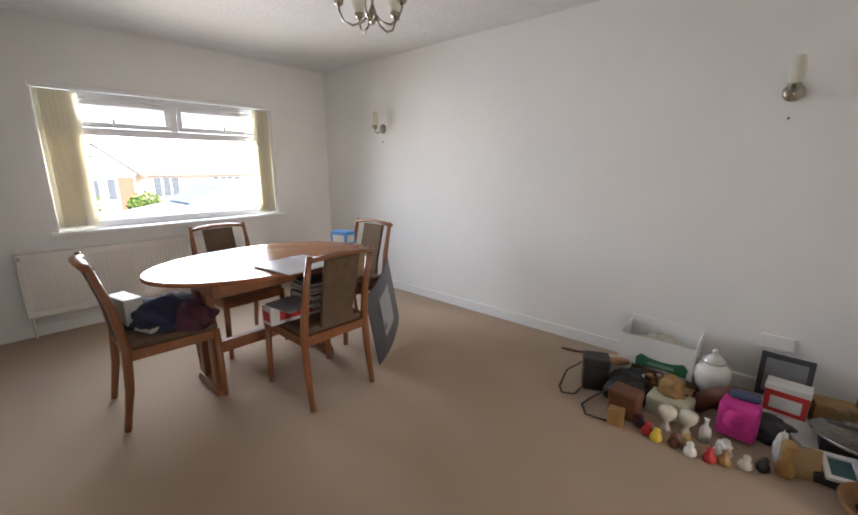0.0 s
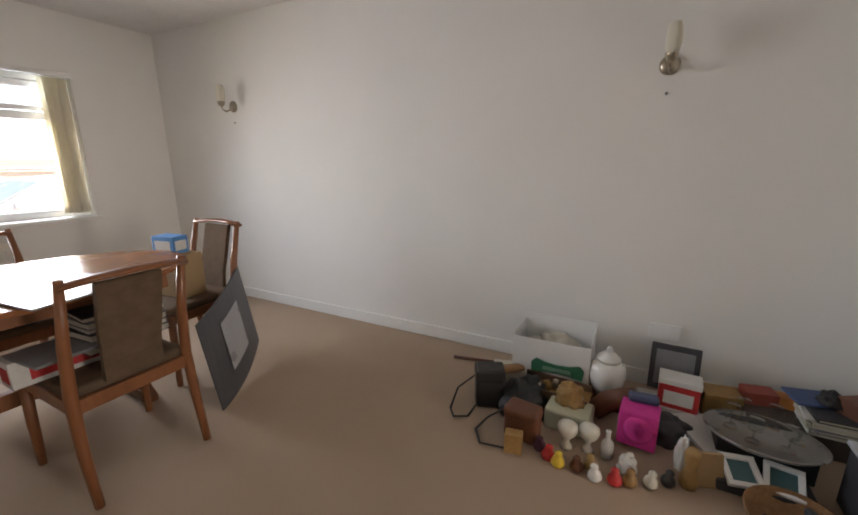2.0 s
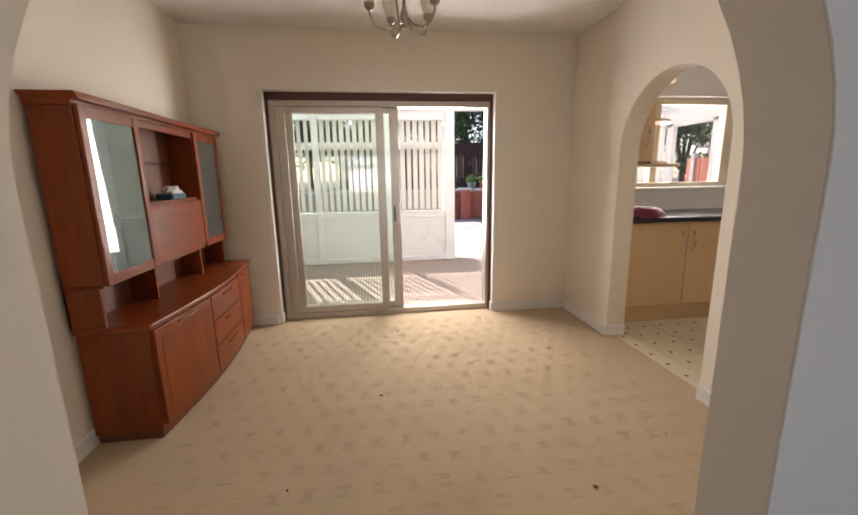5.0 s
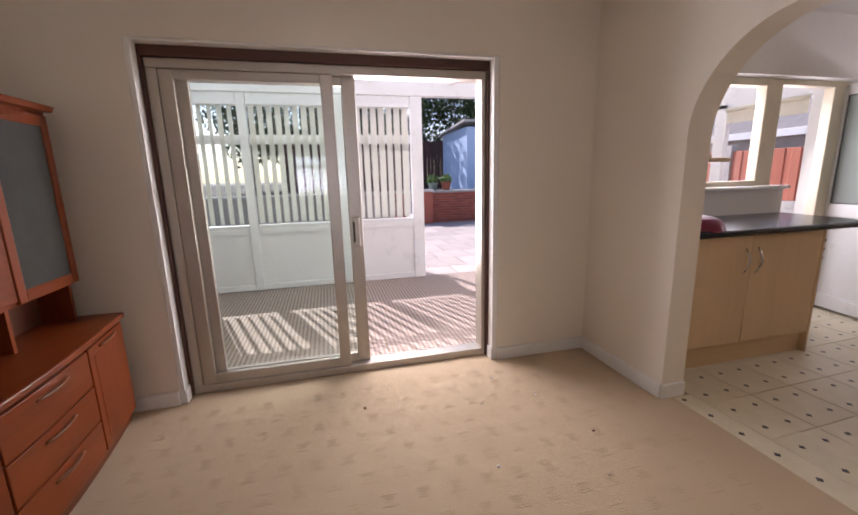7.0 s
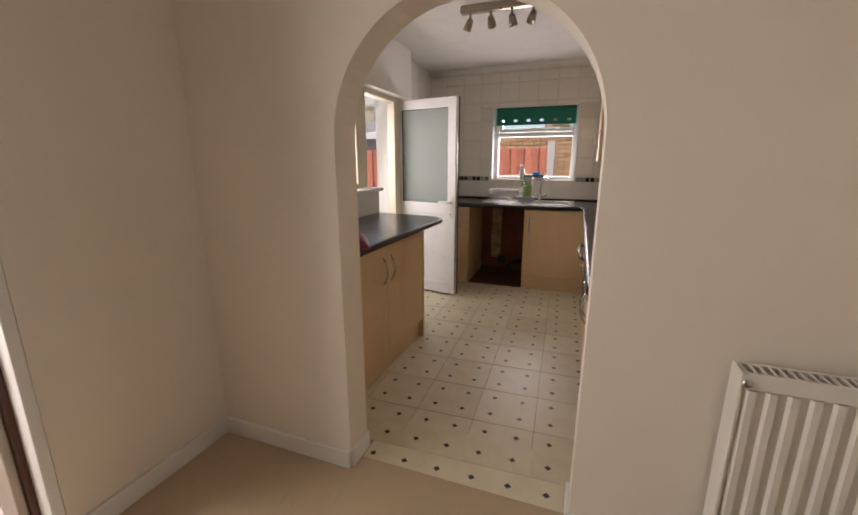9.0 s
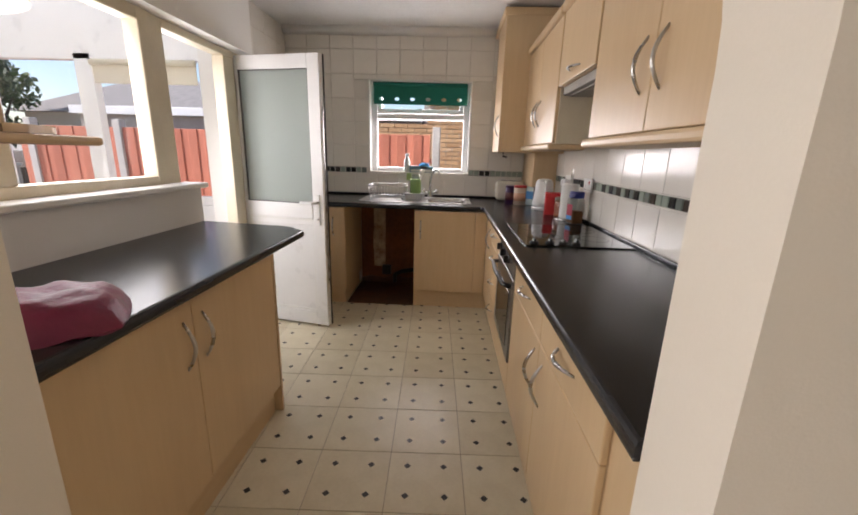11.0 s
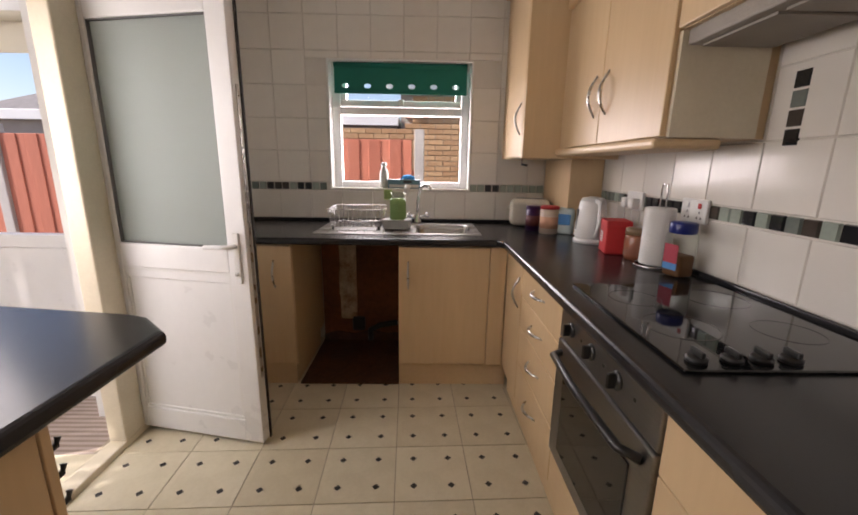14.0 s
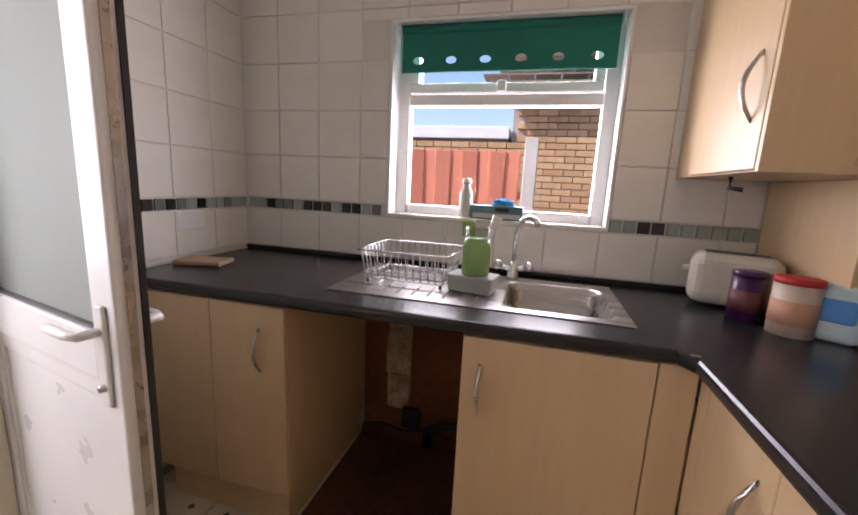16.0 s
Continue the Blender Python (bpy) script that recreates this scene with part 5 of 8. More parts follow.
SMOKY = material("silver_tray_metal", (0.40, 0.38, 0.35), (0.28, 0.27, 0.25), 0.3, 0.8, scale=12, fine=50)

tub = thing("storage_tub", (0.2, 2.95, 0), "white plastic storage tub full of crockery", "storage box")
part("side", box(0.0, 0.40, 2.84, 2.846, 0.0, 0.29, 0.002), WHITE, tub)
part("side", box(0.0, 0.40, 3.084, 3.09, 0.0, 0.34, 0.002), WHITE, tub)
part("end", box(0.0, 0.006, 2.846, 3.084, 0.0, 0.31, 0.002), WHITE, tub)
part("end", box(0.394, 0.40, 2.846, 3.084, 0.0, 0.31, 0.002), WHITE, tub)
part("base", box(0.006, 0.394, 2.846, 3.084, 0.0, 0.006), WHITE, tub)
for i in range(3):
    solid("plate", at(lathe([(0.04, 0), (0.08, 0.006), (0.11, 0.016), (0.112, 0.02)], None, 28), 0.12 + 0.07 * i, 2.96, 0.14 + 0.01 * i, 20 * i, 70, 8 * i), CREAMCHINA, "cream china plate standing in the tub", "plate", "plates in the tub")
crumple("packing_paper", 0.2, 2.96, 0.01, 0.13, 0.2, PAGES, "crumpled brown packing paper in the tub", "packing paper", 4.0, 1.2, 0.7)

solid("stick", tube([(-0.40, 2.95, 0.012), (-0.02, 2.99, 0.03)], 0.009), LEATHER, "thin brown wooden stick on the carpet", "stick")
cb = thing("camera_case", (-0.06, 2.60, 0), "black leather camera case with strap", "camera case")
part("case", at(box(-0.07, 0.07, -0.055, 0.055, 0, 0.20, 0.014), -0.05, 2.60, 0, 25), BLACKLEATHER, cb)
part("flap", at(box(-0.073, 0.073, -0.058, 0.058, 0.14, 0.205, 0.012), -0.05, 2.60, 0, 25), BLACKLEATHER, cb)
part("strap", tube([(-0.12, 2.57, 0.15), (-0.19, 2.52, 0.09), (-0.20, 2.45, 0.01), (-0.16, 2.40, 0.008), (-0.10, 2.43, 0.008), (-0.09, 2.53, 0.02)], 0.006, seg=6, flat=0.5), BLACKLEATHER, cb)
crumple("black_bag", 0.12, 2.64, 0, 0.13, 0.11, BLACKLEATHER, "slumped black leather bag on the floor", "bag", 12.0, 1.0, 1.1)
br = thing("brown_case", (0.17, 2.42, 0), "brown leather binocular case with black strap", "case")
part("case", at(box(-0.075, 0.075, -0.05, 0.05, 0, 0.15, 0.02, seg=3), 0.17, 2.42, 0, -8), LEATHER, br)
part("lid", at(box(-0.078, 0.078, -0.053, 0.053, 0.105, 0.155, 0.018, seg=3), 0.17, 2.42, 0, -8), LEATHER, br)
part("strap", tube([(0.10, 2.44, 0.12), (0.0, 2.44, 0.03), (-0.03, 2.36, 0.008), (0.02, 2.28, 0.008), (0.14, 2.30, 0.008)], 0.007, seg=6, flat=0.5), BLACKLEATHER, br)
carton("matchbox", 0.16, 2.31, 0, 0.075, 0.05, 0.09, 10, GOLDISH, "small gold card box on the floor", "box")
carton("book_box", -0.02, 2.86, 0, 0.18, 0.12, 0.09, 15, PAGES, "old paper-covered book box", "box")
solid("carved_hand_brush", at(box(-0.10, 0.10, -0.025, 0.025, 0, 0.04, 0.014, seg=3), 0.02, 2.80, 0.092, 60, 0, 12), coloured("tan_wood", (0.36, 0.20, 0.09)), "tan wooden brush lying on a box", "brush")
g = thing("green_clip", (0.24, 2.79, 0.2), "dark green moulded plaque leaning on the tub", "plaque")
outl = [(-0.13, 0.0), (-0.135, 0.05), (-0.11, 0.075), (-0.06, 0.06), (0.0, 0.055), (0.06, 0.06), (0.11, 0.075), (0.135, 0.05), (0.13, 0.0), (0.06, 0.01), (0.0, 0.012), (-0.06, 0.01)]
part("plate", at(prism(outl, 0.012, None, 0.003), 0.24, 2.815, 0.115, 0, -14), GREEN, g)
part("raised_bar", at(box(-0.07, 0.07, -0.004, 0.0, 0.022, 0.04, 0.001), 0.24, 2.813, 0.115, 0, -14), coloured("pale_green", (0.16, 0.30, 0.2)), g)
cr = thing("tray", (0.27, 2.74, 0), "low wooden tray of old cutlery and trinkets", "tray")
part("base", at(box(-0.17, 0.17, -0.08, 0.08, 0.06, 0.075), 0.25, 2.74, 0, -4), GOLDISH, cr)
part("front", at(box(-0.17, 0.17, -0.085, -0.075, 0.0, 0.11, 0.003), 0.25, 2.74, 0, -4), coloured("dark_oak", (0.12, 0.07, 0.04)), cr)
part("back", at(box(-0.17, 0.17, 0.075, 0.085, 0.0, 0.11, 0.003), 0.25, 2.74, 0, -4), coloured("dark_oak_b", (0.12, 0.07, 0.04)), cr)
for i in range(9):
    solid("trinket", at(lathe([(0.01, 0), (0.02, 0.01), (0.014, 0.03), (0.018, 0.045), (0.006, 0.05)], None, 10), 0.12 + 0.032 * i, 2.735 + 0.03 * math.sin(i * 2.1), 0.075, 0, 20 * math.sin(i), 15 * math.cos(i * 1.3)), (GOLDISH, BRASSY, PAGES)[i % 3], "small brass and wooden trinket in the tray", "trinket", "tray trinkets")
vt = thing("vanity_case", (0.34, 2.60, 0), "pale green vanity case with carved mask on it", "case")
part("case", at(box(-0.10, 0.10, -0.075, 0.075, 0, 0.10, 0.012), 0.345, 2.60, 0, -4), coloured("pale_sage", (0.48, 0.47, 0.33)), vt)
part("clasp", at(box(-0.012, 0.012, -0.080, -0.074, 0.05, 0.08, 0.002), 0.345, 2.60, 0, -4), BRASSY, vt)
mk = crumple("carved_mask", 0.335, 2.64, 0.10, 0.062, 0.07, GOLDISH, "carved golden wooden ornament on the case", "ornament", 2.0)
gj = thing("ginger_jar", (0.48, 2.88, 0), "white china lidded jar", "jar")
part("jar", lathe([(0.05, 0.0), (0.075, 0.05), (0.088, 0.11), (0.08, 0.16), (0.05, 0.185)], Matrix.Translation((0.48, 2.88, 0.05)), 28), WHITECHINA, gj)
part("lid", lathe([(0.056, 0.185), (0.058, 0.20), (0.03, 0.225), (0.012, 0.235), (0.016, 0.25), (0.004, 0.262)], Matrix.Translation((0.48, 2.88, 0.05)), 24), WHITECHINA, gj)
solid("jar_stand", box(0.40, 0.56, 2.80, 2.96, 0, 0.05, 0.004), LEATHER, "brown wooden block under the jar", "block")
solid("wooden_horn", tube([(0.44, 2.72, 0.03), (0.50, 2.74, 0.09), (0.56, 2.72, 0.14), (0.60, 2.70, 0.18)], [0.045, 0.05, 0.045, 0.03], seg=12), LEATHER, "brown carved wooden ornament", "ornament")
pk = thing("pink_box", (0.63, 2.60, 0), "bright pink rosette-topped gift box", "gift box")
part("box", at(box(-0.075, 0.075, -0.06, 0.06, 0.0, 0.16, 0.006), 0.63, 2.60, 0.02, -6), PINK, pk)
for i in range(3):
    part("rosette", at(lathe([(0.055 - 0.016 * i, 0), (0.06 - 0.016 * i, 0.006), (0.045 - 0.016 * i, 0.014)], None, 14), 0.63, 2.54, 0.11, 0, 90 - 12), PINK, pk)
solid("folded_cloth", at(box(-0.06, 0.06, -0.03, 0.03, 0, 0.03, 0.012, seg=3), 0.64, 2.66, 0.18, 5), coloured("slate_blue_cloth", (0.06, 0.08, 0.16)), "slate blue folded cloth on the pink box", "cloth")
for i, (x, y) in enumerate(((0.36, 2.44), (0.445, 2.46))):
    solid("egg_cup", at(lathe([(0.026, 0), (0.022, 0.012), (0.012, 0.03), (0.014, 0.045), (0.036, 0.07), (0.044, 0.095), (0.04, 0.112), (0.022, 0.122)], None, 22), x, y, 0), CREAMCHINA, "cream china goblet-shaped ornament", "ornament", "china goblets")
solid("bottle", at(lathe([(0.024, 0), (0.026, 0.05), (0.022, 0.07), (0.009, 0.085), (0.009, 0.115), (0.012, 0.12)], None, 18), 0.52, 2.46), WHITECHINA, "small white china bottle", "bottle")
crumple("china_figure", 0.60, 2.42, 0, 0.035, 0.05, WHITECHINA, "white china figurine group", "figurine", 6.0)
for i, (x, y, mt) in enumerate(((0.30, 2.33, RED), (0.345, 2.31, material("yellow_glaze", (0.70, 0.50, 0.05), (0.6, 0.4, 0.04), 0.3)), (0.42, 2.32, LEATHER), (0.49, 2.30, WHITECHINA), (0.56, 2.31, RED), (0.61, 2.33, GOLDISH), (0.68, 2.36, CREAMCHINA), (0.74, 2.40, BLACK), (0.26, 2.37, PLUM), (0.47, 2.35, GOLDISH))):
    solid("ornament", at(lathe([(0.02, 0), (0.028, 0.015), (0.022, 0.035), (0.012, 0.045), (0.016, 0.06), (0.005, 0.07)], None, 14), x, y, 0, 0, 6 * math.sin(i), 6 * math.cos(i)), mt, "small painted china ornament on the carpet", "ornament", "china ornaments")
fb = thing("leaning_picture", (0.77, 3.0, 0), "dark framed picture leaning on the wall", "picture")
part("frame", at(box(-0.11, 0.11, -0.008, 0.008, 0, 0.24, 0.004), 0.78, 3.03, 0.06, -3, -12), DARKBK, fb)
part("print", at(box(-0.085, 0.085, -0.011, -0.008, 0.03, 0.21), 0.78, 3.03, 0.06, -3, -12), GREYBK, fb)
carton("stationery_box", 0.76, 2.95, 0, 0.26, 0.16, 0.05, 4, CARDW, "white card box under the red tin", "box")
carton("red_tin", 0.80, 2.93, 0.05, 0.17, 0.10, 0.12, -5, RED, "red and white printed tin", "tin", CARDW)
solid("tin_lid", at(box(-0.09, 0.09, -0.055, 0.055, 0, 0.03, 0.004), 0.80, 2.93, 0.171, -5), CARDW, "white lid on the red tin", "lid")
carton("trinket_box", 0.98, 3.02, 0, 0.16, 0.12, 0.13, 8, GOLDISH, "old gilt wooden trinket box", "box")
carton("red_box", 1.13, 3.05, 0.10, 0.13, 0.09, 0.06, 12, coloured("rust_card", (0.30, 0.06, 0.04)), "rust red small box", "box")
carton("orange_box", 1.24, 3.06, 0.10, 0.10, 0.07, 0.05, -8, ORANGE, "orange card packet on the crate", "packet")
solid("low_shelf", box(1.06, 1.62, 2.86, 3.15, 0, 0.10, 0.005), coloured("dark_crate", (0.09, 0.07, 0.055)), "dark low wooden crate against the wall", "crate")
zz = 0.10
for i, mt in enumerate((CARDW, GREYBK, PAGES, CARDW, DARKBK)):
    book(1.42 + 0.012 * math.sin(i * 2), 2.97, zz, 0.32, 0.24, 0.016, 5 * math.sin(i * 1.7), mt, "magazine in a pile on the crate", "magazine", "magazines on the crate")
    zz += 0.016
solid("blue_folder", at(box(-0.10, 0.10, -0.07, 0.07, 0, 0.012, 0.003), 1.32, 3.02, 0.181, 12), coloured("blue_cover", (0.06, 0.10, 0.22)), "blue folder on the magazines", "folder")
carton("brown_box", 1.46, 2.95, 0.181, 0.16, 0.11, 0.07, 30, LEATHER, "brown leather-covered box on the magazines", "box")
crumple("black_purse", 1.36, 2.98, 0.193, 0.05, 0.045, BLACKLEATHER, "small black leather purse", "purse", 15.0)
carton("white_folder", 0.90, 2.76, 0.03, 0.17, 0.26, 0.02, 25, CARDW, "white card folder lying at an angle", "folder")
solid("black_tray_stand", box(0.92, 1.24, 2.64, 2.88, 0, 0.10, 0.005), DARKBK, "low dark box under the glass tray", "box")
tr = thing("glass_tray", (1.08, 2.73, 0.1), "large round silver tray with cut glasses", "tray")
part("dish", at(lathe([(0.15, 0), (0.19, 0.006), (0.205, 0.02), (0.20, 0.024), (0.18, 0.012), (0.02, 0.008)], None, 40), 1.08, 2.72, 0.105, 0, -8), SMOKY, tr)
for i in range(6):
    a = 2 * math.pi * i / 6
    x, y = 1.08 + 0.11 * math.cos(a), 2.72 + 0.11 * math.sin(a)
    gl = thing("wine_glass", (x, y, 0.12), "small stemmed drinking glass on the tray", "glass", "glasses on the tray")
    part("foot", at(lathe([(0.026, 0), (0.024, 0.004), (0.004, 0.008), (0.004, 0.04)], None, 16), x, y, 0.125 - 0.015 * math.sin(a)), CRYSTAL, gl)
    part("bowl", at(lathe([(0.004, 0.04), (0.022, 0.055), (0.028, 0.08), (0.026, 0.10)], None, 16), x, y, 0.125 - 0.015 * math.sin(a)), CRYSTAL, gl)
for x, y, t0 in ((0.98, 2.52, 12), (1.11, 2.53, -10)):
    fp = thing("photo_frame", (x, y, 0.03), "small white photo frame lying face up", "photo frame", "white photo frames")
    for q in ((-0.06, 0.06, 0.045, 0.065), (-0.06, 0.06, -0.065, -0.045), (-0.06, -0.04, -0.045, 0.045), (0.04, 0.06, -0.045, 0.045)):
        part("frame_bar", at(box(q[0], q[1], q[2], q[3], 0, 0.018, 0.003), x, y, 0.06, t0, 20), WHITE, fp)
    part("picture", at(box(-0.04, 0.04, -0.045, 0.045, 0.002, 0.006), x, y, 0.06, t0, 20), coloured("teal_print", (0.06, 0.14, 0.15)), fp)
solid("frame_block", box(0.90, 1.20, 2.46, 2.58, 0, 0.045, 0.004), DARKBK, "dark flat box under the photo frames", "box")
bs = thing("wicker_basket", (1.10, 2.34, 0), "shallow brown wicker basket with dark trinkets", "basket")
part("bowl", at(lathe([(0.10, 0), (0.13, 0.03), (0.145, 0.07), (0.14, 0.07), (0.12, 0.03), (0.02, 0.012)], None, 28), 1.10, 2.34, 0), material("wicker", (0.34, 0.18, 0.08), (0.20, 0.10, 0.04), 0.8, scale=40, fine=90, bump=0.6), bs)
for i in range(4):
    solid("brush", at(box(-0.06, 0.06, -0.012, 0.012, 0, 0.02, 0.006), 1.07 + 0.03 * i, 2.33, 0.035 + 0.014 * i, 40 * i), DARKBK, "small dark brush lying in the basket", "brush", "brushes in the basket")
solid("brass_vase", at(lathe([(0.03, 0), (0.035, 0.03), (0.02, 0.08), (0.028, 0.14), (0.02, 0.16)], None, 18), 0.81, 2.43), GOLDISH, "tall tarnished brass vase", "vase")
solid("tan_board", at(box(-0.05, 0.05, -0.01, 0.01, 0, 0.13, 0.004), 0.88, 2.46, 0, 20, -15), coloured("tan_board", (0.34, 0.22, 0.10)), "small tan wooden board standing up", "board")
crumple("white_shell", 0.79, 2.52, 0, 0.035, 0.12, WHITECHINA, "white shell-shaped ornament on the carpet", "ornament", 22.0, 0.7, 0.7)
crumple("dark_cloth", 0.74, 2.72, 0, 0.10, 0.07, DARKBK, "dark crumpled cloth among the ornaments", "cloth", 17.0)
gc = thing("filing_box", (1.45, 2.35, 0), "pale grey two-drawer chest against the wall", "chest")
GREYLAM = material("grey_laminate", (0.42, 0.44, 0.46), (0.38, 0.40, 0.42), 0.35, bump=0.0)
part("body", box(1.285, 1.60, 2.17, 2.60, 0, 0.235, 0.004), DARKBK, gc)
part("top", box(1.275, 1.625, 2.16, 2.61, 0.235, 0.25, 0.003), GREYLAM, gc, "pale grey laminate top")
for z0 in (0.02, 0.13):
    d = part("drawer", box(1.29, 1.61, 2.160, 2.172, z0, z0 + 0.10, 0.002), GREYLAM, gc)
    part("rim", box(1.33, 1.57, 2.152, 2.160, z0 + 0.075, z0 + 0.083), STEEL, d)
sk2 = thing("wall_socket", (0.73, LY1 - 0.005, 0.3), "white double socket on the wall", "socket")
part("plate", box(0.655, 0.80, LY1 - 0.012, LY1, 0.28, 0.365, 0.003), WHITE, sk2)

# ---------- teak wall unit in the dining room ----------
cab = thing("sideboard", (3.8, 2.85, 0), "teak sideboard with glazed hutch top", "sideboard")


def bow(u):
    """How far the front swells out, along the unit."""
    return 0.055 * math.sin(math.pi * min(max(u, 0), 1))


CX0, CX1, CYF, CYB = 3.06, 4.56, 2.70, 3.01


def fy(x):
    return CYF - bow((x - CX0) / (CX1 - CX0))


def bowed(x0, x1, z0, z1, out=0.0, back=None, bev=0.0, n=10):
    """A panel whose front follows the swell, out metres proud of it."""
    bm = bmesh.new()
    xs = [x0 + (x1 - x0) * i / n for i in range(n + 1)]
    outline = [(x, fy(x) - out) for x in xs] + ([(x1, back), (x0, back)] if back else [(x, fy(x) - out + 0.018) for x in reversed(xs)])
    f = bm.faces.new([bm.verts.new((x, y, z0)) for x, y in outline])
    r = bmesh.ops.extrude_face_region(bm, geom=[f])
    bmesh.ops.translate(bm, vec=(0, 0, z1 - z0), verts=[e for e in r["geom"] if isinstance(e, bmesh.types.BMVert)])
    bmesh.ops.recalc_face_normals(bm, faces=bm.faces)
    if bev:
        bmesh.ops.bevel(bm, geom=[e for e in bm.edges if e.calc_face_angle(0) > 0.8], offset=bev, segments=2, profile=0.5, affect="EDGES")
    return bm


part("base_body", bowed(CX0 + 0.005, CX1 - 0.005, 0.05, 0.575, -0.004, CYB), TEAK, cab)
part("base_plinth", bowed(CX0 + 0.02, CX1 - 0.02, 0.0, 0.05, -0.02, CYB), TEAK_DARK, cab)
part("counter_top", bowed(CX0 - 0.02, CX1 + 0.02, 0.577, 0.605, 0.022, CYB, 0.007), TEAK_H, cab)


def pull(x0, x1, z, parent):
    xs = [x0 + (x1 - x0) * i / 8 for i in range(9)]
    pts = [(x, fy(x) - 0.016 - 0.014 * math.sin(math.pi * i / 8), z) for i, x in enumerate(xs)]
    part("handle", tube(pts, 0.008, seg=8, flat=0.7), CHAIRWOOD, parent, "carved wooden lip handle")


for x0, x1 in ((3.08, 3.62), (4.16, 4.54)):
    d = part("door", bowed(x0, x1, 0.075, 0.565, 0.014, None, 0.003), TEAK, cab)
    part("door_panel", bowed(x0 + 0.045, x1 - 0.045, 0.12, 0.52, 0.0155), TEAK, d)
    pull((x0 + x1) / 2 - 0.09, (x0 + x1) / 2 + 0.09, 0.545, d)
for i in range(3):
    z0 = 0.075 + i * 0.165
    d = part("drawer", bowed(3.63, 4.15, z0, z0 + 0.158, 0.014, None, 0.003), TEAK_H, cab)
    pull(3.80, 3.98, z0 + 0.125, d)

HX0, HX1, HYF = 3.04, 4.53, 2.83
for x in (HX0, 3.50, 4.10, HX1 - 0.02):
    part("upright", box(x, x + 0.02, HYF + 0.03, CYB, 0.605, 0.80, 0.002), TEAK, cab)
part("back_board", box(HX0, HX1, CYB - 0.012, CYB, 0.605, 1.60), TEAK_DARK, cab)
part("hutch_floor", box(HX0, HX1, HYF + 0.01, CYB - 0.012, 0.79, 0.812, 0.002), TEAK_H, cab)
part("hutch_top", box(HX0 - 0.01, HX1 + 0.01, HYF, CYB, 1.575, 1.598, 0.003), TEAK_H, cab)
part("cornice", prism([(HX0 - 0.035, 1.625), (HX1 + 0.035, 1.625), (HX1 + 0.01, 1.595), (HX0 - 0.01, 1.595)], 0.215, Matrix.Translation((0, HYF - 0.035, 0)), 0.004), TEAK_H, cab)
for x in (HX0, 3.46, 4.12, HX1 - 0.02):
    part("hutch_side", box(x, x + 0.02, HYF + 0.005, CYB - 0.012, 0.812, 1.575, 0.002), TEAK, cab)
MIRROR = material("silvered_glass", (0.20, 0.21, 0.21), (0.19, 0.20, 0.20), 0.03, 1.0, bump=0.0, rvar=0.01)
DARKGLASS = material("smoked_glass_door", (0.10, 0.105, 0.10), (0.08, 0.085, 0.08), 0.06, 0.3, bump=0.0, rvar=0.02)
for x0, x1, g in ((HX0 + 0.004, 3.475, MIRROR), (4.125, HX1 - 0.004, DARKGLASS)):
    d = part("glazed_door", box(x0, x0 + 0.045, HYF - 0.014, HYF + 0.004, 0.80, 1.58, 0.004), TEAK, cab)
    part("stile", box(x1 - 0.045, x1, HYF - 0.014, HYF + 0.004, 0.80, 1.58, 0.004), TEAK, d)
    part("rail", box(x0 + 0.045, x1 - 0.045, HYF - 0.013, HYF + 0.003, 0.80, 0.85, 0.004), TEAK_H, d)
    part("rail", box(x0 + 0.045, x1 - 0.045, HYF - 0.013, HYF + 0.003, 1.53, 1.58, 0.004), TEAK_H, d)
    part("pane", box(x0 + 0.045, x1 - 0.045, HYF - 0.008, HYF - 0.003, 0.85, 1.53), g, d, "reflecting glass pane")
part("drop_front", box(3.48, 4.12, HYF - 0.01, HYF + 0.008, 0.815, 1.13, 0.003), TEAK_H, cab, "plain teak drop-down flap")
part("cocktail_shelf", box(3.48, 4.12, HYF + 0.01, CYB - 0.012, 1.13, 1.148, 0.002), TEAK_H, cab)
gs = part("glass_shelf", box(3.48, 4.12, HYF + 0.03, CYB - 0.014, 1.36, 1.366), GREENGLASS, cab, "clear glass shelf")
part("frieze", box(3.48, 4.12, HYF + 0.0, HYF + 0.018, 1.54, 1.575, 0.002), TEAK_H, cab)
dd = thing("tissue_dish", (3.85, 2.88, 1.15), "blue dish of crumpled tissues on the shelf", "dish")
part("dish", box(3.76, 3.94, 2.83, 2.93, 1.149, 1.185, 0.008), coloured("deep_teal", (0.02, 0.12, 0.18), 0.3), dd)
crumple("tissues", 3.87, 2.88, 1.175, 0.06, 0.045, CARDW, "crumpled white tissues in the dish", "tissues", 31.0, 1.3, 0.7)

# radiator on the dining side of the kitchen wall
radiator("radiator", pose(2.20, DY0 + 0.065, 0, 0, 0, 180), 0.76, 0.11, 0.785, "white ribbed double panel radiator beside the arch", 0.045)

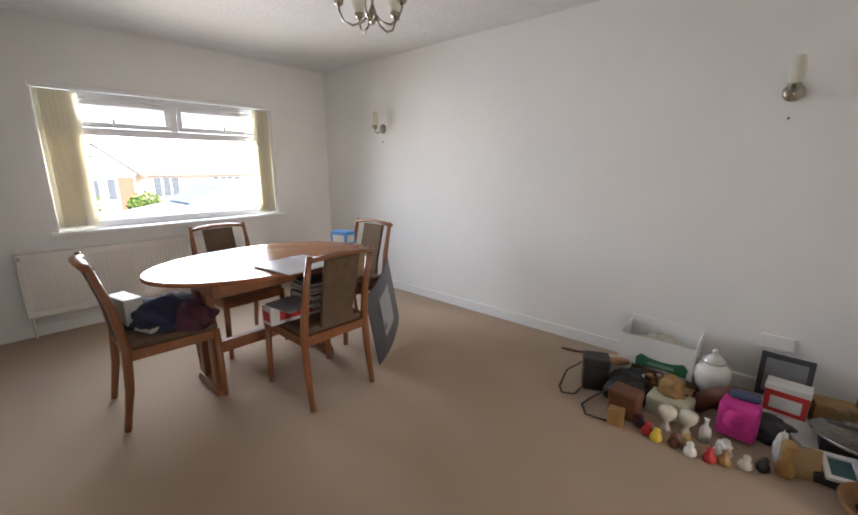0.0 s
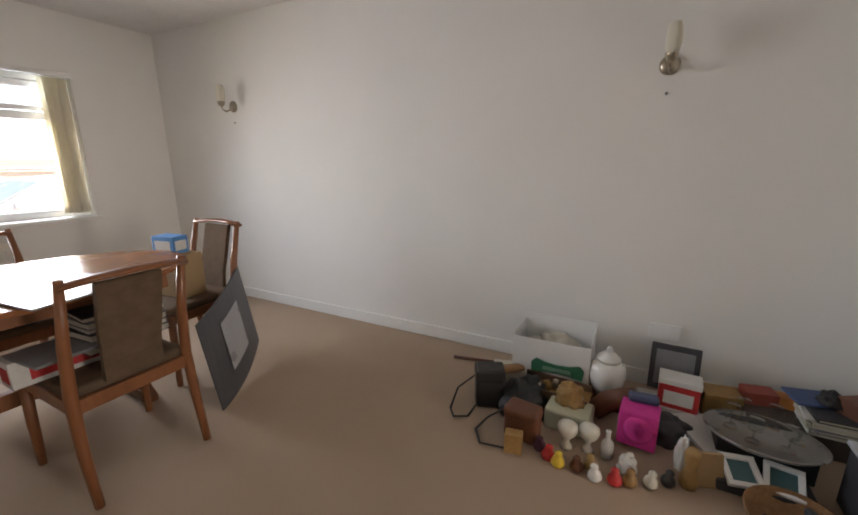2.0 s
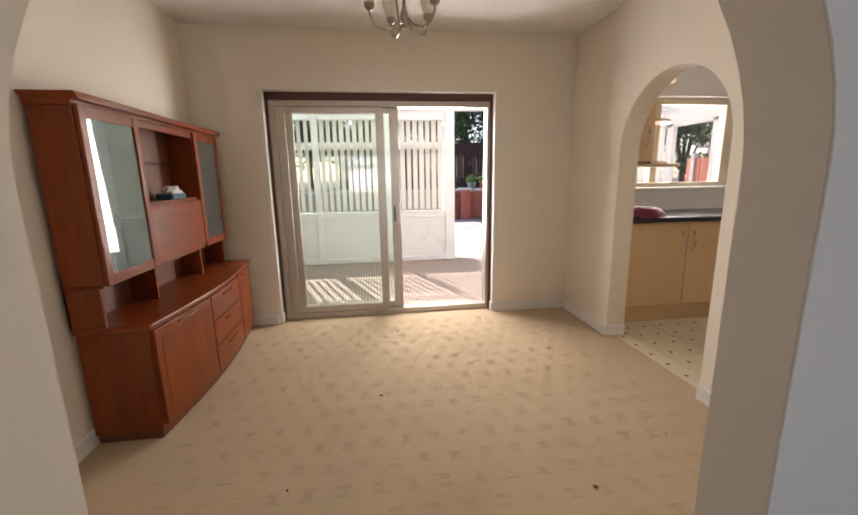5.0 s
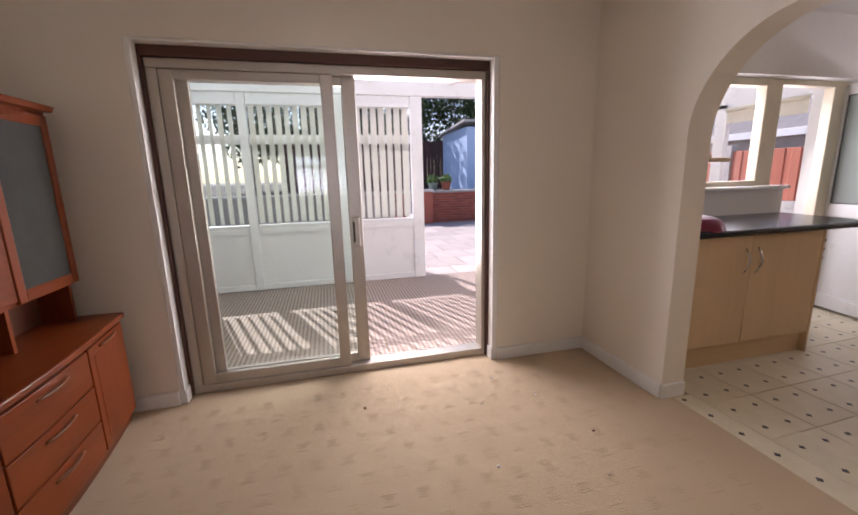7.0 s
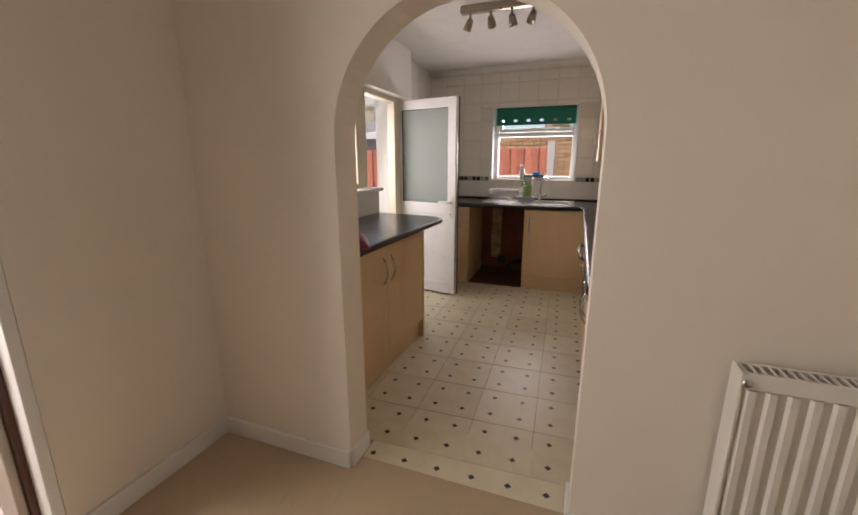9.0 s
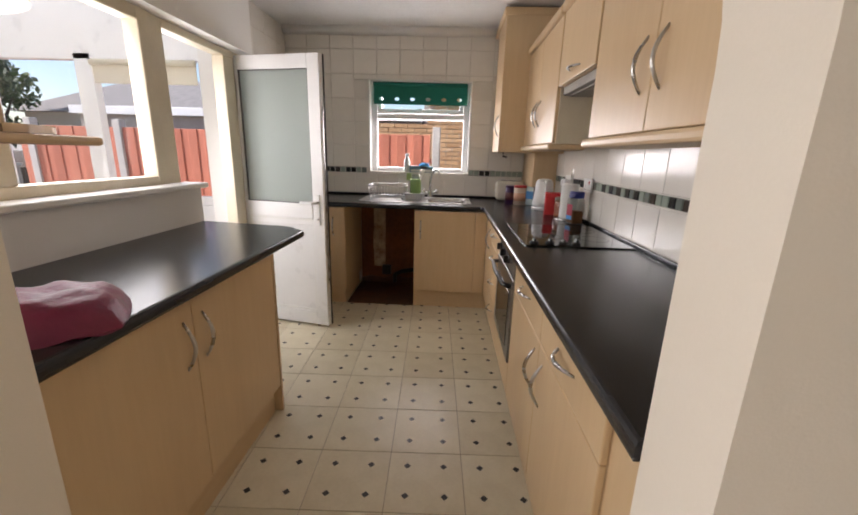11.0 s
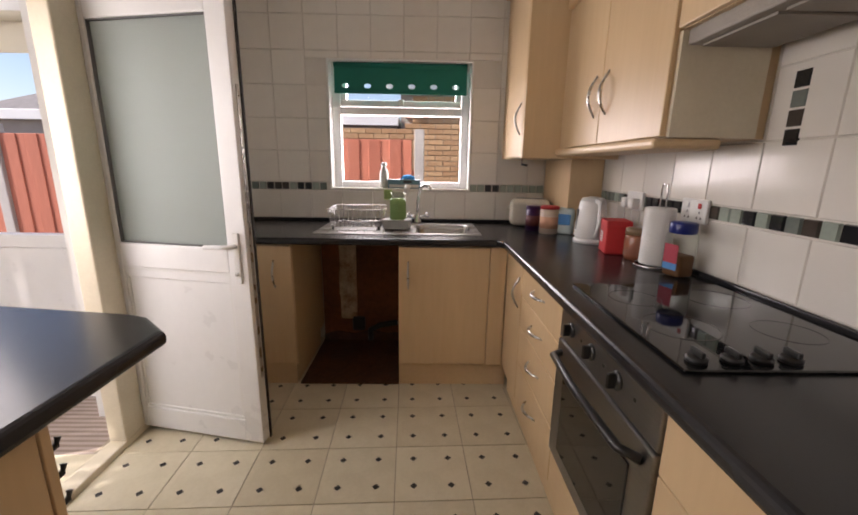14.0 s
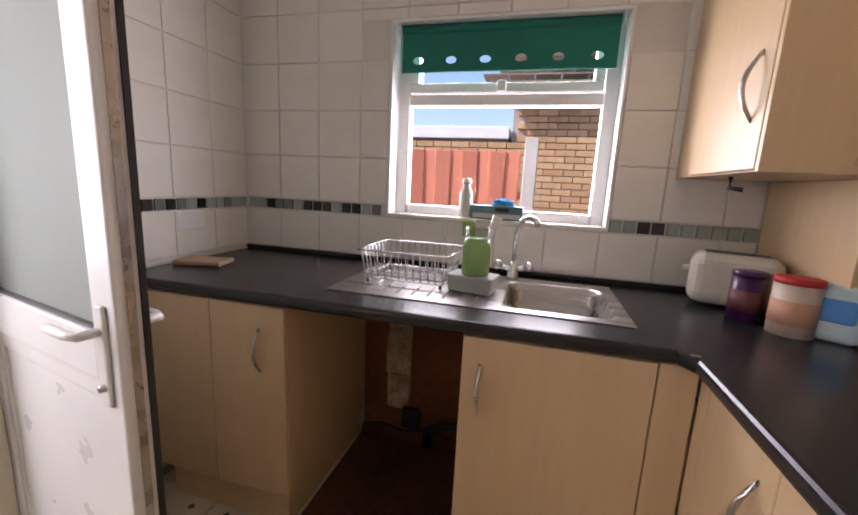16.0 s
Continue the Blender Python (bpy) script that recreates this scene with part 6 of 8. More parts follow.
# cushion on the side worktop
MAGENTA = material("magenta_satin", (0.22, 0.015, 0.06), (0.15, 0.01, 0.04), 0.45, scale=10, fine=60, bump=0.3)
bm = bmesh.new()
bmesh.ops.create_grid(bm, x_segments=18, y_segments=18, size=1.0)
for v in bm.verts:
    e = (1 - v.co.x ** 4) * (1 - v.co.y ** 4)
    v.co.z = 0.075 * e ** 0.5 + 0.012 * noise.noise(v.co * 3)
r = bmesh.ops.duplicate(bm, geom=bm.verts[:] + bm.edges[:] + bm.faces[:])
for v in [q for q in r["geom"] if isinstance(q, bmesh.types.BMVert)]:
    v.co.z = 0.0
for v in bm.verts:
    v.co.x *= 0.17 * (1 - 0.06 * v.co.y ** 2)
    v.co.y *= 0.15 * (1 - 0.3 * (v.co.x / 0.17) ** 2)
for f in bm.faces:
    f.smooth = True
bmesh.ops.transform(bm, matrix=pose(4.21, -0.60, 0.912, 0, 0, 35), verts=bm.verts)
solid("cushion", bm, MAGENTA, "flat magenta satin cushion on the worktop", "cushion")

# ---------- woven pattern and litter on the dining carpet ----------
vs, fs = [], []
rows_m = random.Random(21)
for j in range(20):
    for i in range(19):
        x, y = 1.86 + j * 0.145, 0.02 + i * 0.142 + (0.071 if j % 2 else 0)
        if x > 4.56 or y > 2.62:
            continue
        for dx, half in ((-0.028, 0.037), (-0.016, 0.028), (-0.004, 0.017), (0.008, 0.018), (0.018, 0.029), (0.030, 0.036)):
            if rows_m.random() < 0.22:
                continue
            w, o = half * rows_m.uniform(0.7, 1.0), rows_m.uniform(-0.005, 0.005)
            k = len(vs)
            for z, g in ((0.0, 0.0022), (0.0009, 0.0012)):
                vs += [(x + dx - g, y + o - w, z), (x + dx + g, y + o - w, z), (x + dx + g, y + o + w, z), (x + dx - g, y + o + w, z)]
            fs += [(k + 4, k + 5, k + 6, k + 7)] + [(k + n, k + (n + 1) % 4, k + 4 + (n + 1) % 4, k + 4 + n) for n in range(4)]
motif = bpy.data.meshes.new("carpet_motif")
motif.from_pydata(vs, [], fs)
motif.materials.append(CARPET_TUFT)
tagged(new("carpet_motif", motif), "small woven nested squares repeated over the carpet", "carpet pattern", kind="stuff")
random.seed(8)
for i in range(16):
    x, y = random.uniform(2.2, 4.4), random.uniform(0.2, 2.4)
    crumple("lint", x, y, 0.001, random.uniform(0.004, 0.009), 0.005, (CARDW, LEATHER, PAGES)[i % 3], "small scrap of litter on the carpet", "litter", i * 3.3)["group"] = "carpet litter"

# ---------- small things on the worktop ----------
CT = 0.9105
PURPLE = coloured("purple_foil", (0.055, 0.012, 0.075), 0.3)
def tin(name, x, y, r, h, body, lid, label, cat, band=None):
    t = thing(name, (x, y, CT), label, cat)
    part("body", at(lathe([(r, 0), (r, h * 0.93)], None, 24), x, y, CT), body, t)
    part("lid", at(lathe([(r * 1.03, h * 0.9), (r * 1.03, h), (r * 0.9, h * 1.01)], None, 24), x, y, CT), lid, t)
    if band:
        part("label_band", at(lathe([(r * 1.012, h * 0.2), (r * 1.012, h * 0.62)], None, 24), x, y, CT), band, t, "printed paper band")
    return t


tin("drinks_tin", 2.715, -3.46, 0.045, 0.155, PURPLE, PURPLE, "dark purple drinking chocolate tub", "tub", coloured("brown_band", (0.16, 0.05, 0.05)))
tin("biscuit_tub", 2.645, -3.35, 0.055, 0.165, coloured("cream_tub", (0.66, 0.52, 0.40), 0.4), RED, "cream tub with red lid and printed band", "tub", coloured("peach_band", (0.62, 0.33, 0.20)))
cl = thing("powder_bag", (2.55, -3.36, CT), "blue and white plastic refill pouch", "pouch")
part("body", at(box(-0.055, 0.055, -0.035, 0.035, 0, 0.16, 0.02, seg=3), 2.555, -3.33, CT, -35), coloured("pale_print", (0.55, 0.66, 0.66), 0.3), cl)
part("label_band", at(box(-0.045, 0.045, -0.037, 0.037, 0.05, 0.13, 0.012), 2.555, -3.33, CT, -35), BLUE, cl)
ts = thing("toaster", (2.60, -3.56, CT), "cream plastic two-slot toaster", "toaster")
part("body", at(box(-0.13, 0.13, -0.075, 0.075, 0.01, 0.19, 0.04, seg=4), 2.70, -3.60, CT, -20), CREAMCHINA, ts)
part("slot", at(box(-0.09, 0.09, -0.03, -0.012, 0.186, 0.192), 2.70, -3.60, CT, -20), BLACK, ts)
part("slot", at(box(-0.09, 0.09, 0.012, 0.03, 0.186, 0.192), 2.70, -3.60, CT, -20), BLACK, ts)
part("lever", at(box(0.128, 0.15, -0.015, 0.015, 0.11, 0.13, 0.004), 2.70, -3.60, CT, -20), CREAMCHINA, ts)

kt = thing("kettle", (2.50, -3.05, CT), "white plastic jug kettle on its base", "kettle")
part("base", at(lathe([(0.085, 0), (0.085, 0.018), (0.075, 0.024)], None, 32), 2.51, -3.06, CT), WHITE, kt)
part("jug", at(lathe([(0.076, 0.026), (0.083, 0.04), (0.078, 0.12), (0.067, 0.21), (0.062, 0.225)], None, 32), 2.51, -3.06, CT), WHITE, kt)
part("lid", at(lathe([(0.062, 0.225), (0.055, 0.238), (0.02, 0.246)], None, 32), 2.51, -3.06, CT), WHITE, kt)
part("spout", at(prism([(-0.02, 0.17), (0.02, 0.17), (0.026, 0.228), (-0.026, 0.228)], 0.03, None, 0.004), 2.50, -3.145, CT, 0), WHITE, kt)
part("handle", tube([(2.515, -3.00, CT + 0.225), (2.52, -2.955, CT + 0.225), (2.525, -2.93, CT + 0.20), (2.525, -2.93, CT + 0.12), (2.52, -2.955, CT + 0.055), (2.515, -2.985, CT + 0.045)], 0.012, flat=0.8), WHITE, kt)
part("water_gauge", box(2.582, 2.592, -3.065, -3.055, CT + 0.07, CT + 0.18, 0.002), GREYBK, kt)
rb2 = thing("red_tea_box", (2.49, -2.80, CT), "red square tea caddy with white label", "caddy")
part("body", at(box(-0.055, 0.055, -0.065, 0.065, 0, 0.155, 0.006), 2.50, -2.80, CT, -12), RED, rb2)
part("lid", at(box(-0.057, 0.057, -0.067, 0.067, 0.125, 0.158, 0.006), 2.50, -2.80, CT, -12), RED, rb2)
lb = part("label", at(box(0.0545, 0.0560, -0.045, 0.0, 0.05, 0.10), 2.50, -2.80, CT, -12), CARDW, rb2)
for i in range(4):
    part("print_bar", at(box(0.0560, 0.0565, -0.04, -0.006, 0.057 + 0.01 * i, 0.060 + 0.01 * i), 2.50, -2.80, CT, -12), RED, lb)
jt = thing("glass_jar", (2.465, -2.665, CT), "brown tinted glass storage jar", "jar")
part("jar", at(lathe([(0.045, 0), (0.048, 0.02), (0.048, 0.10), (0.044, 0.11)], None, 24), 2.47, -2.665, CT), coloured("terracotta_glass", (0.30, 0.11, 0.06), 0.15), jt)
part("lid", at(lathe([(0.047, 0.11), (0.047, 0.135), (0.04, 0.14)], None, 24), 2.47, -2.665, CT), coloured("dull_brass_lid", (0.20, 0.13, 0.07), 0.3), jt)
kr = thing("paper_towel_holder", (2.46, -2.53, CT), "chrome holder with white kitchen roll", "kitchen roll")
part("base_ring", tube([(2.46 + 0.075 * math.cos(a), -2.53 + 0.075 * math.sin(a), CT + 0.006) for a in [2 * math.pi * i / 24 for i in range(25)]], 0.0045, seg=6), CHROME, kr)
for a in (30, 150, 270):
    part("spoke", tube([(2.46, -2.53, CT + 0.006), (2.46 + 0.075 * math.cos(radians(a)), -2.53 + 0.075 * math.sin(radians(a)), CT + 0.006)], 0.003, seg=6), CHROME, kr)
part("roll", at(lathe([(0.02, 0.012), (0.056, 0.012), (0.057, 0.02), (0.057, 0.235), (0.055, 0.242), (0.02, 0.242)], None, 32), 2.46, -2.53, CT), material("tissue_paper", (0.78, 0.77, 0.74), (0.72, 0.71, 0.68), 0.95, fine=160, bump=0.3), kr, "white paper roll")
part("top_loop", tube([(2.455, -2.55, CT + 0.24), (2.455, -2.55, CT + 0.32), (2.455, -2.545, CT + 0.335), (2.455, -2.515, CT + 0.335), (2.455, -2.51, CT + 0.32), (2.455, -2.51, CT + 0.24)], 0.0035, seg=6), CHROME, kr)
cj = thing("coffee_jar", (2.455, -2.375, CT), "clear coffee jar with blue lid, half full", "jar")
part("jar", at(box(-0.042, 0.042, -0.042, 0.042, 0, 0.165, 0.012, seg=3), 2.46, -2.375, CT, 15), CRYSTAL, cj)
part("coffee", at(box(-0.037, 0.037, -0.037, 0.037, 0.004, 0.085, 0.01, seg=3), 2.46, -2.375, CT, 15), coloured("coffee_granules", (0.16, 0.065, 0.02), 0.8), cj, "brown coffee granules")
part("lid", at(lathe([(0.044, 0.165), (0.046, 0.17), (0.046, 0.20), (0.043, 0.205)], None, 28), 2.46, -2.375, CT), coloured("royal_blue_plastic", (0.01, 0.02, 0.17), 0.3), cj)
part("label", at(box(0.042, 0.0432, -0.03, 0.03, 0.055, 0.125), 2.46, -2.375, CT, 15), coloured("red_blue_label", (0.45, 0.05, 0.08)), cj)
part("label", at(box(0.042, 0.0434, -0.03, 0.03, 0.03, 0.055), 2.46, -2.375, CT, 15), BLUE, cj)

for y, sw in ((-2.90, False), (-2.46, True)):
    so = thing("wall_socket", (2.365, y, 1.15), "white double socket on the tiled wall", "socket", "kitchen sockets")
    pl = part("plate", box(2.362, 2.376, y - 0.073, y + 0.073, 1.105, 1.195, 0.004), WHITE, so)
    for s in (-0.035, 0.035):
        if sw:
            part("switch", box(2.376, 2.380, y + s - 0.009, y + s + 0.009, 1.16, 1.18, 0.002), RED if s > 0 else WHITE, pl)
            for dy, dz in ((0, 0.022), (-0.011, 0.0), (0.011, 0.0)):
                part("pin_hole", box(2.3755, 2.3768, y + s + dy - 0.003, y + s + dy + 0.003, 1.12 + dz, 1.128 + dz), BLACK, pl)
        else:
            pg = thing("plug", (2.39, y + s, 1.13), "white mains plug in the socket", "plug", "mains plugs")
            part("plug_body", box(2.376, 2.415, y + s - 0.022, y + s + 0.022, 1.115, 1.165, 0.008), WHITE, pg)
            part("flex", tube([(2.40, y + s, 1.115), (2.405, y + s + 0.01, 1.05), (2.40, y + s, 0.98), (2.40, y + s - 0.03, 0.925)], 0.0035, seg=6), WHITE, pg)
so = thing("wall_socket", (4.83, -3.78, 1.06), "white single socket on the end wall", "socket", "kitchen sockets")
part("plate", box(4.845, 4.86, -3.50, -3.36, 1.04, 1.12, 0.003), WHITE, so)
so = thing("wall_socket", (4.6, -0.55, 1.1), "white double socket under the wall unit", "socket", "kitchen sockets")
part("plate", box(4.686, 4.70, -0.72, -0.58, 1.0, 1.085, 0.003), WHITE, so)

# window ledge and sink things
ub = thing("utensil_tub", (3.57, -3.40, CT), "grey plastic washing-up caddy", "caddy")
part("caddy", at(prism([(-0.075, 0.0), (0.075, 0.0), (0.085, 0.06), (-0.085, 0.06)], 0.11, None, 0.006), 3.57, -3.46, 0.917, -10), coloured("grey_plastic", (0.36, 0.37, 0.35), 0.4), ub)
cup = thing("green_jar", (3.58, -3.41, 0.95), "pale green glass jar holding a brush", "jar")
part("jar", at(lathe([(0.045, 0), (0.05, 0.01), (0.05, 0.11), (0.042, 0.13)], None, 24), 3.575, -3.405, 0.975), coloured("green_plastic", (0.28, 0.47, 0.16), 0.25), cup)
part("rim", at(lathe([(0.042, 0.13), (0.042, 0.17), (0.040, 0.17), (0.040, 0.13)], None, 24), 3.575, -3.405, 0.975), CRYSTAL, cup)
ds = thing("dish_brush", (3.53, -3.41, 1.08), "white washing-up brush standing in the jar", "brush")
part("brush_handle", tube([(3.565, -3.40, 1.0), (3.525, -3.42, 1.14)], 0.006), WHITE, ds)
part("brush_head", tube([(3.525, -3.42, 1.14), (3.512, -3.43, 1.185)], [0.014, 0.018]), WHITE, ds)
sp = thing("spray_bottle", (3.70, -3.84, 1.145), "clear hand-soap bottle with green label", "bottle")
part("bottle", at(lathe([(0.026, 0), (0.03, 0.01), (0.03, 0.11), (0.018, 0.135), (0.014, 0.155)], None, 20), 3.70, -3.84, 1.143), coloured("pale_soap", (0.66, 0.66, 0.62), 0.2), sp)
part("cap", at(lathe([(0.02, 0.155), (0.02, 0.175), (0.008, 0.18)], None, 16), 3.70, -3.84, 1.143), WHITE, sp)
sg = thing("sponge_cloth", (3.66, -3.80, 1.0), "green sponge hanging over the ledge", "sponge")
part("sponge", at(box(-0.03, 0.03, -0.012, 0.012, 0, 0.07, 0.008), 3.665, -3.765, 1.065, 5), coloured("lime_sponge", (0.36, 0.50, 0.18), 0.9), sg)
dp = thing("tablet_box", (3.56, -3.835, 1.143), "blue and grey dishwasher tablet box on the ledge", "carton")
part("box", box(3.44, 3.67, -3.865, -3.805, 1.143, 1.205, 0.003), coloured("slate_print", (0.12, 0.25, 0.30), 0.4), dp)
part("label_band", box(3.45, 3.66, -3.8055, -3.8035, 1.150, 1.170), CARDW, dp)
part("label_band", box(3.50, 3.56, -3.8055, -3.8030, 1.18, 1.197), DARKBK, dp)
crumple("blue_cloth", 3.53, -3.835, 1.206, 0.04, 0.025, coloured("bright_blue_cloth", (0.05, 0.32, 0.66), 0.9), "bright blue crumpled cloth on the carton", "cloth", 41.0, 1.2, 0.6)
for x, y in ((3.24, -3.42), (3.33, -3.40)):
    solid("cup", at(lathe([(0.022, 0), (0.032, 0.02), (0.038, 0.06), (0.035, 0.06), (0.03, 0.02), (0.01, 0.006)], None, 20), x, y, 0.781), WHITECHINA, "white cup standing in the sink bowl", "cup", "cups in the sink")
solid("chopping_board", at(box(-0.10, 0.10, -0.06, 0.06, 0, 0.02, 0.006), 4.72, -3.36, CT, 12), coloured("pale_pine", (0.45, 0.30, 0.19)), "small wooden board on the worktop end", "board")

# spotlight bar on the kitchen ceiling
tlb = thing("spotlight_bar", (3.64, -1.9, 2.38), "brushed nickel bar with four spotlights", "spotlight")
part("bar", box(3.35, 3.93, -1.93, -1.87, 2.37, 2.42, 0.008), BRASSY, tlb)
for i in range(4):
    x = 3.42 + i * 0.147
    a = part("arm", tube([(x, -1.90, 2.37), (x, -1.90, 2.335)], 0.008), BRASSY, tlb)
    m = Matrix.Translation((x, -1.90, 2.33)) @ Matrix.Rotation(radians((20, -15, 25, -20)[i]), 4, "X") @ Matrix.Rotation(radians((-12, 10, 14, -25)[i]), 4, "Y")
    part("lamp_head", lathe([(0.012, 0.01), (0.022, 0.0), (0.028, -0.045), (0.031, -0.07), (0.026, -0.07), (0.02, -0.05)], m, 18), BRASSY, a)

# ---------- conservatory ----------
CE, CN, CS, CC = 7.10, 3.05, -2.98, 0.72          # far wall, two ends, cill height


def banded(name, c1, c2, pitch):
    """Ribbed carpet: two colours in narrow bands, with pile."""
    m = material(name, c1, c2, 0.95, scale=3, fine=400, bump=0.4, spec=0.1)
    nt = m.node_tree
    nn, ln = nt.nodes.new, nt.links.new
    tc, wv = nn("ShaderNodeTexCoord"), nn("ShaderNodeTexWave")
    wv.bands_direction = "Y"
    wv.inputs["Scale"].default_value = 0.314 / pitch
    wv.inputs["Distortion"].default_value = 0.6
    wv.inputs["Detail"].default_value = 3
    ln(tc.outputs["Object"], wv.inputs["Vector"])
    rp = nn("ShaderNodeValToRGB")
    rp.color_ramp.elements[0].position, rp.color_ramp.elements[1].position = 0.35, 0.6
    rp.color_ramp.elements[0].color, rp.color_ramp.elements[1].color = (*c2, 1), (*c1, 1)
    ln(wv.outputs["Fac"], rp.inputs["Fac"])
    ln(rp.outputs["Color"], nt.nodes["Principled BSDF"].inputs["Base Color"])
    return m


RIBBED = banded("striped_rib_carpet", (0.42, 0.345, 0.30), (0.285, 0.22, 0.18), 0.034)
setting("floor_conservatory", box(4.76, CE + 0.05, CS, CN, -0.12, -0.006), RIBBED, "brown striped ribbed carpet in the conservatory", "carpet")
setting("wall_house_outside", box(4.90, 4.95, -0.31, 0.52, 0, TOP), UPVC, "white outer house wall in the conservatory", "wall")

cons = thing("conservatory", (CE, 0, 0), "white plastic conservatory with panelled base and glazing", "conservatory")
tagged(cons, kind="structure")


def cbar(x0, x1, y0, y1, z0, z1, name="frame_post", mtl=None):
    return part(name, box(x0, x1, y0, y1, z0, z1, 0.006), mtl or UPVC, cons)


# far side: panels, cill, posts, transoms
for a, c in ((0.52, 1.40), (1.40, 2.42), (2.42, CN)):
    cbar(CE + 0.01, CE + 0.03, a + 0.04, c - 0.04, 0.07, CC - 0.06, "base_panel")
    cbar(CE - 0.01, CE + 0.05, a, c, 0.0, 0.07, "bottom_rail")
    cbar(CE - 0.01, CE + 0.05, a, c, CC - 0.06, CC, "cill_rail")
    cbar(CE - 0.005, CE + 0.045, a + 0.05, c - 0.05, 1.66, 1.76, "transom")
    cbar(CE - 0.005, CE + 0.045, a + 0.05, c - 0.05, CC, CC + 0.05, "sash_bar")
    cbar(CE - 0.005, CE + 0.045, a + 0.05, c - 0.05, 2.06, 2.20, "sash_bar")
    for q in ((CC + 0.05, 1.66), (1.76, 2.06)):
        p = part("pane", box(CE + 0.018, CE + 0.022, a + 0.05, c - 0.05, q[0], q[1]), GLASS, cons)
        p.visible_shadow = False
for y, w in ((0.42, 0.14), (1.355, 0.09), (2.375, 0.09), (CN - 0.06, 0.06)):
    cbar(CE - 0.02, CE + 0.06, y, y + w, 0.0, 2.20)
cbar(CE - 0.02, CE + 0.06, -0.78, -0.68, 0.0, 2.20)
cbar(CE - 0.03, CE + 0.08, CS, CN, 2.20, 2.38, "eaves_beam")
for a, c in ((-0.78, -1.85), (-1.85, CS)):
    cbar(CE - 0.01, CE + 0.05, c, a, 0.0, CC, "base_panel")
    cbar(CE - 0.005, CE + 0.045, c, c + 0.07, CC, 2.20)
    p = part("pane", box(CE + 0.018, CE + 0.022, c + 0.07, a, CC, 2.20), GLASS, cons)
    p.visible_shadow = False
# north end
cbar(4.95, CE, CN, CN + 0.05, 0.0, CC, "base_panel")
for x in (4.95, 5.8, 6.65, CE - 0.06):
    cbar(x, x + 0.07, CN - 0.01, CN + 0.06, CC, 2.20)
cbar(4.95, CE, CN - 0.01, CN + 0.06, 2.20, 2.60, "eaves_beam")
cbar(4.95, CE, CN, CN + 0.05, 1.66, 1.76, "transom")
p = part("pane", box(4.95, CE, CN + 0.02, CN + 0.024, CC, 2.20), GLASS, cons)
p.visible_shadow = False
# south end, with its own glazing
cbar(4.95, CE, CS - 0.05, CS, 0.0, 0.86, "base_panel")
for x in (5.07, 6.05, 6.92):
    cbar(x, x + 0.14, CS - 0.06, CS + 0.01, 0.0, 2.0)
cbar(4.95, CE, CS - 0.06, CS + 0.01, 1.95, 2.40, "eaves_beam")
cbar(5.21, 6.05, CS - 0.055, CS + 0.005, 0.86, 0.93, "cill_rail")
for x0, x1 in ((6.19, 6.92), (7.06, CE)):
    p = part("pane", box(x0, x1, CS - 0.03, CS - 0.026, CC, 1.95), GLASS, cons)
    p.visible_shadow = False
# roof: sloping sheets on rafters
for i in range(6):
    y0 = CS + i * (CN - CS) / 6
    y1 = CS + (i + 1) * (CN - CS) / 6
    bm = prism([(4.93, 2.60), (CE + 0.15, 2.38), (CE + 0.15, 2.40), (4.93, 2.62)], y1 - y0 - 0.05, Matrix.Translation((0, y0 + 0.025, 0)))
    part("roof_sheet", bm, ROOFSHEET, cons, "translucent white roof sheet")
for i in range(7):
    y0 = CS + i * (CN - CS) / 6
    part("rafter", prism([(4.93, 2.55), (CE + 0.12, 2.33), (CE + 0.12, 2.41), (4.93, 2.63)], 0.06, Matrix.Translation((0, y0 - 0.03, 0)), 0.004), UPVC, cons)
# open outer door, swung outwards
od = part("outer_door", box(CE + 0.06, CE + 0.80, 0.435, 0.485, 0.02, 0.12, 0.004), UPVC, cons, "white glazed door swung open outwards")
for q in ((CE + 0.06, CE + 0.15, 0.12, 2.16), (CE + 0.71, CE + 0.80, 0.12, 2.16), (CE + 0.15, CE + 0.71, 2.06, 2.16), (CE + 0.15, CE + 0.71, 0.12, 0.75)):
    part("door_member", box(q[0], q[1], 0.436, 0.484, q[2], q[3], 0.004), UPVC, od)
p = part("pane", box(CE + 0.15, CE + 0.71, 0.457, 0.463, 0.75, 2.06), GLASS, od)
p.visible_shadow = False

# vertical blinds along the far side, the southern two added to block sun
def slats(y0, y1, x, turn, group):
    n = int((y1 - y0) / 0.088)
    t = thing("vertical_blind", (x, (y0 + y1) / 2, CC + 0.05), "white vertical blind, slats open where seen, closed where added to block sun", "blind", group)
    part("head_rail", box(x - 0.02, x + 0.02, y0, y1, 2.06, 2.10, 0.004), UPVC, t)
    for i in range(n):
        bm = box(-0.001, 0.001, -0.042, 0.042, CC + 0.07, 2.06)
        bmesh.ops.transform(bm, matrix=Matrix.Translation((x, y0 + (i + 0.5) * (y1 - y0) / n, 0)) @ Matrix.Rotation(radians(turn + 4 * math.sin(i * 2.3)), 4, "Z"), verts=bm.verts)
        part("slat", bm, WHITEBLIND, t)


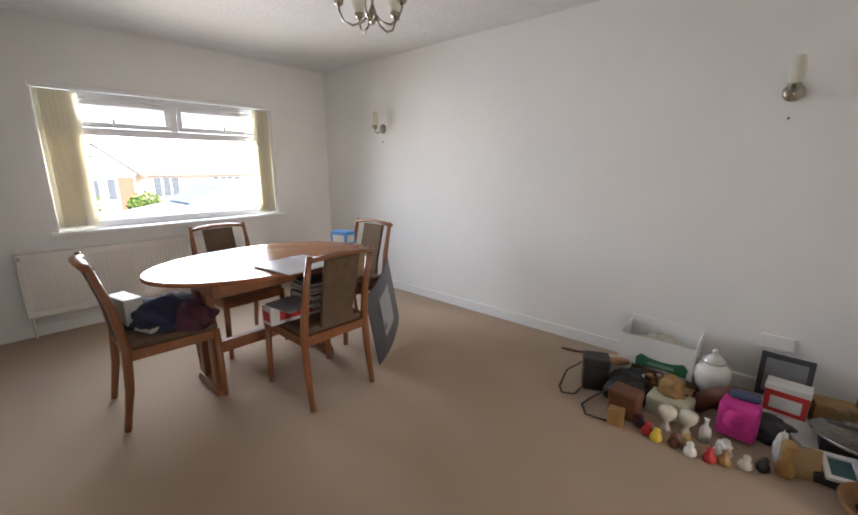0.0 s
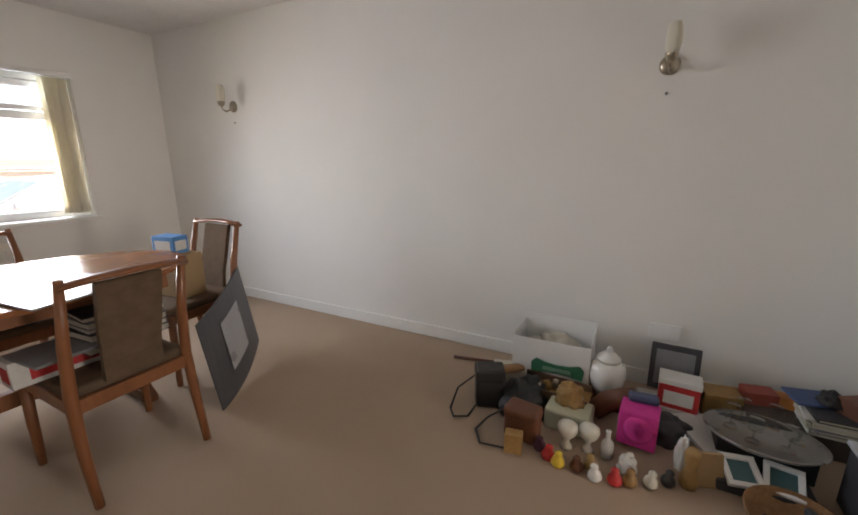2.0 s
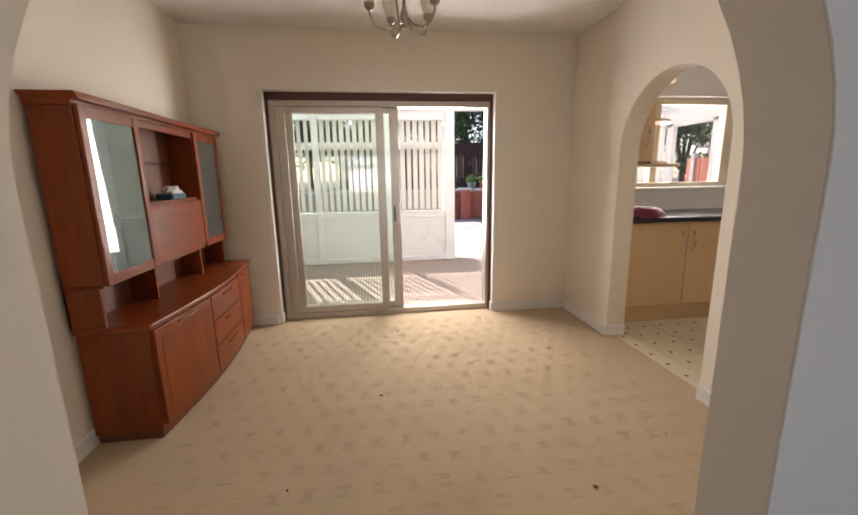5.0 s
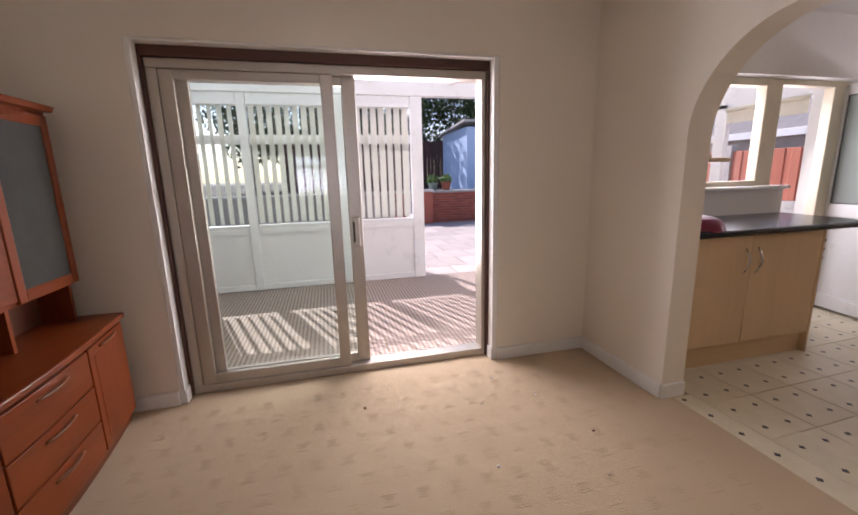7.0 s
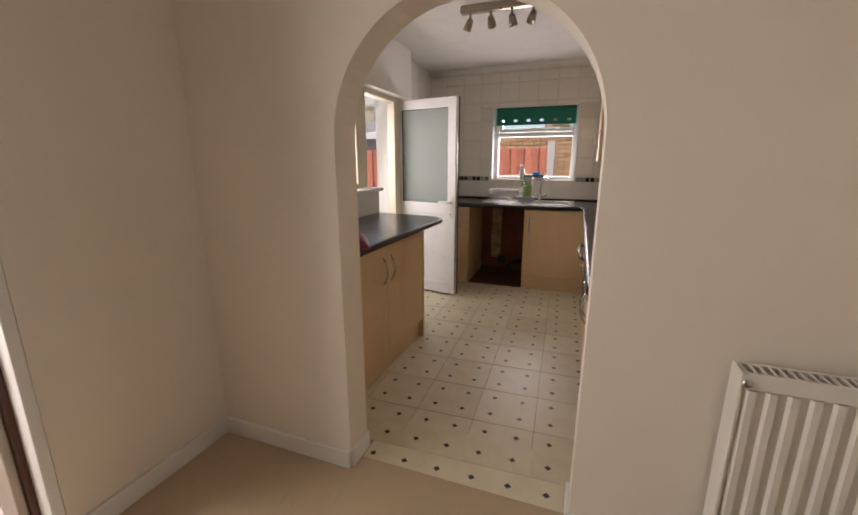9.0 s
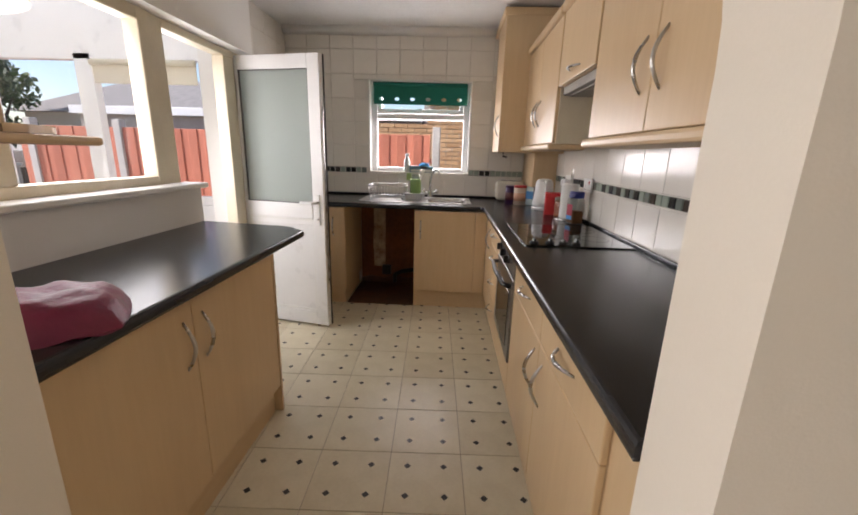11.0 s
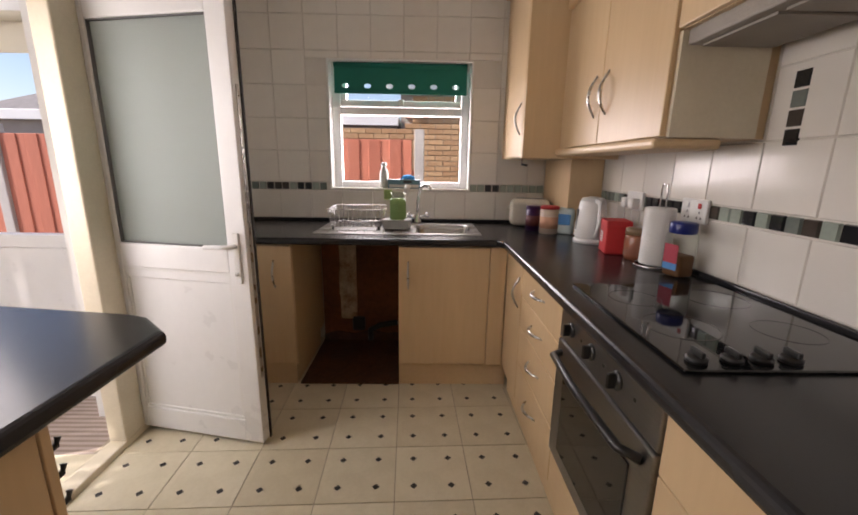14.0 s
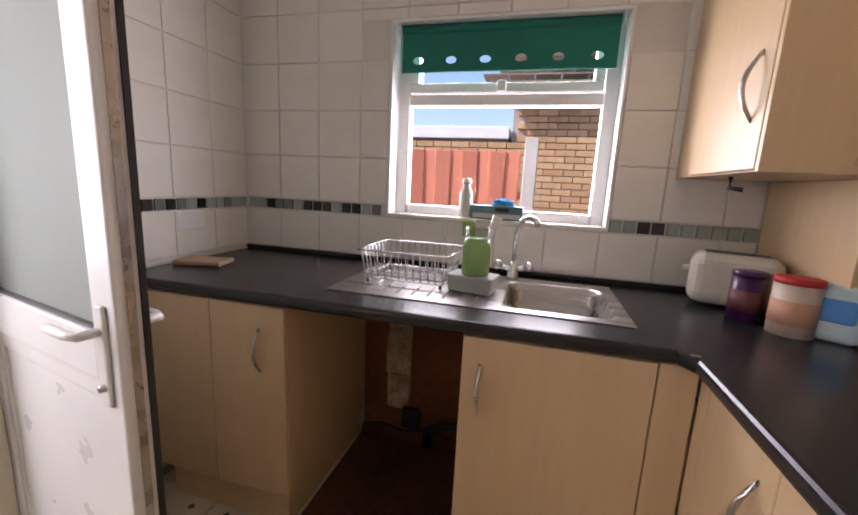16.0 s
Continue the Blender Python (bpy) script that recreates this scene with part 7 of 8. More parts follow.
slats(0.60, 1.33, CE - 0.06, -46, "conservatory blinds")
slats(1.46, 2.36, CE - 0.06, -44, "conservatory blinds")
slats(2.48, CN - 0.08, CE - 0.06, -48, "conservatory blinds")
# two unseen, nearly closed lengths, added to keep sun off the kitchen door
slats(CS + 0.08, -1.87, CE - 0.06, 8, "conservatory blinds")
slats(-1.78, -0.80, CE - 0.06, -8, "conservatory blinds")
nbl = thing("vertical_blind", (6.2, CN - 0.06, CC), "white vertical blind drawn closed at the end", "blind", "conservatory blinds")
part("head_rail", box(5.0, CE - 0.1, CN - 0.08, CN - 0.04, 2.14, 2.18, 0.004), UPVC, nbl)
for i in range(28):
    bm = box(-0.044, 0.044, -0.001, 0.001, CC + 0.05, 2.14)
    bmesh.ops.transform(bm, matrix=pose(5.05 + 0.07 * i, CN - 0.06, 0, 0, 0, 12 + 4 * math.sin(i * 1.9)), verts=bm.verts)
    part("slat", bm, WHITEBLIND, nbl)
rbl = thing("roller_blind", (5.6, CS + 0.03, 1.9), "cream roller blind, rolled nearly up", "roller blind")
part("cloth", box(5.22, 6.04, CS + 0.015, CS + 0.019, 1.78, 1.92, 0.001), VERTICAL, rbl)
part("roller", tube([(5.22, CS + 0.03, 1.93), (6.04, CS + 0.03, 1.93)], 0.022), VERTICAL, rbl)
pc = thing("pine_cupboard", (5.3, 2.85, 0), "pale pine cupboard in the conservatory corner", "cupboard")
PINE = material("pale_pine_wood", (0.58, 0.40, 0.16), (0.48, 0.31, 0.11), 0.5, scale=5, fine=40, stretch=(1, 1, 0.12))
part("body", box(5.0, 5.75, 2.68, 3.0, 0.0, 0.82, 0.006), PINE, pc)
part("top", box(4.98, 5.77, 2.66, 3.02, 0.82, 0.845, 0.006), PINE, pc)
for x0, x1 in ((5.02, 5.37), (5.38, 5.73)):
    d = part("door", box(x0, x1, 2.662, 2.68, 0.06, 0.79, 0.005), PINE, pc)
    part("knob", at(lathe([(0.006, 0), (0.014, 0.012), (0.012, 0.02)], None, 12), (x0 + x1) / 2 + 0.12, 2.662, 0.5, 0, 90), PINE, d)

# ---------- ground, sky side and back garden ----------
GRASS = material("dry_lawn", (0.16, 0.20, 0.06), (0.10, 0.13, 0.04), 0.95, scale=1.2, fine=60, bump=0.5)
ASPHALT = material("asphalt", (0.10, 0.10, 0.10), (0.075, 0.075, 0.075), 0.9, fine=120, bump=0.3)
PAVE = material("concrete_paving", (0.38, 0.34, 0.29), (0.31, 0.28, 0.24), 0.9, fine=90, bump=0.2)


def ground_z(x):
    return -0.13 if x > -4 else max(-0.13 + (x + 4) * 0.057, -1.65)


bm = bmesh.new()
xs = [-400, -60, -31, -28, -24, -20, -16, -12, -8, -4, 0, 5, 30, 400]
rows_v = [[bm.verts.new((x, y, ground_z(x))) for y in (-400, -40, 0, 40, 400)] for x in xs]
for a, c in zip(rows_v, rows_v[1:]):
    for k in range(4):
        bm.faces.new((a[k], c[k], c[k + 1], a[k + 1]))
setting("ground", bm, PAVE, "pale concrete and soil ground", "ground")


def strip(name, x0, x1, lift, mtl, label, cat, y0=-60, y1=60):
    return setting(name, prism([(x0, ground_z(x0) - 0.05), (x1, ground_z(x1) - 0.05), (x1, ground_z(x1) + lift), (x0, ground_z(x0) + lift)], y1 - y0, Matrix.Translation((0, y0, 0))), mtl, label, cat)


strip("lawn_front", -6.5, -4.2, 0.02, GRASS, "front lawn before the window", "lawn")
strip("road", -16.5, -10.8, 0.015, ASPHALT, "grey asphalt street", "road")
strip("pavement_near", -10.8, -9.0, 0.11, PAVE, "pale paved footway with kerb", "pavement")
strip("pavement_far", -18.5, -16.5, 0.11, PAVE, "pale paved footway with kerb", "pavement")
strip("lawn_far", -24.5, -18.6, 0.03, GRASS, "lawn of the house opposite", "lawn", -20, 4.5)

# patio slabs
patio = setting("patio", box(7.16, 13.5, -5.1, 6.0, -0.12, -0.075), MORTAR, "paved patio behind the conservatory", "patio")
slab_bm = box(-0.295, 0.295, -0.295, 0.295, 0.0, 0.03, 0.006)
slab = mesh_of("paving_slab", slab_bm)
slab.materials.append(SLAB)
for i in range(10):
    for j in range(13):
        ob = new("paving_slab", slab)
        ob.parent = patio
        ob.matrix_basis = pose(7.47 + 0.6 * i, -4.6 + 0.6 * j + 0.3 * (i % 2), -0.08)

# raised bed with a brick face
bed = thing("raised_bed", (13.6, -2, 0), "raised garden bed faced in red brick", "raised bed")
tagged(bed, kind="structure")
part("wall_core", box(13.53, 13.75, -9.0, 5.0, -0.13, 0.80), MORTAR, bed)
part("coping", box(13.46, 13.80, -9.0, 5.0, 0.80, 0.86, 0.012), CONCRETE, bed)
SOIL = material("garden_soil", (0.10, 0.07, 0.045), (0.06, 0.04, 0.03), 0.95, scale=5, fine=60, bump=0.6)
part("soil", box(13.75, 60.0, -30, 30, 0.3, 0.74), SOIL, bed)
brick_me = mesh_of("brick", box(-0.10, 0.10, -0.1075, 0.1075, -0.0325, 0.0325, 0.004, seg=1))
brick_me.materials.append(material("red_facing_brick", (0.42, 0.13, 0.085), (0.30, 0.085, 0.06), 0.9, scale=9, fine=90, bump=0.4, random=0.6))
for r in range(12):
    for k in range(14):
        ob = new("brick", brick_me)
        ob.parent = bed
        ob.matrix_parent_inverse = bed.matrix_basis.inverted()
        ob.matrix_basis = pose(13.60, -3.4 + 0.225 * k + (0.1125 if r % 2 else 0), -0.08 + 0.075 * r)
pier = thing("brick_pier", (13.35, -1.1, 0), "square red brick pier with stone cap", "pier")
part("core", box(13.20, 13.45, -1.32, -1.02, -0.13, 0.84), BRICK, pier)
part("cap", box(13.16, 13.49, -1.36, -0.98, 0.84, 0.90, 0.01), CONCRETE, pier)

# shed, back fence
shed = thing("garden_shed", (17, -4.6, 0.74), "pale blue garden shed with slatted doors", "shed")
SHEDBLUE = material("pale_blue_paint", (0.52, 0.66, 0.86), (0.45, 0.59, 0.80), 0.6, scale=3, fine=40, bump=0.1)
SLATGREY = material("weathered_slats", (0.46, 0.44, 0.40), (0.36, 0.35, 0.32), 0.7, fine=50, bump=0.1)
part("body", box(16.0, 19.0, -7.0, -3.37, 0.74, 2.95), SHEDBLUE, shed)
part("roof", prism([(15.85, 3.10), (15.85, 3.18), (19.2, 2.98), (19.2, 2.90)], 3.9, Matrix.Translation((0, -7.1, 0)), 0.01), CONCRETE, shed)
for i in range(24):
    part("slat", box(15.965, 16.0, -6.9, -3.75, 0.80 + 0.088 * i, 0.872 + 0.088 * i, 0.006), SLATGREY, shed)
BROWNFENCE = material("brown_fence_stain", (0.10, 0.05, 0.04), (0.065, 0.032, 0.026), 0.85, scale=4, fine=60, stretch=(1, 1, 0.1), bump=0.2)
fn = thing("garden_fence", (20.5, 0, 0.74), "dark brown close-board back fence", "fence")
tagged(fn, kind="structure")
for i in range(70):
    part("board", box(20.5, 20.52 + 0.01 * (i % 2), -8.0 + 0.16 * i, -7.85 + 0.16 * i, 0.74, 2.85), BROWNFENCE, fn)

LEAFM = material("leaf_green", (0.075, 0.115, 0.03), (0.03, 0.055, 0.016), 0.6, scale=2, fine=30, bump=0.1, island=0.8)
HEDGEM = material("hedge_green", (0.15, 0.24, 0.05), (0.09, 0.15, 0.03), 0.6, scale=2, fine=30, bump=0.1, island=0.8)
BARK = material("bark", (0.12, 0.085, 0.06), (0.07, 0.05, 0.035), 0.95, scale=8, fine=60, stretch=(1, 1, 0.2), bump=0.6)


def foliage(centres, n, size, seed):
    rg = random.Random(seed)
    vs, fs = [], []
    for _ in range(n):
        cx, cy, cz, r, rz = rg.choice(centres)
        d = Vector((rg.gauss(0, 1), rg.gauss(0, 1), rg.gauss(0, 1))).normalized() * (rg.random() ** 0.4)
        p = Vector((cx + d.x * r, cy + d.y * r, cz + d.z * rz))
        q = Euler((rg.uniform(0, 6.3), rg.uniform(0, 6.3), rg.uniform(0, 6.3))).to_matrix()
        s = size * rg.uniform(0.6, 1.3)
        k = len(vs)
        for o in ((-0.5, 0, 0), (0, -0.28, 0.06), (0.55, 0, 0), (0, 0.28, 0.06)):
            vs.append(p + q @ Vector(o) * s)
        fs.append((k, k + 1, k + 2, k + 3))
    me = bpy.data.meshes.new("leaves")
    me.from_pydata([tuple(v) for v in vs], [], fs)
    bm = bmesh.new()
    bm.from_mesh(me)
    bpy.data.meshes.remove(me)
    return bm


def tree(x, y, z, h, r, seed, mtl=None):
    rg = random.Random(seed)
    t = thing("tree", (x, y, z), "dense dark green garden tree behind the fence", "tree", "garden trees")
    bm = tube([(x, y, z), (x + 0.1, y, z + h * 0.3), (x, y + 0.1, z + h * 0.75)], [0.18, 0.13, 0.04])
    cs = []
    for i in range(9):
        a = rg.uniform(0, 6.3)
        e = Vector((x + math.cos(a) * r * rg.uniform(0.3, 0.8), y + math.sin(a) * r * rg.uniform(0.3, 0.8), z + h * rg.uniform(0.35, 0.95)))
        tube([(x, y, z + h * 0.3), ((x + e.x) / 2, (y + e.y) / 2, (z + h * 0.3 + e.z) / 2 + 0.1), tuple(e)], [0.07, 0.05, 0.02], bm, seg=6)
        cs.append((e.x, e.y, e.z, r * rg.uniform(0.35, 0.55), r * rg.uniform(0.3, 0.5)))
    part("trunk", bm, BARK, t)
    part("crown", foliage(cs, 3000, 0.22, seed + 1), mtl or LEAFM, t)
    return t


for i, (x, y, h, r) in enumerate(((22.5, -2.0, 5.5, 2.2), (23.0, -5.5, 5.0, 2.2), (22.0, 1.5, 5.0, 2.2), (23.5, 5.0, 5.5, 2.4), (24, -9.5, 5.5, 2.4), (25, -4, 6.0, 2.4), (24.5, 2.5, 6.0, 2.4))):
    tree(x, y, 0.7, h, r, 40 + i)

TERRA = coloured("terracotta", (0.30, 0.10, 0.06), 0.8)
for i, (x, y, r, h, mt) in enumerate(((13.62, -1.45, 0.14, 0.22, coloured("sage_glaze", (0.20, 0.26, 0.22), 0.5)), (13.62, -1.85, 0.15, 0.24, TERRA), (13.62, -3.2, 0.15, 0.22, TERRA), (13.62, 1.2, 0.15, 0.24, TERRA))):
    pt = thing("plant_pot", (x, y, 0.86), "garden pot with a leafy green plant", "plant pot", "garden pots")
    part("pot", at(lathe([(r * 0.7, 0), (r * 0.95, h * 0.8), (r * 1.05, h * 0.85), (r * 1.05, h), (r * 0.9, h * 0.95)], None, 20), x, y, 0.86), mt, pt)
    part("leaves", foliage([(x, y, 0.86 + h + 0.08, 0.18, 0.14)], 160, 0.10, 90 + i), HEDGEM, pt)

# ---------- side passage: fence and the neighbour's house ----------
FYY = -5.2
sf = thing("side_fence", (6, FYY, 0), "red-brown stained close-board fence", "fence")
tagged(sf, kind="structure")
fb_me = mesh_of("fence_board", box(-0.062, 0.062, 0.0, 0.02, 0.0, 1.66, 0.004, seg=1))
fb_me.materials.append(FENCE)
for i in range(52):
    ob = new("fence_board", fb_me)
    ob.parent = sf
    ob.matrix_parent_inverse = sf.matrix_basis.inverted()
    ob.matrix_basis = pose(3.60 + 0.108 * i, FYY + (0.012 if i % 2 else 0.0), -0.1, 0, 0, 3 * (1 if i % 2 else -1))
for x in (3.46, 5.3, 7.75, 9.0):
    part("post", box(x - 0.05, x + 0.05, FYY - 0.05, FYY + 0.06, -0.12, 1.66, 0.008), CONCRETE, sf, "grey concrete fence post")
for z in (0.3, 1.2):
    part("rail", box(3.5, 9.1, FYY - 0.05, FYY - 0.005, z, z + 0.06), FENCE, sf)

nb = thing("neighbour_house", (2, -8, 0), "buff brick bungalow with tiled roof next door", "house")
part("wall", box(-3.0, 3.75, -11.0, -7.06, -0.12, 2.30), MORTAR, nb)
part("fascia", box(-3.1, 3.95, -6.85, -6.80, 2.30, 2.45, 0.006), GLOSS, nb)
RTILE = material("brown_roof_tile", (0.22, 0.13, 0.09), (0.15, 0.09, 0.065), 0.85, scale=6, fine=60, bump=0.3, island=0.6)
bm = bmesh.new()
for r in range(12):
    for k in range(24):
        x0 = -3.2 + 0.30 * k + (0.15 if r % 2 else 0)
        y0, z0 = -6.75 - 0.25 * r, 2.44 + 0.14 * r
        box(x0, x0 + 0.29, y0 - 0.30, y0, z0, z0 + 0.02, bm=bm)
part("roof", bm, RTILE, nb)
ga = thing("garage", (6, -8, 0), "low brick garage with white fascia next door", "garage")
part("wall", box(3.80, 10.0, -10.0, -7.06, -0.12, 1.86), MORTAR, ga)
part("fascia", box(3.78, 10.1, -7.02, -6.96, 1.86, 2.0, 0.006), GLOSS, ga)
part("roof", box(3.78, 10.1, -10.1, -7.02, 1.90, 1.99), CONCRETE, ga)
nbrick = mesh_of("brick", box(-0.1075, 0.1075, -0.05, 0.05, -0.0325, 0.0325, 0.003, seg=1))
nbrick.materials.append(BRICK_B)
for r in range(18):
    z = 0.96 + 0.075 * r
    for k in range(16):
        x = 2.0 + 0.225 * k + (0.1125 if r % 2 else 0)
        if x > 3.62 and z > 1.83:
            continue
        par = nb if x < 3.70 else ga
        ob = new("brick", nbrick)
        ob.parent = par
        ob.matrix_parent_inverse = par.matrix_basis.inverted()
        ob.matrix_basis = pose(x, -7.02, z)

# bungalow glimpsed beyond the side fence
fb2 = thing("far_bungalow", (14, -18, 0), "bungalow with grey tiled hipped roof beyond the fence", "house")
GREYTILE = material("grey_roof_tile", (0.24, 0.22, 0.21), (0.17, 0.16, 0.15), 0.85, scale=4, fine=40, bump=0.3)
part("wall", box(10.0, 19.0, -20.0, -14.5, -0.12, 2.5), CREAM, fb2)
bm = bmesh.new()
base = [bm.verts.new(p) for p in ((9.6, -14.1, 2.45), (19.4, -14.1, 2.45), (19.4, -20.4, 2.45), (9.6, -20.4, 2.45))]
rg2 = [bm.verts.new(p) for p in ((12.2, -17.2, 4.0), (16.8, -17.2, 4.0))]
for f in ((0, 1, 5, 4), (1, 2, 5), (2, 3, 4, 5), (3, 0, 4), (3, 2, 1, 0)):
    bm.faces.new([(base + rg2)[i] for i in f])
part("roof", bm, GREYTILE, fb2)
tree(18.0, -12.5, -0.1, 4.2, 1.4, 77)

# ---------- across the street ----------
HG = -1.62
ho = thing("street_house", (-32, 6, HG), "pale bungalow with timber-clad gable and brown tiled roof", "house")
part("wall", box(-38, -31.2, -6, 22, HG, 0.75), material("pale_render", (0.72, 0.66, 0.58), (0.64, 0.58, 0.50), 0.9, fine=40), ho)
part("gable_wall", box(-31.2, -30.0, 3.2, 7.0, HG, 0.75), material("pale_render_b", (0.70, 0.66, 0.60), (0.62, 0.58, 0.52), 0.9, fine=40), ho)
TANTILE = material("tan_roof_tile", (0.46, 0.30, 0.20), (0.36, 0.23, 0.15), 0.9, scale=4, fine=40, bump=0.3, island=0.5)
bm = bmesh.new()
for r in range(16):
    x0, z0 = -30.8 - 0.27 * r, 0.72 + 0.17 * r
    for k in range(14):
        box(x0 - 0.32, x0, -6.5 + 2.1 * k, -4.42 + 2.1 * k, z0, z0 + 0.035, bm=bm)
part("roof", bm, TANTILE, ho)
gb = prism([(2.8, 0.72), (7.4, 0.72), (5.1, 2.62)], 0.08, Matrix.Translation((-30.0, 0, 0)) @ XY)
gable = part("gable_cladding", gb, material("grey_timber", (0.50, 0.48, 0.44), (0.42, 0.40, 0.37), 0.8, fine=40), ho)
for i in range(8):
    z0 = 0.74 + 0.2 * i
    hw = (2.62 - z0 - 0.08) / 1.9 * 2.2
    part("board", box(-30.0, -29.965, 5.1 - hw, 5.1 + hw, z0, z0 + 0.18, 0.01), gable.data.materials[0], gable)
for s in (-1, 1):
    part("bargeboard", tube([(-29.9, 5.1 + s * 2.5, 0.62), (-29.9, 5.1, 2.72)], 0.13, seg=4), GLOSS, ho)
    part("gable_roof", prism([(0, 0), (s * 2.6, -2.15), (s * 2.6, -2.05), (0, 0.1)], 6.0, Matrix.Translation((-29.9, 5.1, 2.75)) @ XY), TANTILE, ho)
part("alarm_box", box(-29.97, -29.8, 4.95, 5.25, 1.85, 2.1, 0.03), GLOSS, ho)
DARKPANE = material("window_reflection_glass", (0.12, 0.14, 0.16), (0.08, 0.10, 0.12), 0.08, bump=0.0)
for y0, y1, x in ((4.1, 5.2, -29.99), (5.5, 6.0, -29.99), (8.2, 9.8, -31.19), (12, 14, -31.19), (-3, -1, -31.19)):
    w = part("window", box(x, x + 0.06, y0, y1, HG + 0.8, 0.55, 0.01), GLOSS, ho)
    nn2 = max(1, round((y1 - y0) / 0.55))
    for k in range(nn2):
        a = y0 + (y1 - y0) * k / nn2 + 0.05
        part("pane", box(x + 0.06, x + 0.07, a, y0 + (y1 - y0) * (k + 1) / nn2 - 0.05, HG + 0.87, 0.48), DARKPANE, w)
part("brick_panel", box(-30.0, -29.97, 6.1, 6.9, HG, 0.6), BRICK, ho)
part("chimney", box(-35.5, -34.9, 3.0, 3.6, 2.6, 4.2), BRICK, ho)


def bush(x, y, z, r, h, seed, label):
    t = thing("bush", (x, y, z), label, "bush", "front garden bushes")
    part("stems", tube([(x, y, z), (x, y, z + h * 0.5)], [0.08, 0.04]), BARK, t)
    part("leaves", foliage([(x, y, z + h * 0.5, r, h * 0.5), (x + r * 0.4, y + r * 0.5, z + h * 0.35, r * 0.6, h * 0.35), (x, y - r * 0.5, z + h * 0.4, r * 0.6, h * 0.4)], 2200, 0.16, seed), HEDGEM, t)


bush(-24.5, 3.1, -1.35, 1.0, 2.4, 1, "tall rounded light green hedge in a front garden")
bush(-24.0, 6.0, -1.35, 0.8, 1.4, 2, "low light green bush in a front garden")
bush(-25.0, 9.2, -1.4, 1.2, 1.9, 3, "light green bush in a front garden")
bush(-25.0, 11.5, -1.4, 1.2, 1.6, 4, "light green bush in a front garden")

# parked car
car = thing("car", (-9.6, 4.3, -0.45), "white hatchback car parked outside", "car")
CARW = material("white_car_paint", (0.80, 0.81, 0.82), (0.78, 0.79, 0.80), 0.15, bump=0.0, coat=0.6)
CARG = material("car_glass", (0.30, 0.34, 0.37), (0.26, 0.30, 0.33), 0.25, bump=0.0)
CZ = -0.47
prof = [(2.15, 0.35), (2.15, 0.60), (2.35, 0.76), (3.15, 0.90), (3.30, 0.93), (4.0, 1.33), (4.5, 1.42), (5.4, 1.40), (5.95, 1.05), (6.1, 0.85), (6.1, 0.35), (5.75, 0.30), (5.6, 0.50), (5.3, 0.56), (5.0, 0.50), (4.85, 0.28), (3.35, 0.28), (3.2, 0.50), (2.9, 0.56), (2.6, 0.50), (2.45, 0.30)]
part("body", prism(prof, 1.66, Matrix.Translation((-8.77, 0, CZ)) @ XY, 0.03), CARW, car)
sidep = [(3.42, 0.96), (4.05, 1.30), (4.5, 1.37), (5.3, 1.35), (5.75, 1.05), (5.6, 0.97)]
for x in (-8.775, -10.445):
    sg2 = part("side_window", prism(sidep, 0.03, Matrix.Translation((x, 0, CZ)) @ XY), CARG, car)
    part("pillar", box(x - 0.04, x + 0.012, 4.55, 4.62, CZ + 0.96, CZ + 1.37), CARW, sg2)
part("windscreen", prism([(3.33, 0.965), (3.98, 1.335), (3.985, 1.35), (3.30, 0.975)], 1.45, Matrix.Translation((-8.88, 0, CZ)) @ XY), CARG, car)
for y in (2.9, 5.3):
    for x in (-8.85, -10.35):
        w = part("wheel", lathe([(0.30, -0.09), (0.31, 0.0), (0.30, 0.09)], Matrix.Translation((x, y, CZ + 0.30)) @ Matrix.Rotation(radians(90), 4, "Y"), 28), RUBBER, car)
        part("rim", lathe([(0.19, -0.095), (0.19, 0.095)], Matrix.Translation((x, y, CZ + 0.30)) @ Matrix.Rotation(radians(90), 4, "Y"), 20), STEEL, w)
part("door_mirror", box(-8.77, -8.60, 3.55, 3.68, CZ + 0.93, CZ + 1.05, 0.03), CARW, car)
part("headlight", box(-8.80, -8.755, 2.2, 2.42, CZ + 0.60, CZ + 0.70, 0.01), CRYSTAL, car)

# ---------- tiles: kitchen walls and floor ----------
def tile_mesh(name, w, h, t, mtl):
    """A glazed tile in the xz plane, its face to +y."""
    bm = bmesh.new()
    e = 0.0025
    lo = [bm.verts.new(p) for p in ((-w / 2, 0, -h / 2), (w / 2, 0, -h / 2), (w / 2, 0, h / 2), (-w / 2, 0, h / 2))]
    hi = [bm.verts.new(p) for p in ((-w / 2 + e, t, -h / 2 + e), (w / 2 - e, t, -h / 2 + e), (w / 2 - e, t, h / 2 - e), (-w / 2 + e, t, h / 2 - e))]
    bm.faces.new(hi[::-1])
    for i in range(4):
        bm.faces.new((lo[i], lo[(i + 1) % 4], hi[(i + 1) % 4], hi[i]))
    bmesh.ops.recalc_face_normals(bm, faces=bm.faces)
    me = mesh_of(name, bm)
    me.materials.append(mtl)
    return me


def piece(name, me, parent, m):
    ob = new(name, me)
    ob.parent = parent
    ob.matrix_basis = m
    return ob


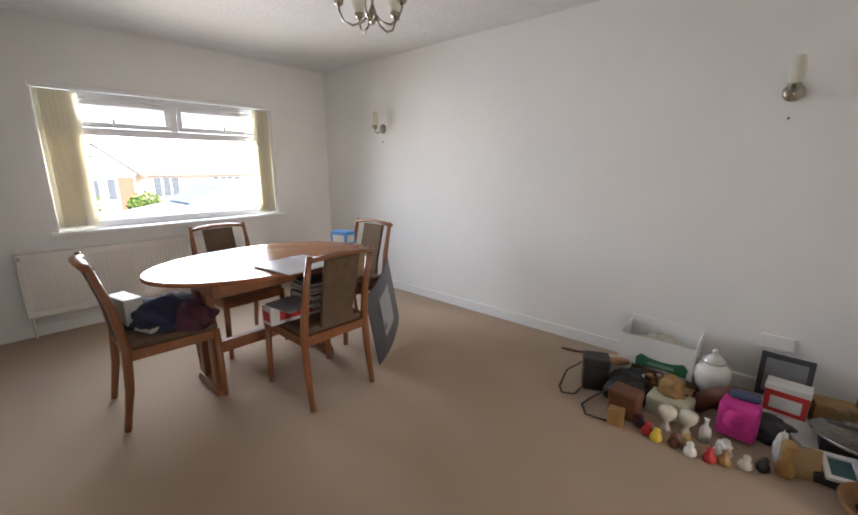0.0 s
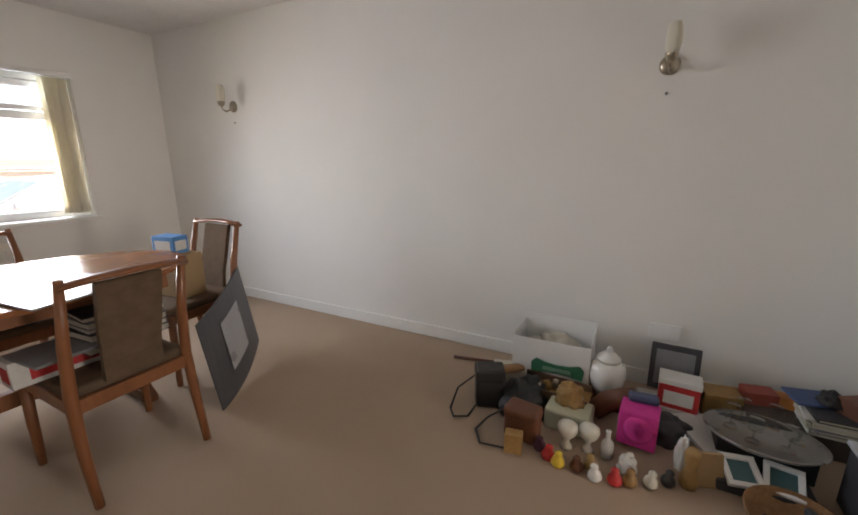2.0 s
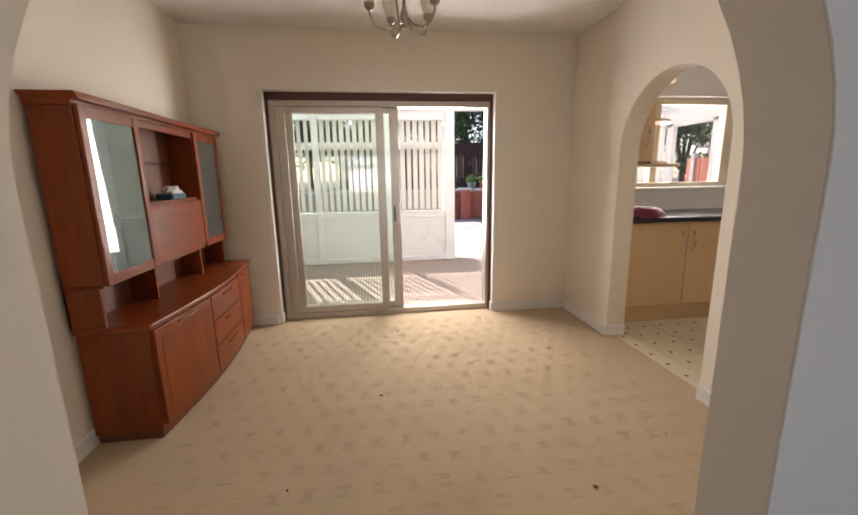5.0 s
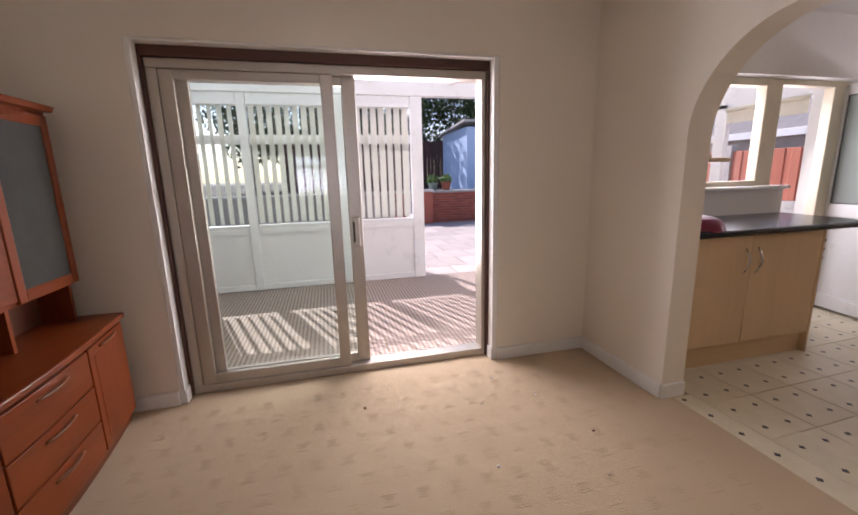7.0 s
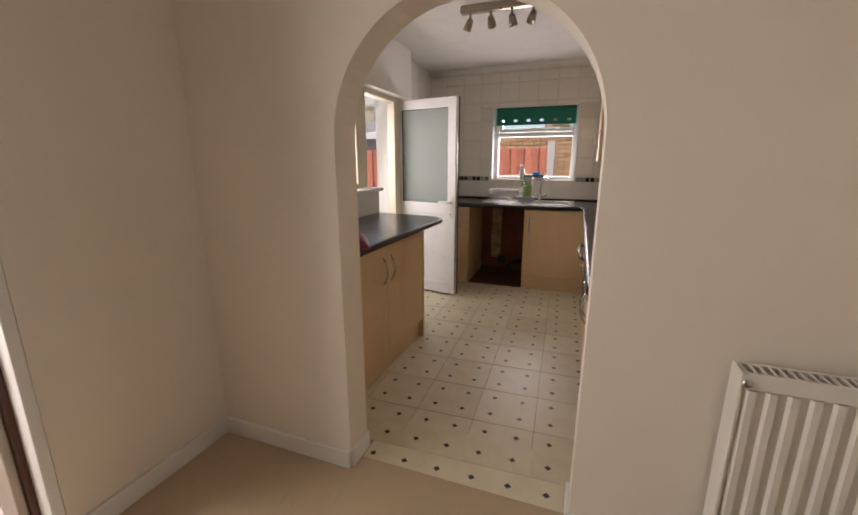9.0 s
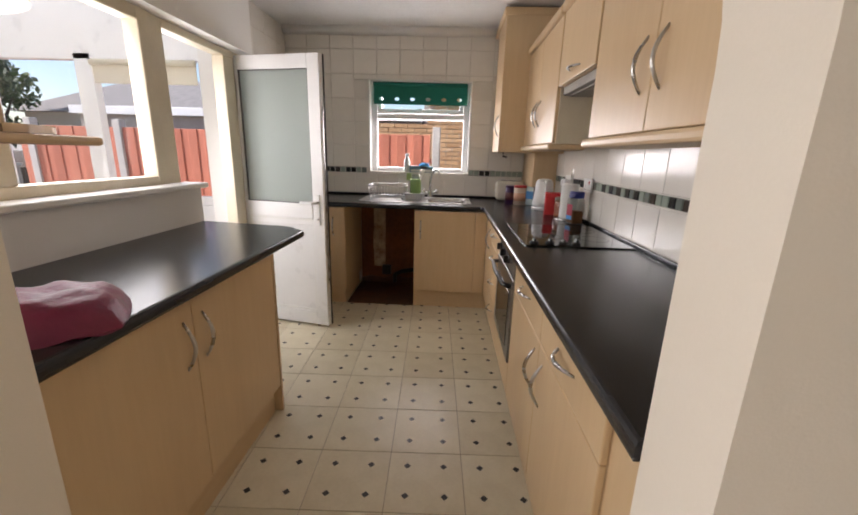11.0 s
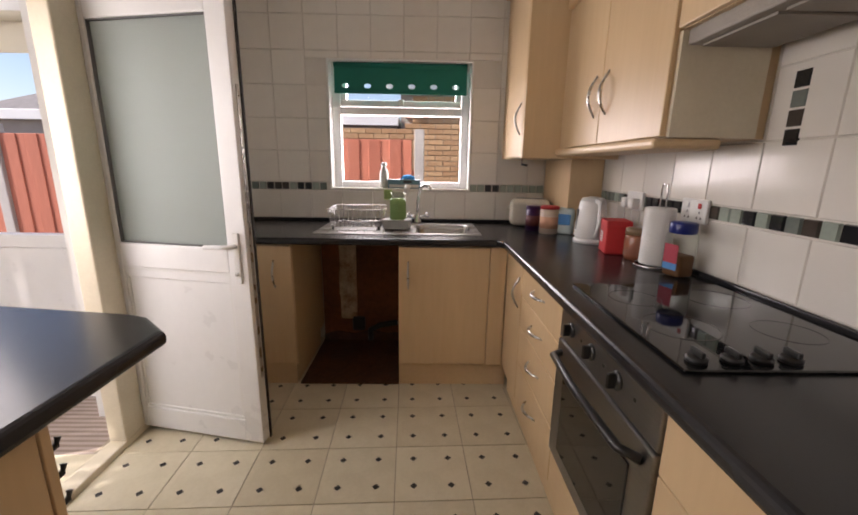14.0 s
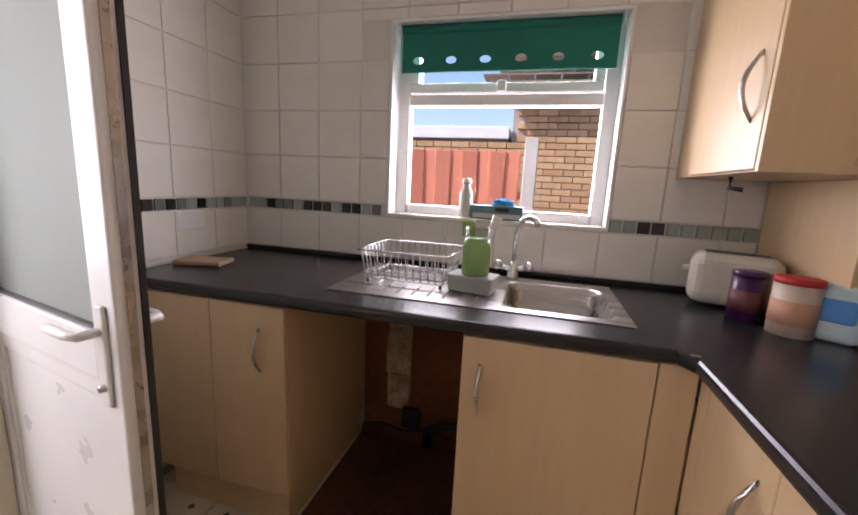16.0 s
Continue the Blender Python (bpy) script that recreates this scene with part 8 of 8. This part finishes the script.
MOSAIC = [material("mosaic_" + n, c, tuple(v * 0.8 for v in c), 0.12, bump=0.0) for n, c in (("black", (0.02, 0.02, 0.022)), ("brown", (0.07, 0.055, 0.045)), ("sage", (0.36, 0.42, 0.36)), ("grey", (0.19, 0.22, 0.20)))]
P = 0.218
mos_me = [tile_mesh("mosaic_tile", 0.047, 0.049, 0.009, mt) for mt in MOSAIC]
full = {}


def wall_tile(parent, u0, u1, z0, z1, place):
    key = (round(u1 - u0, 3), round(z1 - z0, 3))
    if key not in full:
        full[key] = tile_mesh("wall_tile", u1 - u0 - 0.0025, z1 - z0 - 0.0025, 0.006, TILE)
    piece("wall_tile", full[key], parent, place((u0 + u1) / 2, (z0 + z1) / 2))


ROWS_Z = [(0.93, 1.124), (1.180, 1.393), (1.393, 1.606), (1.606, 1.819), (1.819, 2.032), (2.032, 2.245), (2.245, 2.42)]
rng = random.Random(11)
# window wall
def place_s(u, z):
    return Matrix.Translation((u, -3.796, z))


def clip_tiles(parent, u_lo, u_hi, start, place, hole=None):
    n0 = int((u_lo - start) / P) - 1
    for z0, z1 in ROWS_Z:
        k = n0
        while start + k * P < u_hi:
            a, c = max(start + k * P, u_lo), min(start + (k + 1) * P, u_hi)
            k += 1
            if c - a < 0.02:
                continue
            if hole and z1 > hole[2] + 0.01 and z0 < hole[3] - 0.01 and c > hole[0] + 0.002 and a < hole[1] - 0.002:
                if z1 > hole[3] + 0.02 and z0 < hole[3]:
                    wall_tile(parent, a, c, hole[3], z1, place)
                elif z0 < hole[2] - 0.02:
                    wall_tile(parent, a, c, z0, hole[2], place)
                if not (z1 > hole[3] + 0.02 and z0 < hole[3]):
                    if a < hole[0] - 0.02:
                        wall_tile(parent, a, hole[0], z0, z1, place)
                    if c > hole[1] + 0.02:
                        wall_tile(parent, hole[1], c, z0, z1, place)
                continue
            wall_tile(parent, a, c, z0, z1, place)
    u = u_lo + 0.026
    while u < u_hi - 0.02:
        if not (hole and hole[0] - 0.024 < u < hole[1] + 0.024):
            piece("mosaic_tile", mos_me[rng.choice((0, 0, 1, 2, 2, 3))], parent, place(u, 1.152))
        u += 0.053


clip_tiles(wall_k_south, 2.56, 4.855, 4.21 - 20 * P, place_s, (QX0, QX1, QZ0 - 0.0, QZ1))


def place_w(u, z):
    return Matrix.Translation((2.354, u, z)) @ Matrix.Rotation(radians(-90), 4, "Z")


clip_tiles(wall_k_west, -3.30, -0.315, -3.30, place_w)
# a patch of mosaic set upright over the hob
for i in range(4):
    piece("mosaic_tile", mos_me[(0, 1, 3, 0)[i]], wall_k_west, place_w(-2.12, 1.40 + 0.053 * i) @ Matrix.Translation((0, 0.002, 0)))


wall_k_end = setting("wall_kitchen_end", box(4.852, 4.862, -3.794, -2.80, 0.9, 2.42), GROUT, "cream tiled end wall by the back door", "wall")


def place_end(u, z):
    return Matrix.Translation((4.854, u, z)) @ Matrix.Rotation(radians(90), 4, "Z")


clip_tiles(wall_k_end, -3.785, -2.81, -3.785, place_end)

# kitchen floor: vinyl squares with four diamonds each
TX, TY = 0.3155, 0.3155
bm = box(-TX / 2 + 0.002, TX / 2 - 0.002, -TY / 2 + 0.002, TY / 2 - 0.002, -0.004, 0.0)
lino = mesh_of("vinyl_square", bm)
lino.materials.append(LINO)
bm = bmesh.new()
for sx in (-1, 1):
    for sy in (-1, 1):
        cx, cy, r = sx * TX / 4, sy * TY / 4, 0.0155
        top = [bm.verts.new((cx + dx * r, cy + dy * r, 0.0008)) for dx, dy in ((1, 0), (0, 1), (-1, 0), (0, -1))]
        bot = [bm.verts.new((cx + dx * r, cy + dy * r, -0.001)) for dx, dy in ((1, 0), (0, 1), (-1, 0), (0, -1))]
        bm.faces.new(top)
        for i in range(4):
            bm.faces.new((bot[i], bot[(i + 1) % 4], top[(i + 1) % 4], top[i]))
dots = mesh_of("diamond_inlay", bm)
dots.materials.append(LINO_DOT)
kfloor = bpy.data.objects["floor_kitchen"]
GRID = pose(3.665, -1.779, 0, 0, 0, 2)
for i in range(-5, 6):
    for j in range(-8, 6):
        m = GRID @ Matrix.Translation((TX * i, TY * j, 0))
        x, y = m.translation.x, m.translation.y
        if not (2.60 < x < 4.95 and -3.85 < y < -0.39):
            continue
        sq = piece("vinyl_square", lino, kfloor, m)
        piece("diamond_inlay", dots, sq, Matrix.Identity(4))
sill = setting("threshold", box(2.99, 3.885, -0.56, -0.235, -0.0035, -0.0012), LINO, "cream vinyl edge in the archway", "floor")

bm = bmesh.new()
top = [bm.verts.new((dx * 0.0155, dy * 0.0155, 0.0)) for dx, dy in ((1, 0), (0, 1), (-1, 0), (0, -1))]
bot = [bm.verts.new((v.co.x, v.co.y, -0.002)) for v in top]
bm.faces.new(top)
for i in range(4):
    bm.faces.new((bot[i], bot[(i + 1) % 4], top[(i + 1) % 4], top[i]))
dot = mesh_of("single_diamond", bm)
dot.materials.append(LINO_DOT)
for i in range(-5, 6):
    for j in range(2, 7):
        for sx in (-1, 1):
            for sy in (-1, 1):
                c = GRID @ Vector((TX * i, TY * j, 0))
                d = GRID @ Vector((TX * i + sx * TX / 4, TY * j + sy * TY / 4, 0))
                if c.y >= -0.39 and 3.01 < d.x < 3.865 and -0.54 < d.y < -0.255:
                    piece("diamond_inlay", dot, sill, Matrix.Translation((d.x, d.y, -0.0004)))
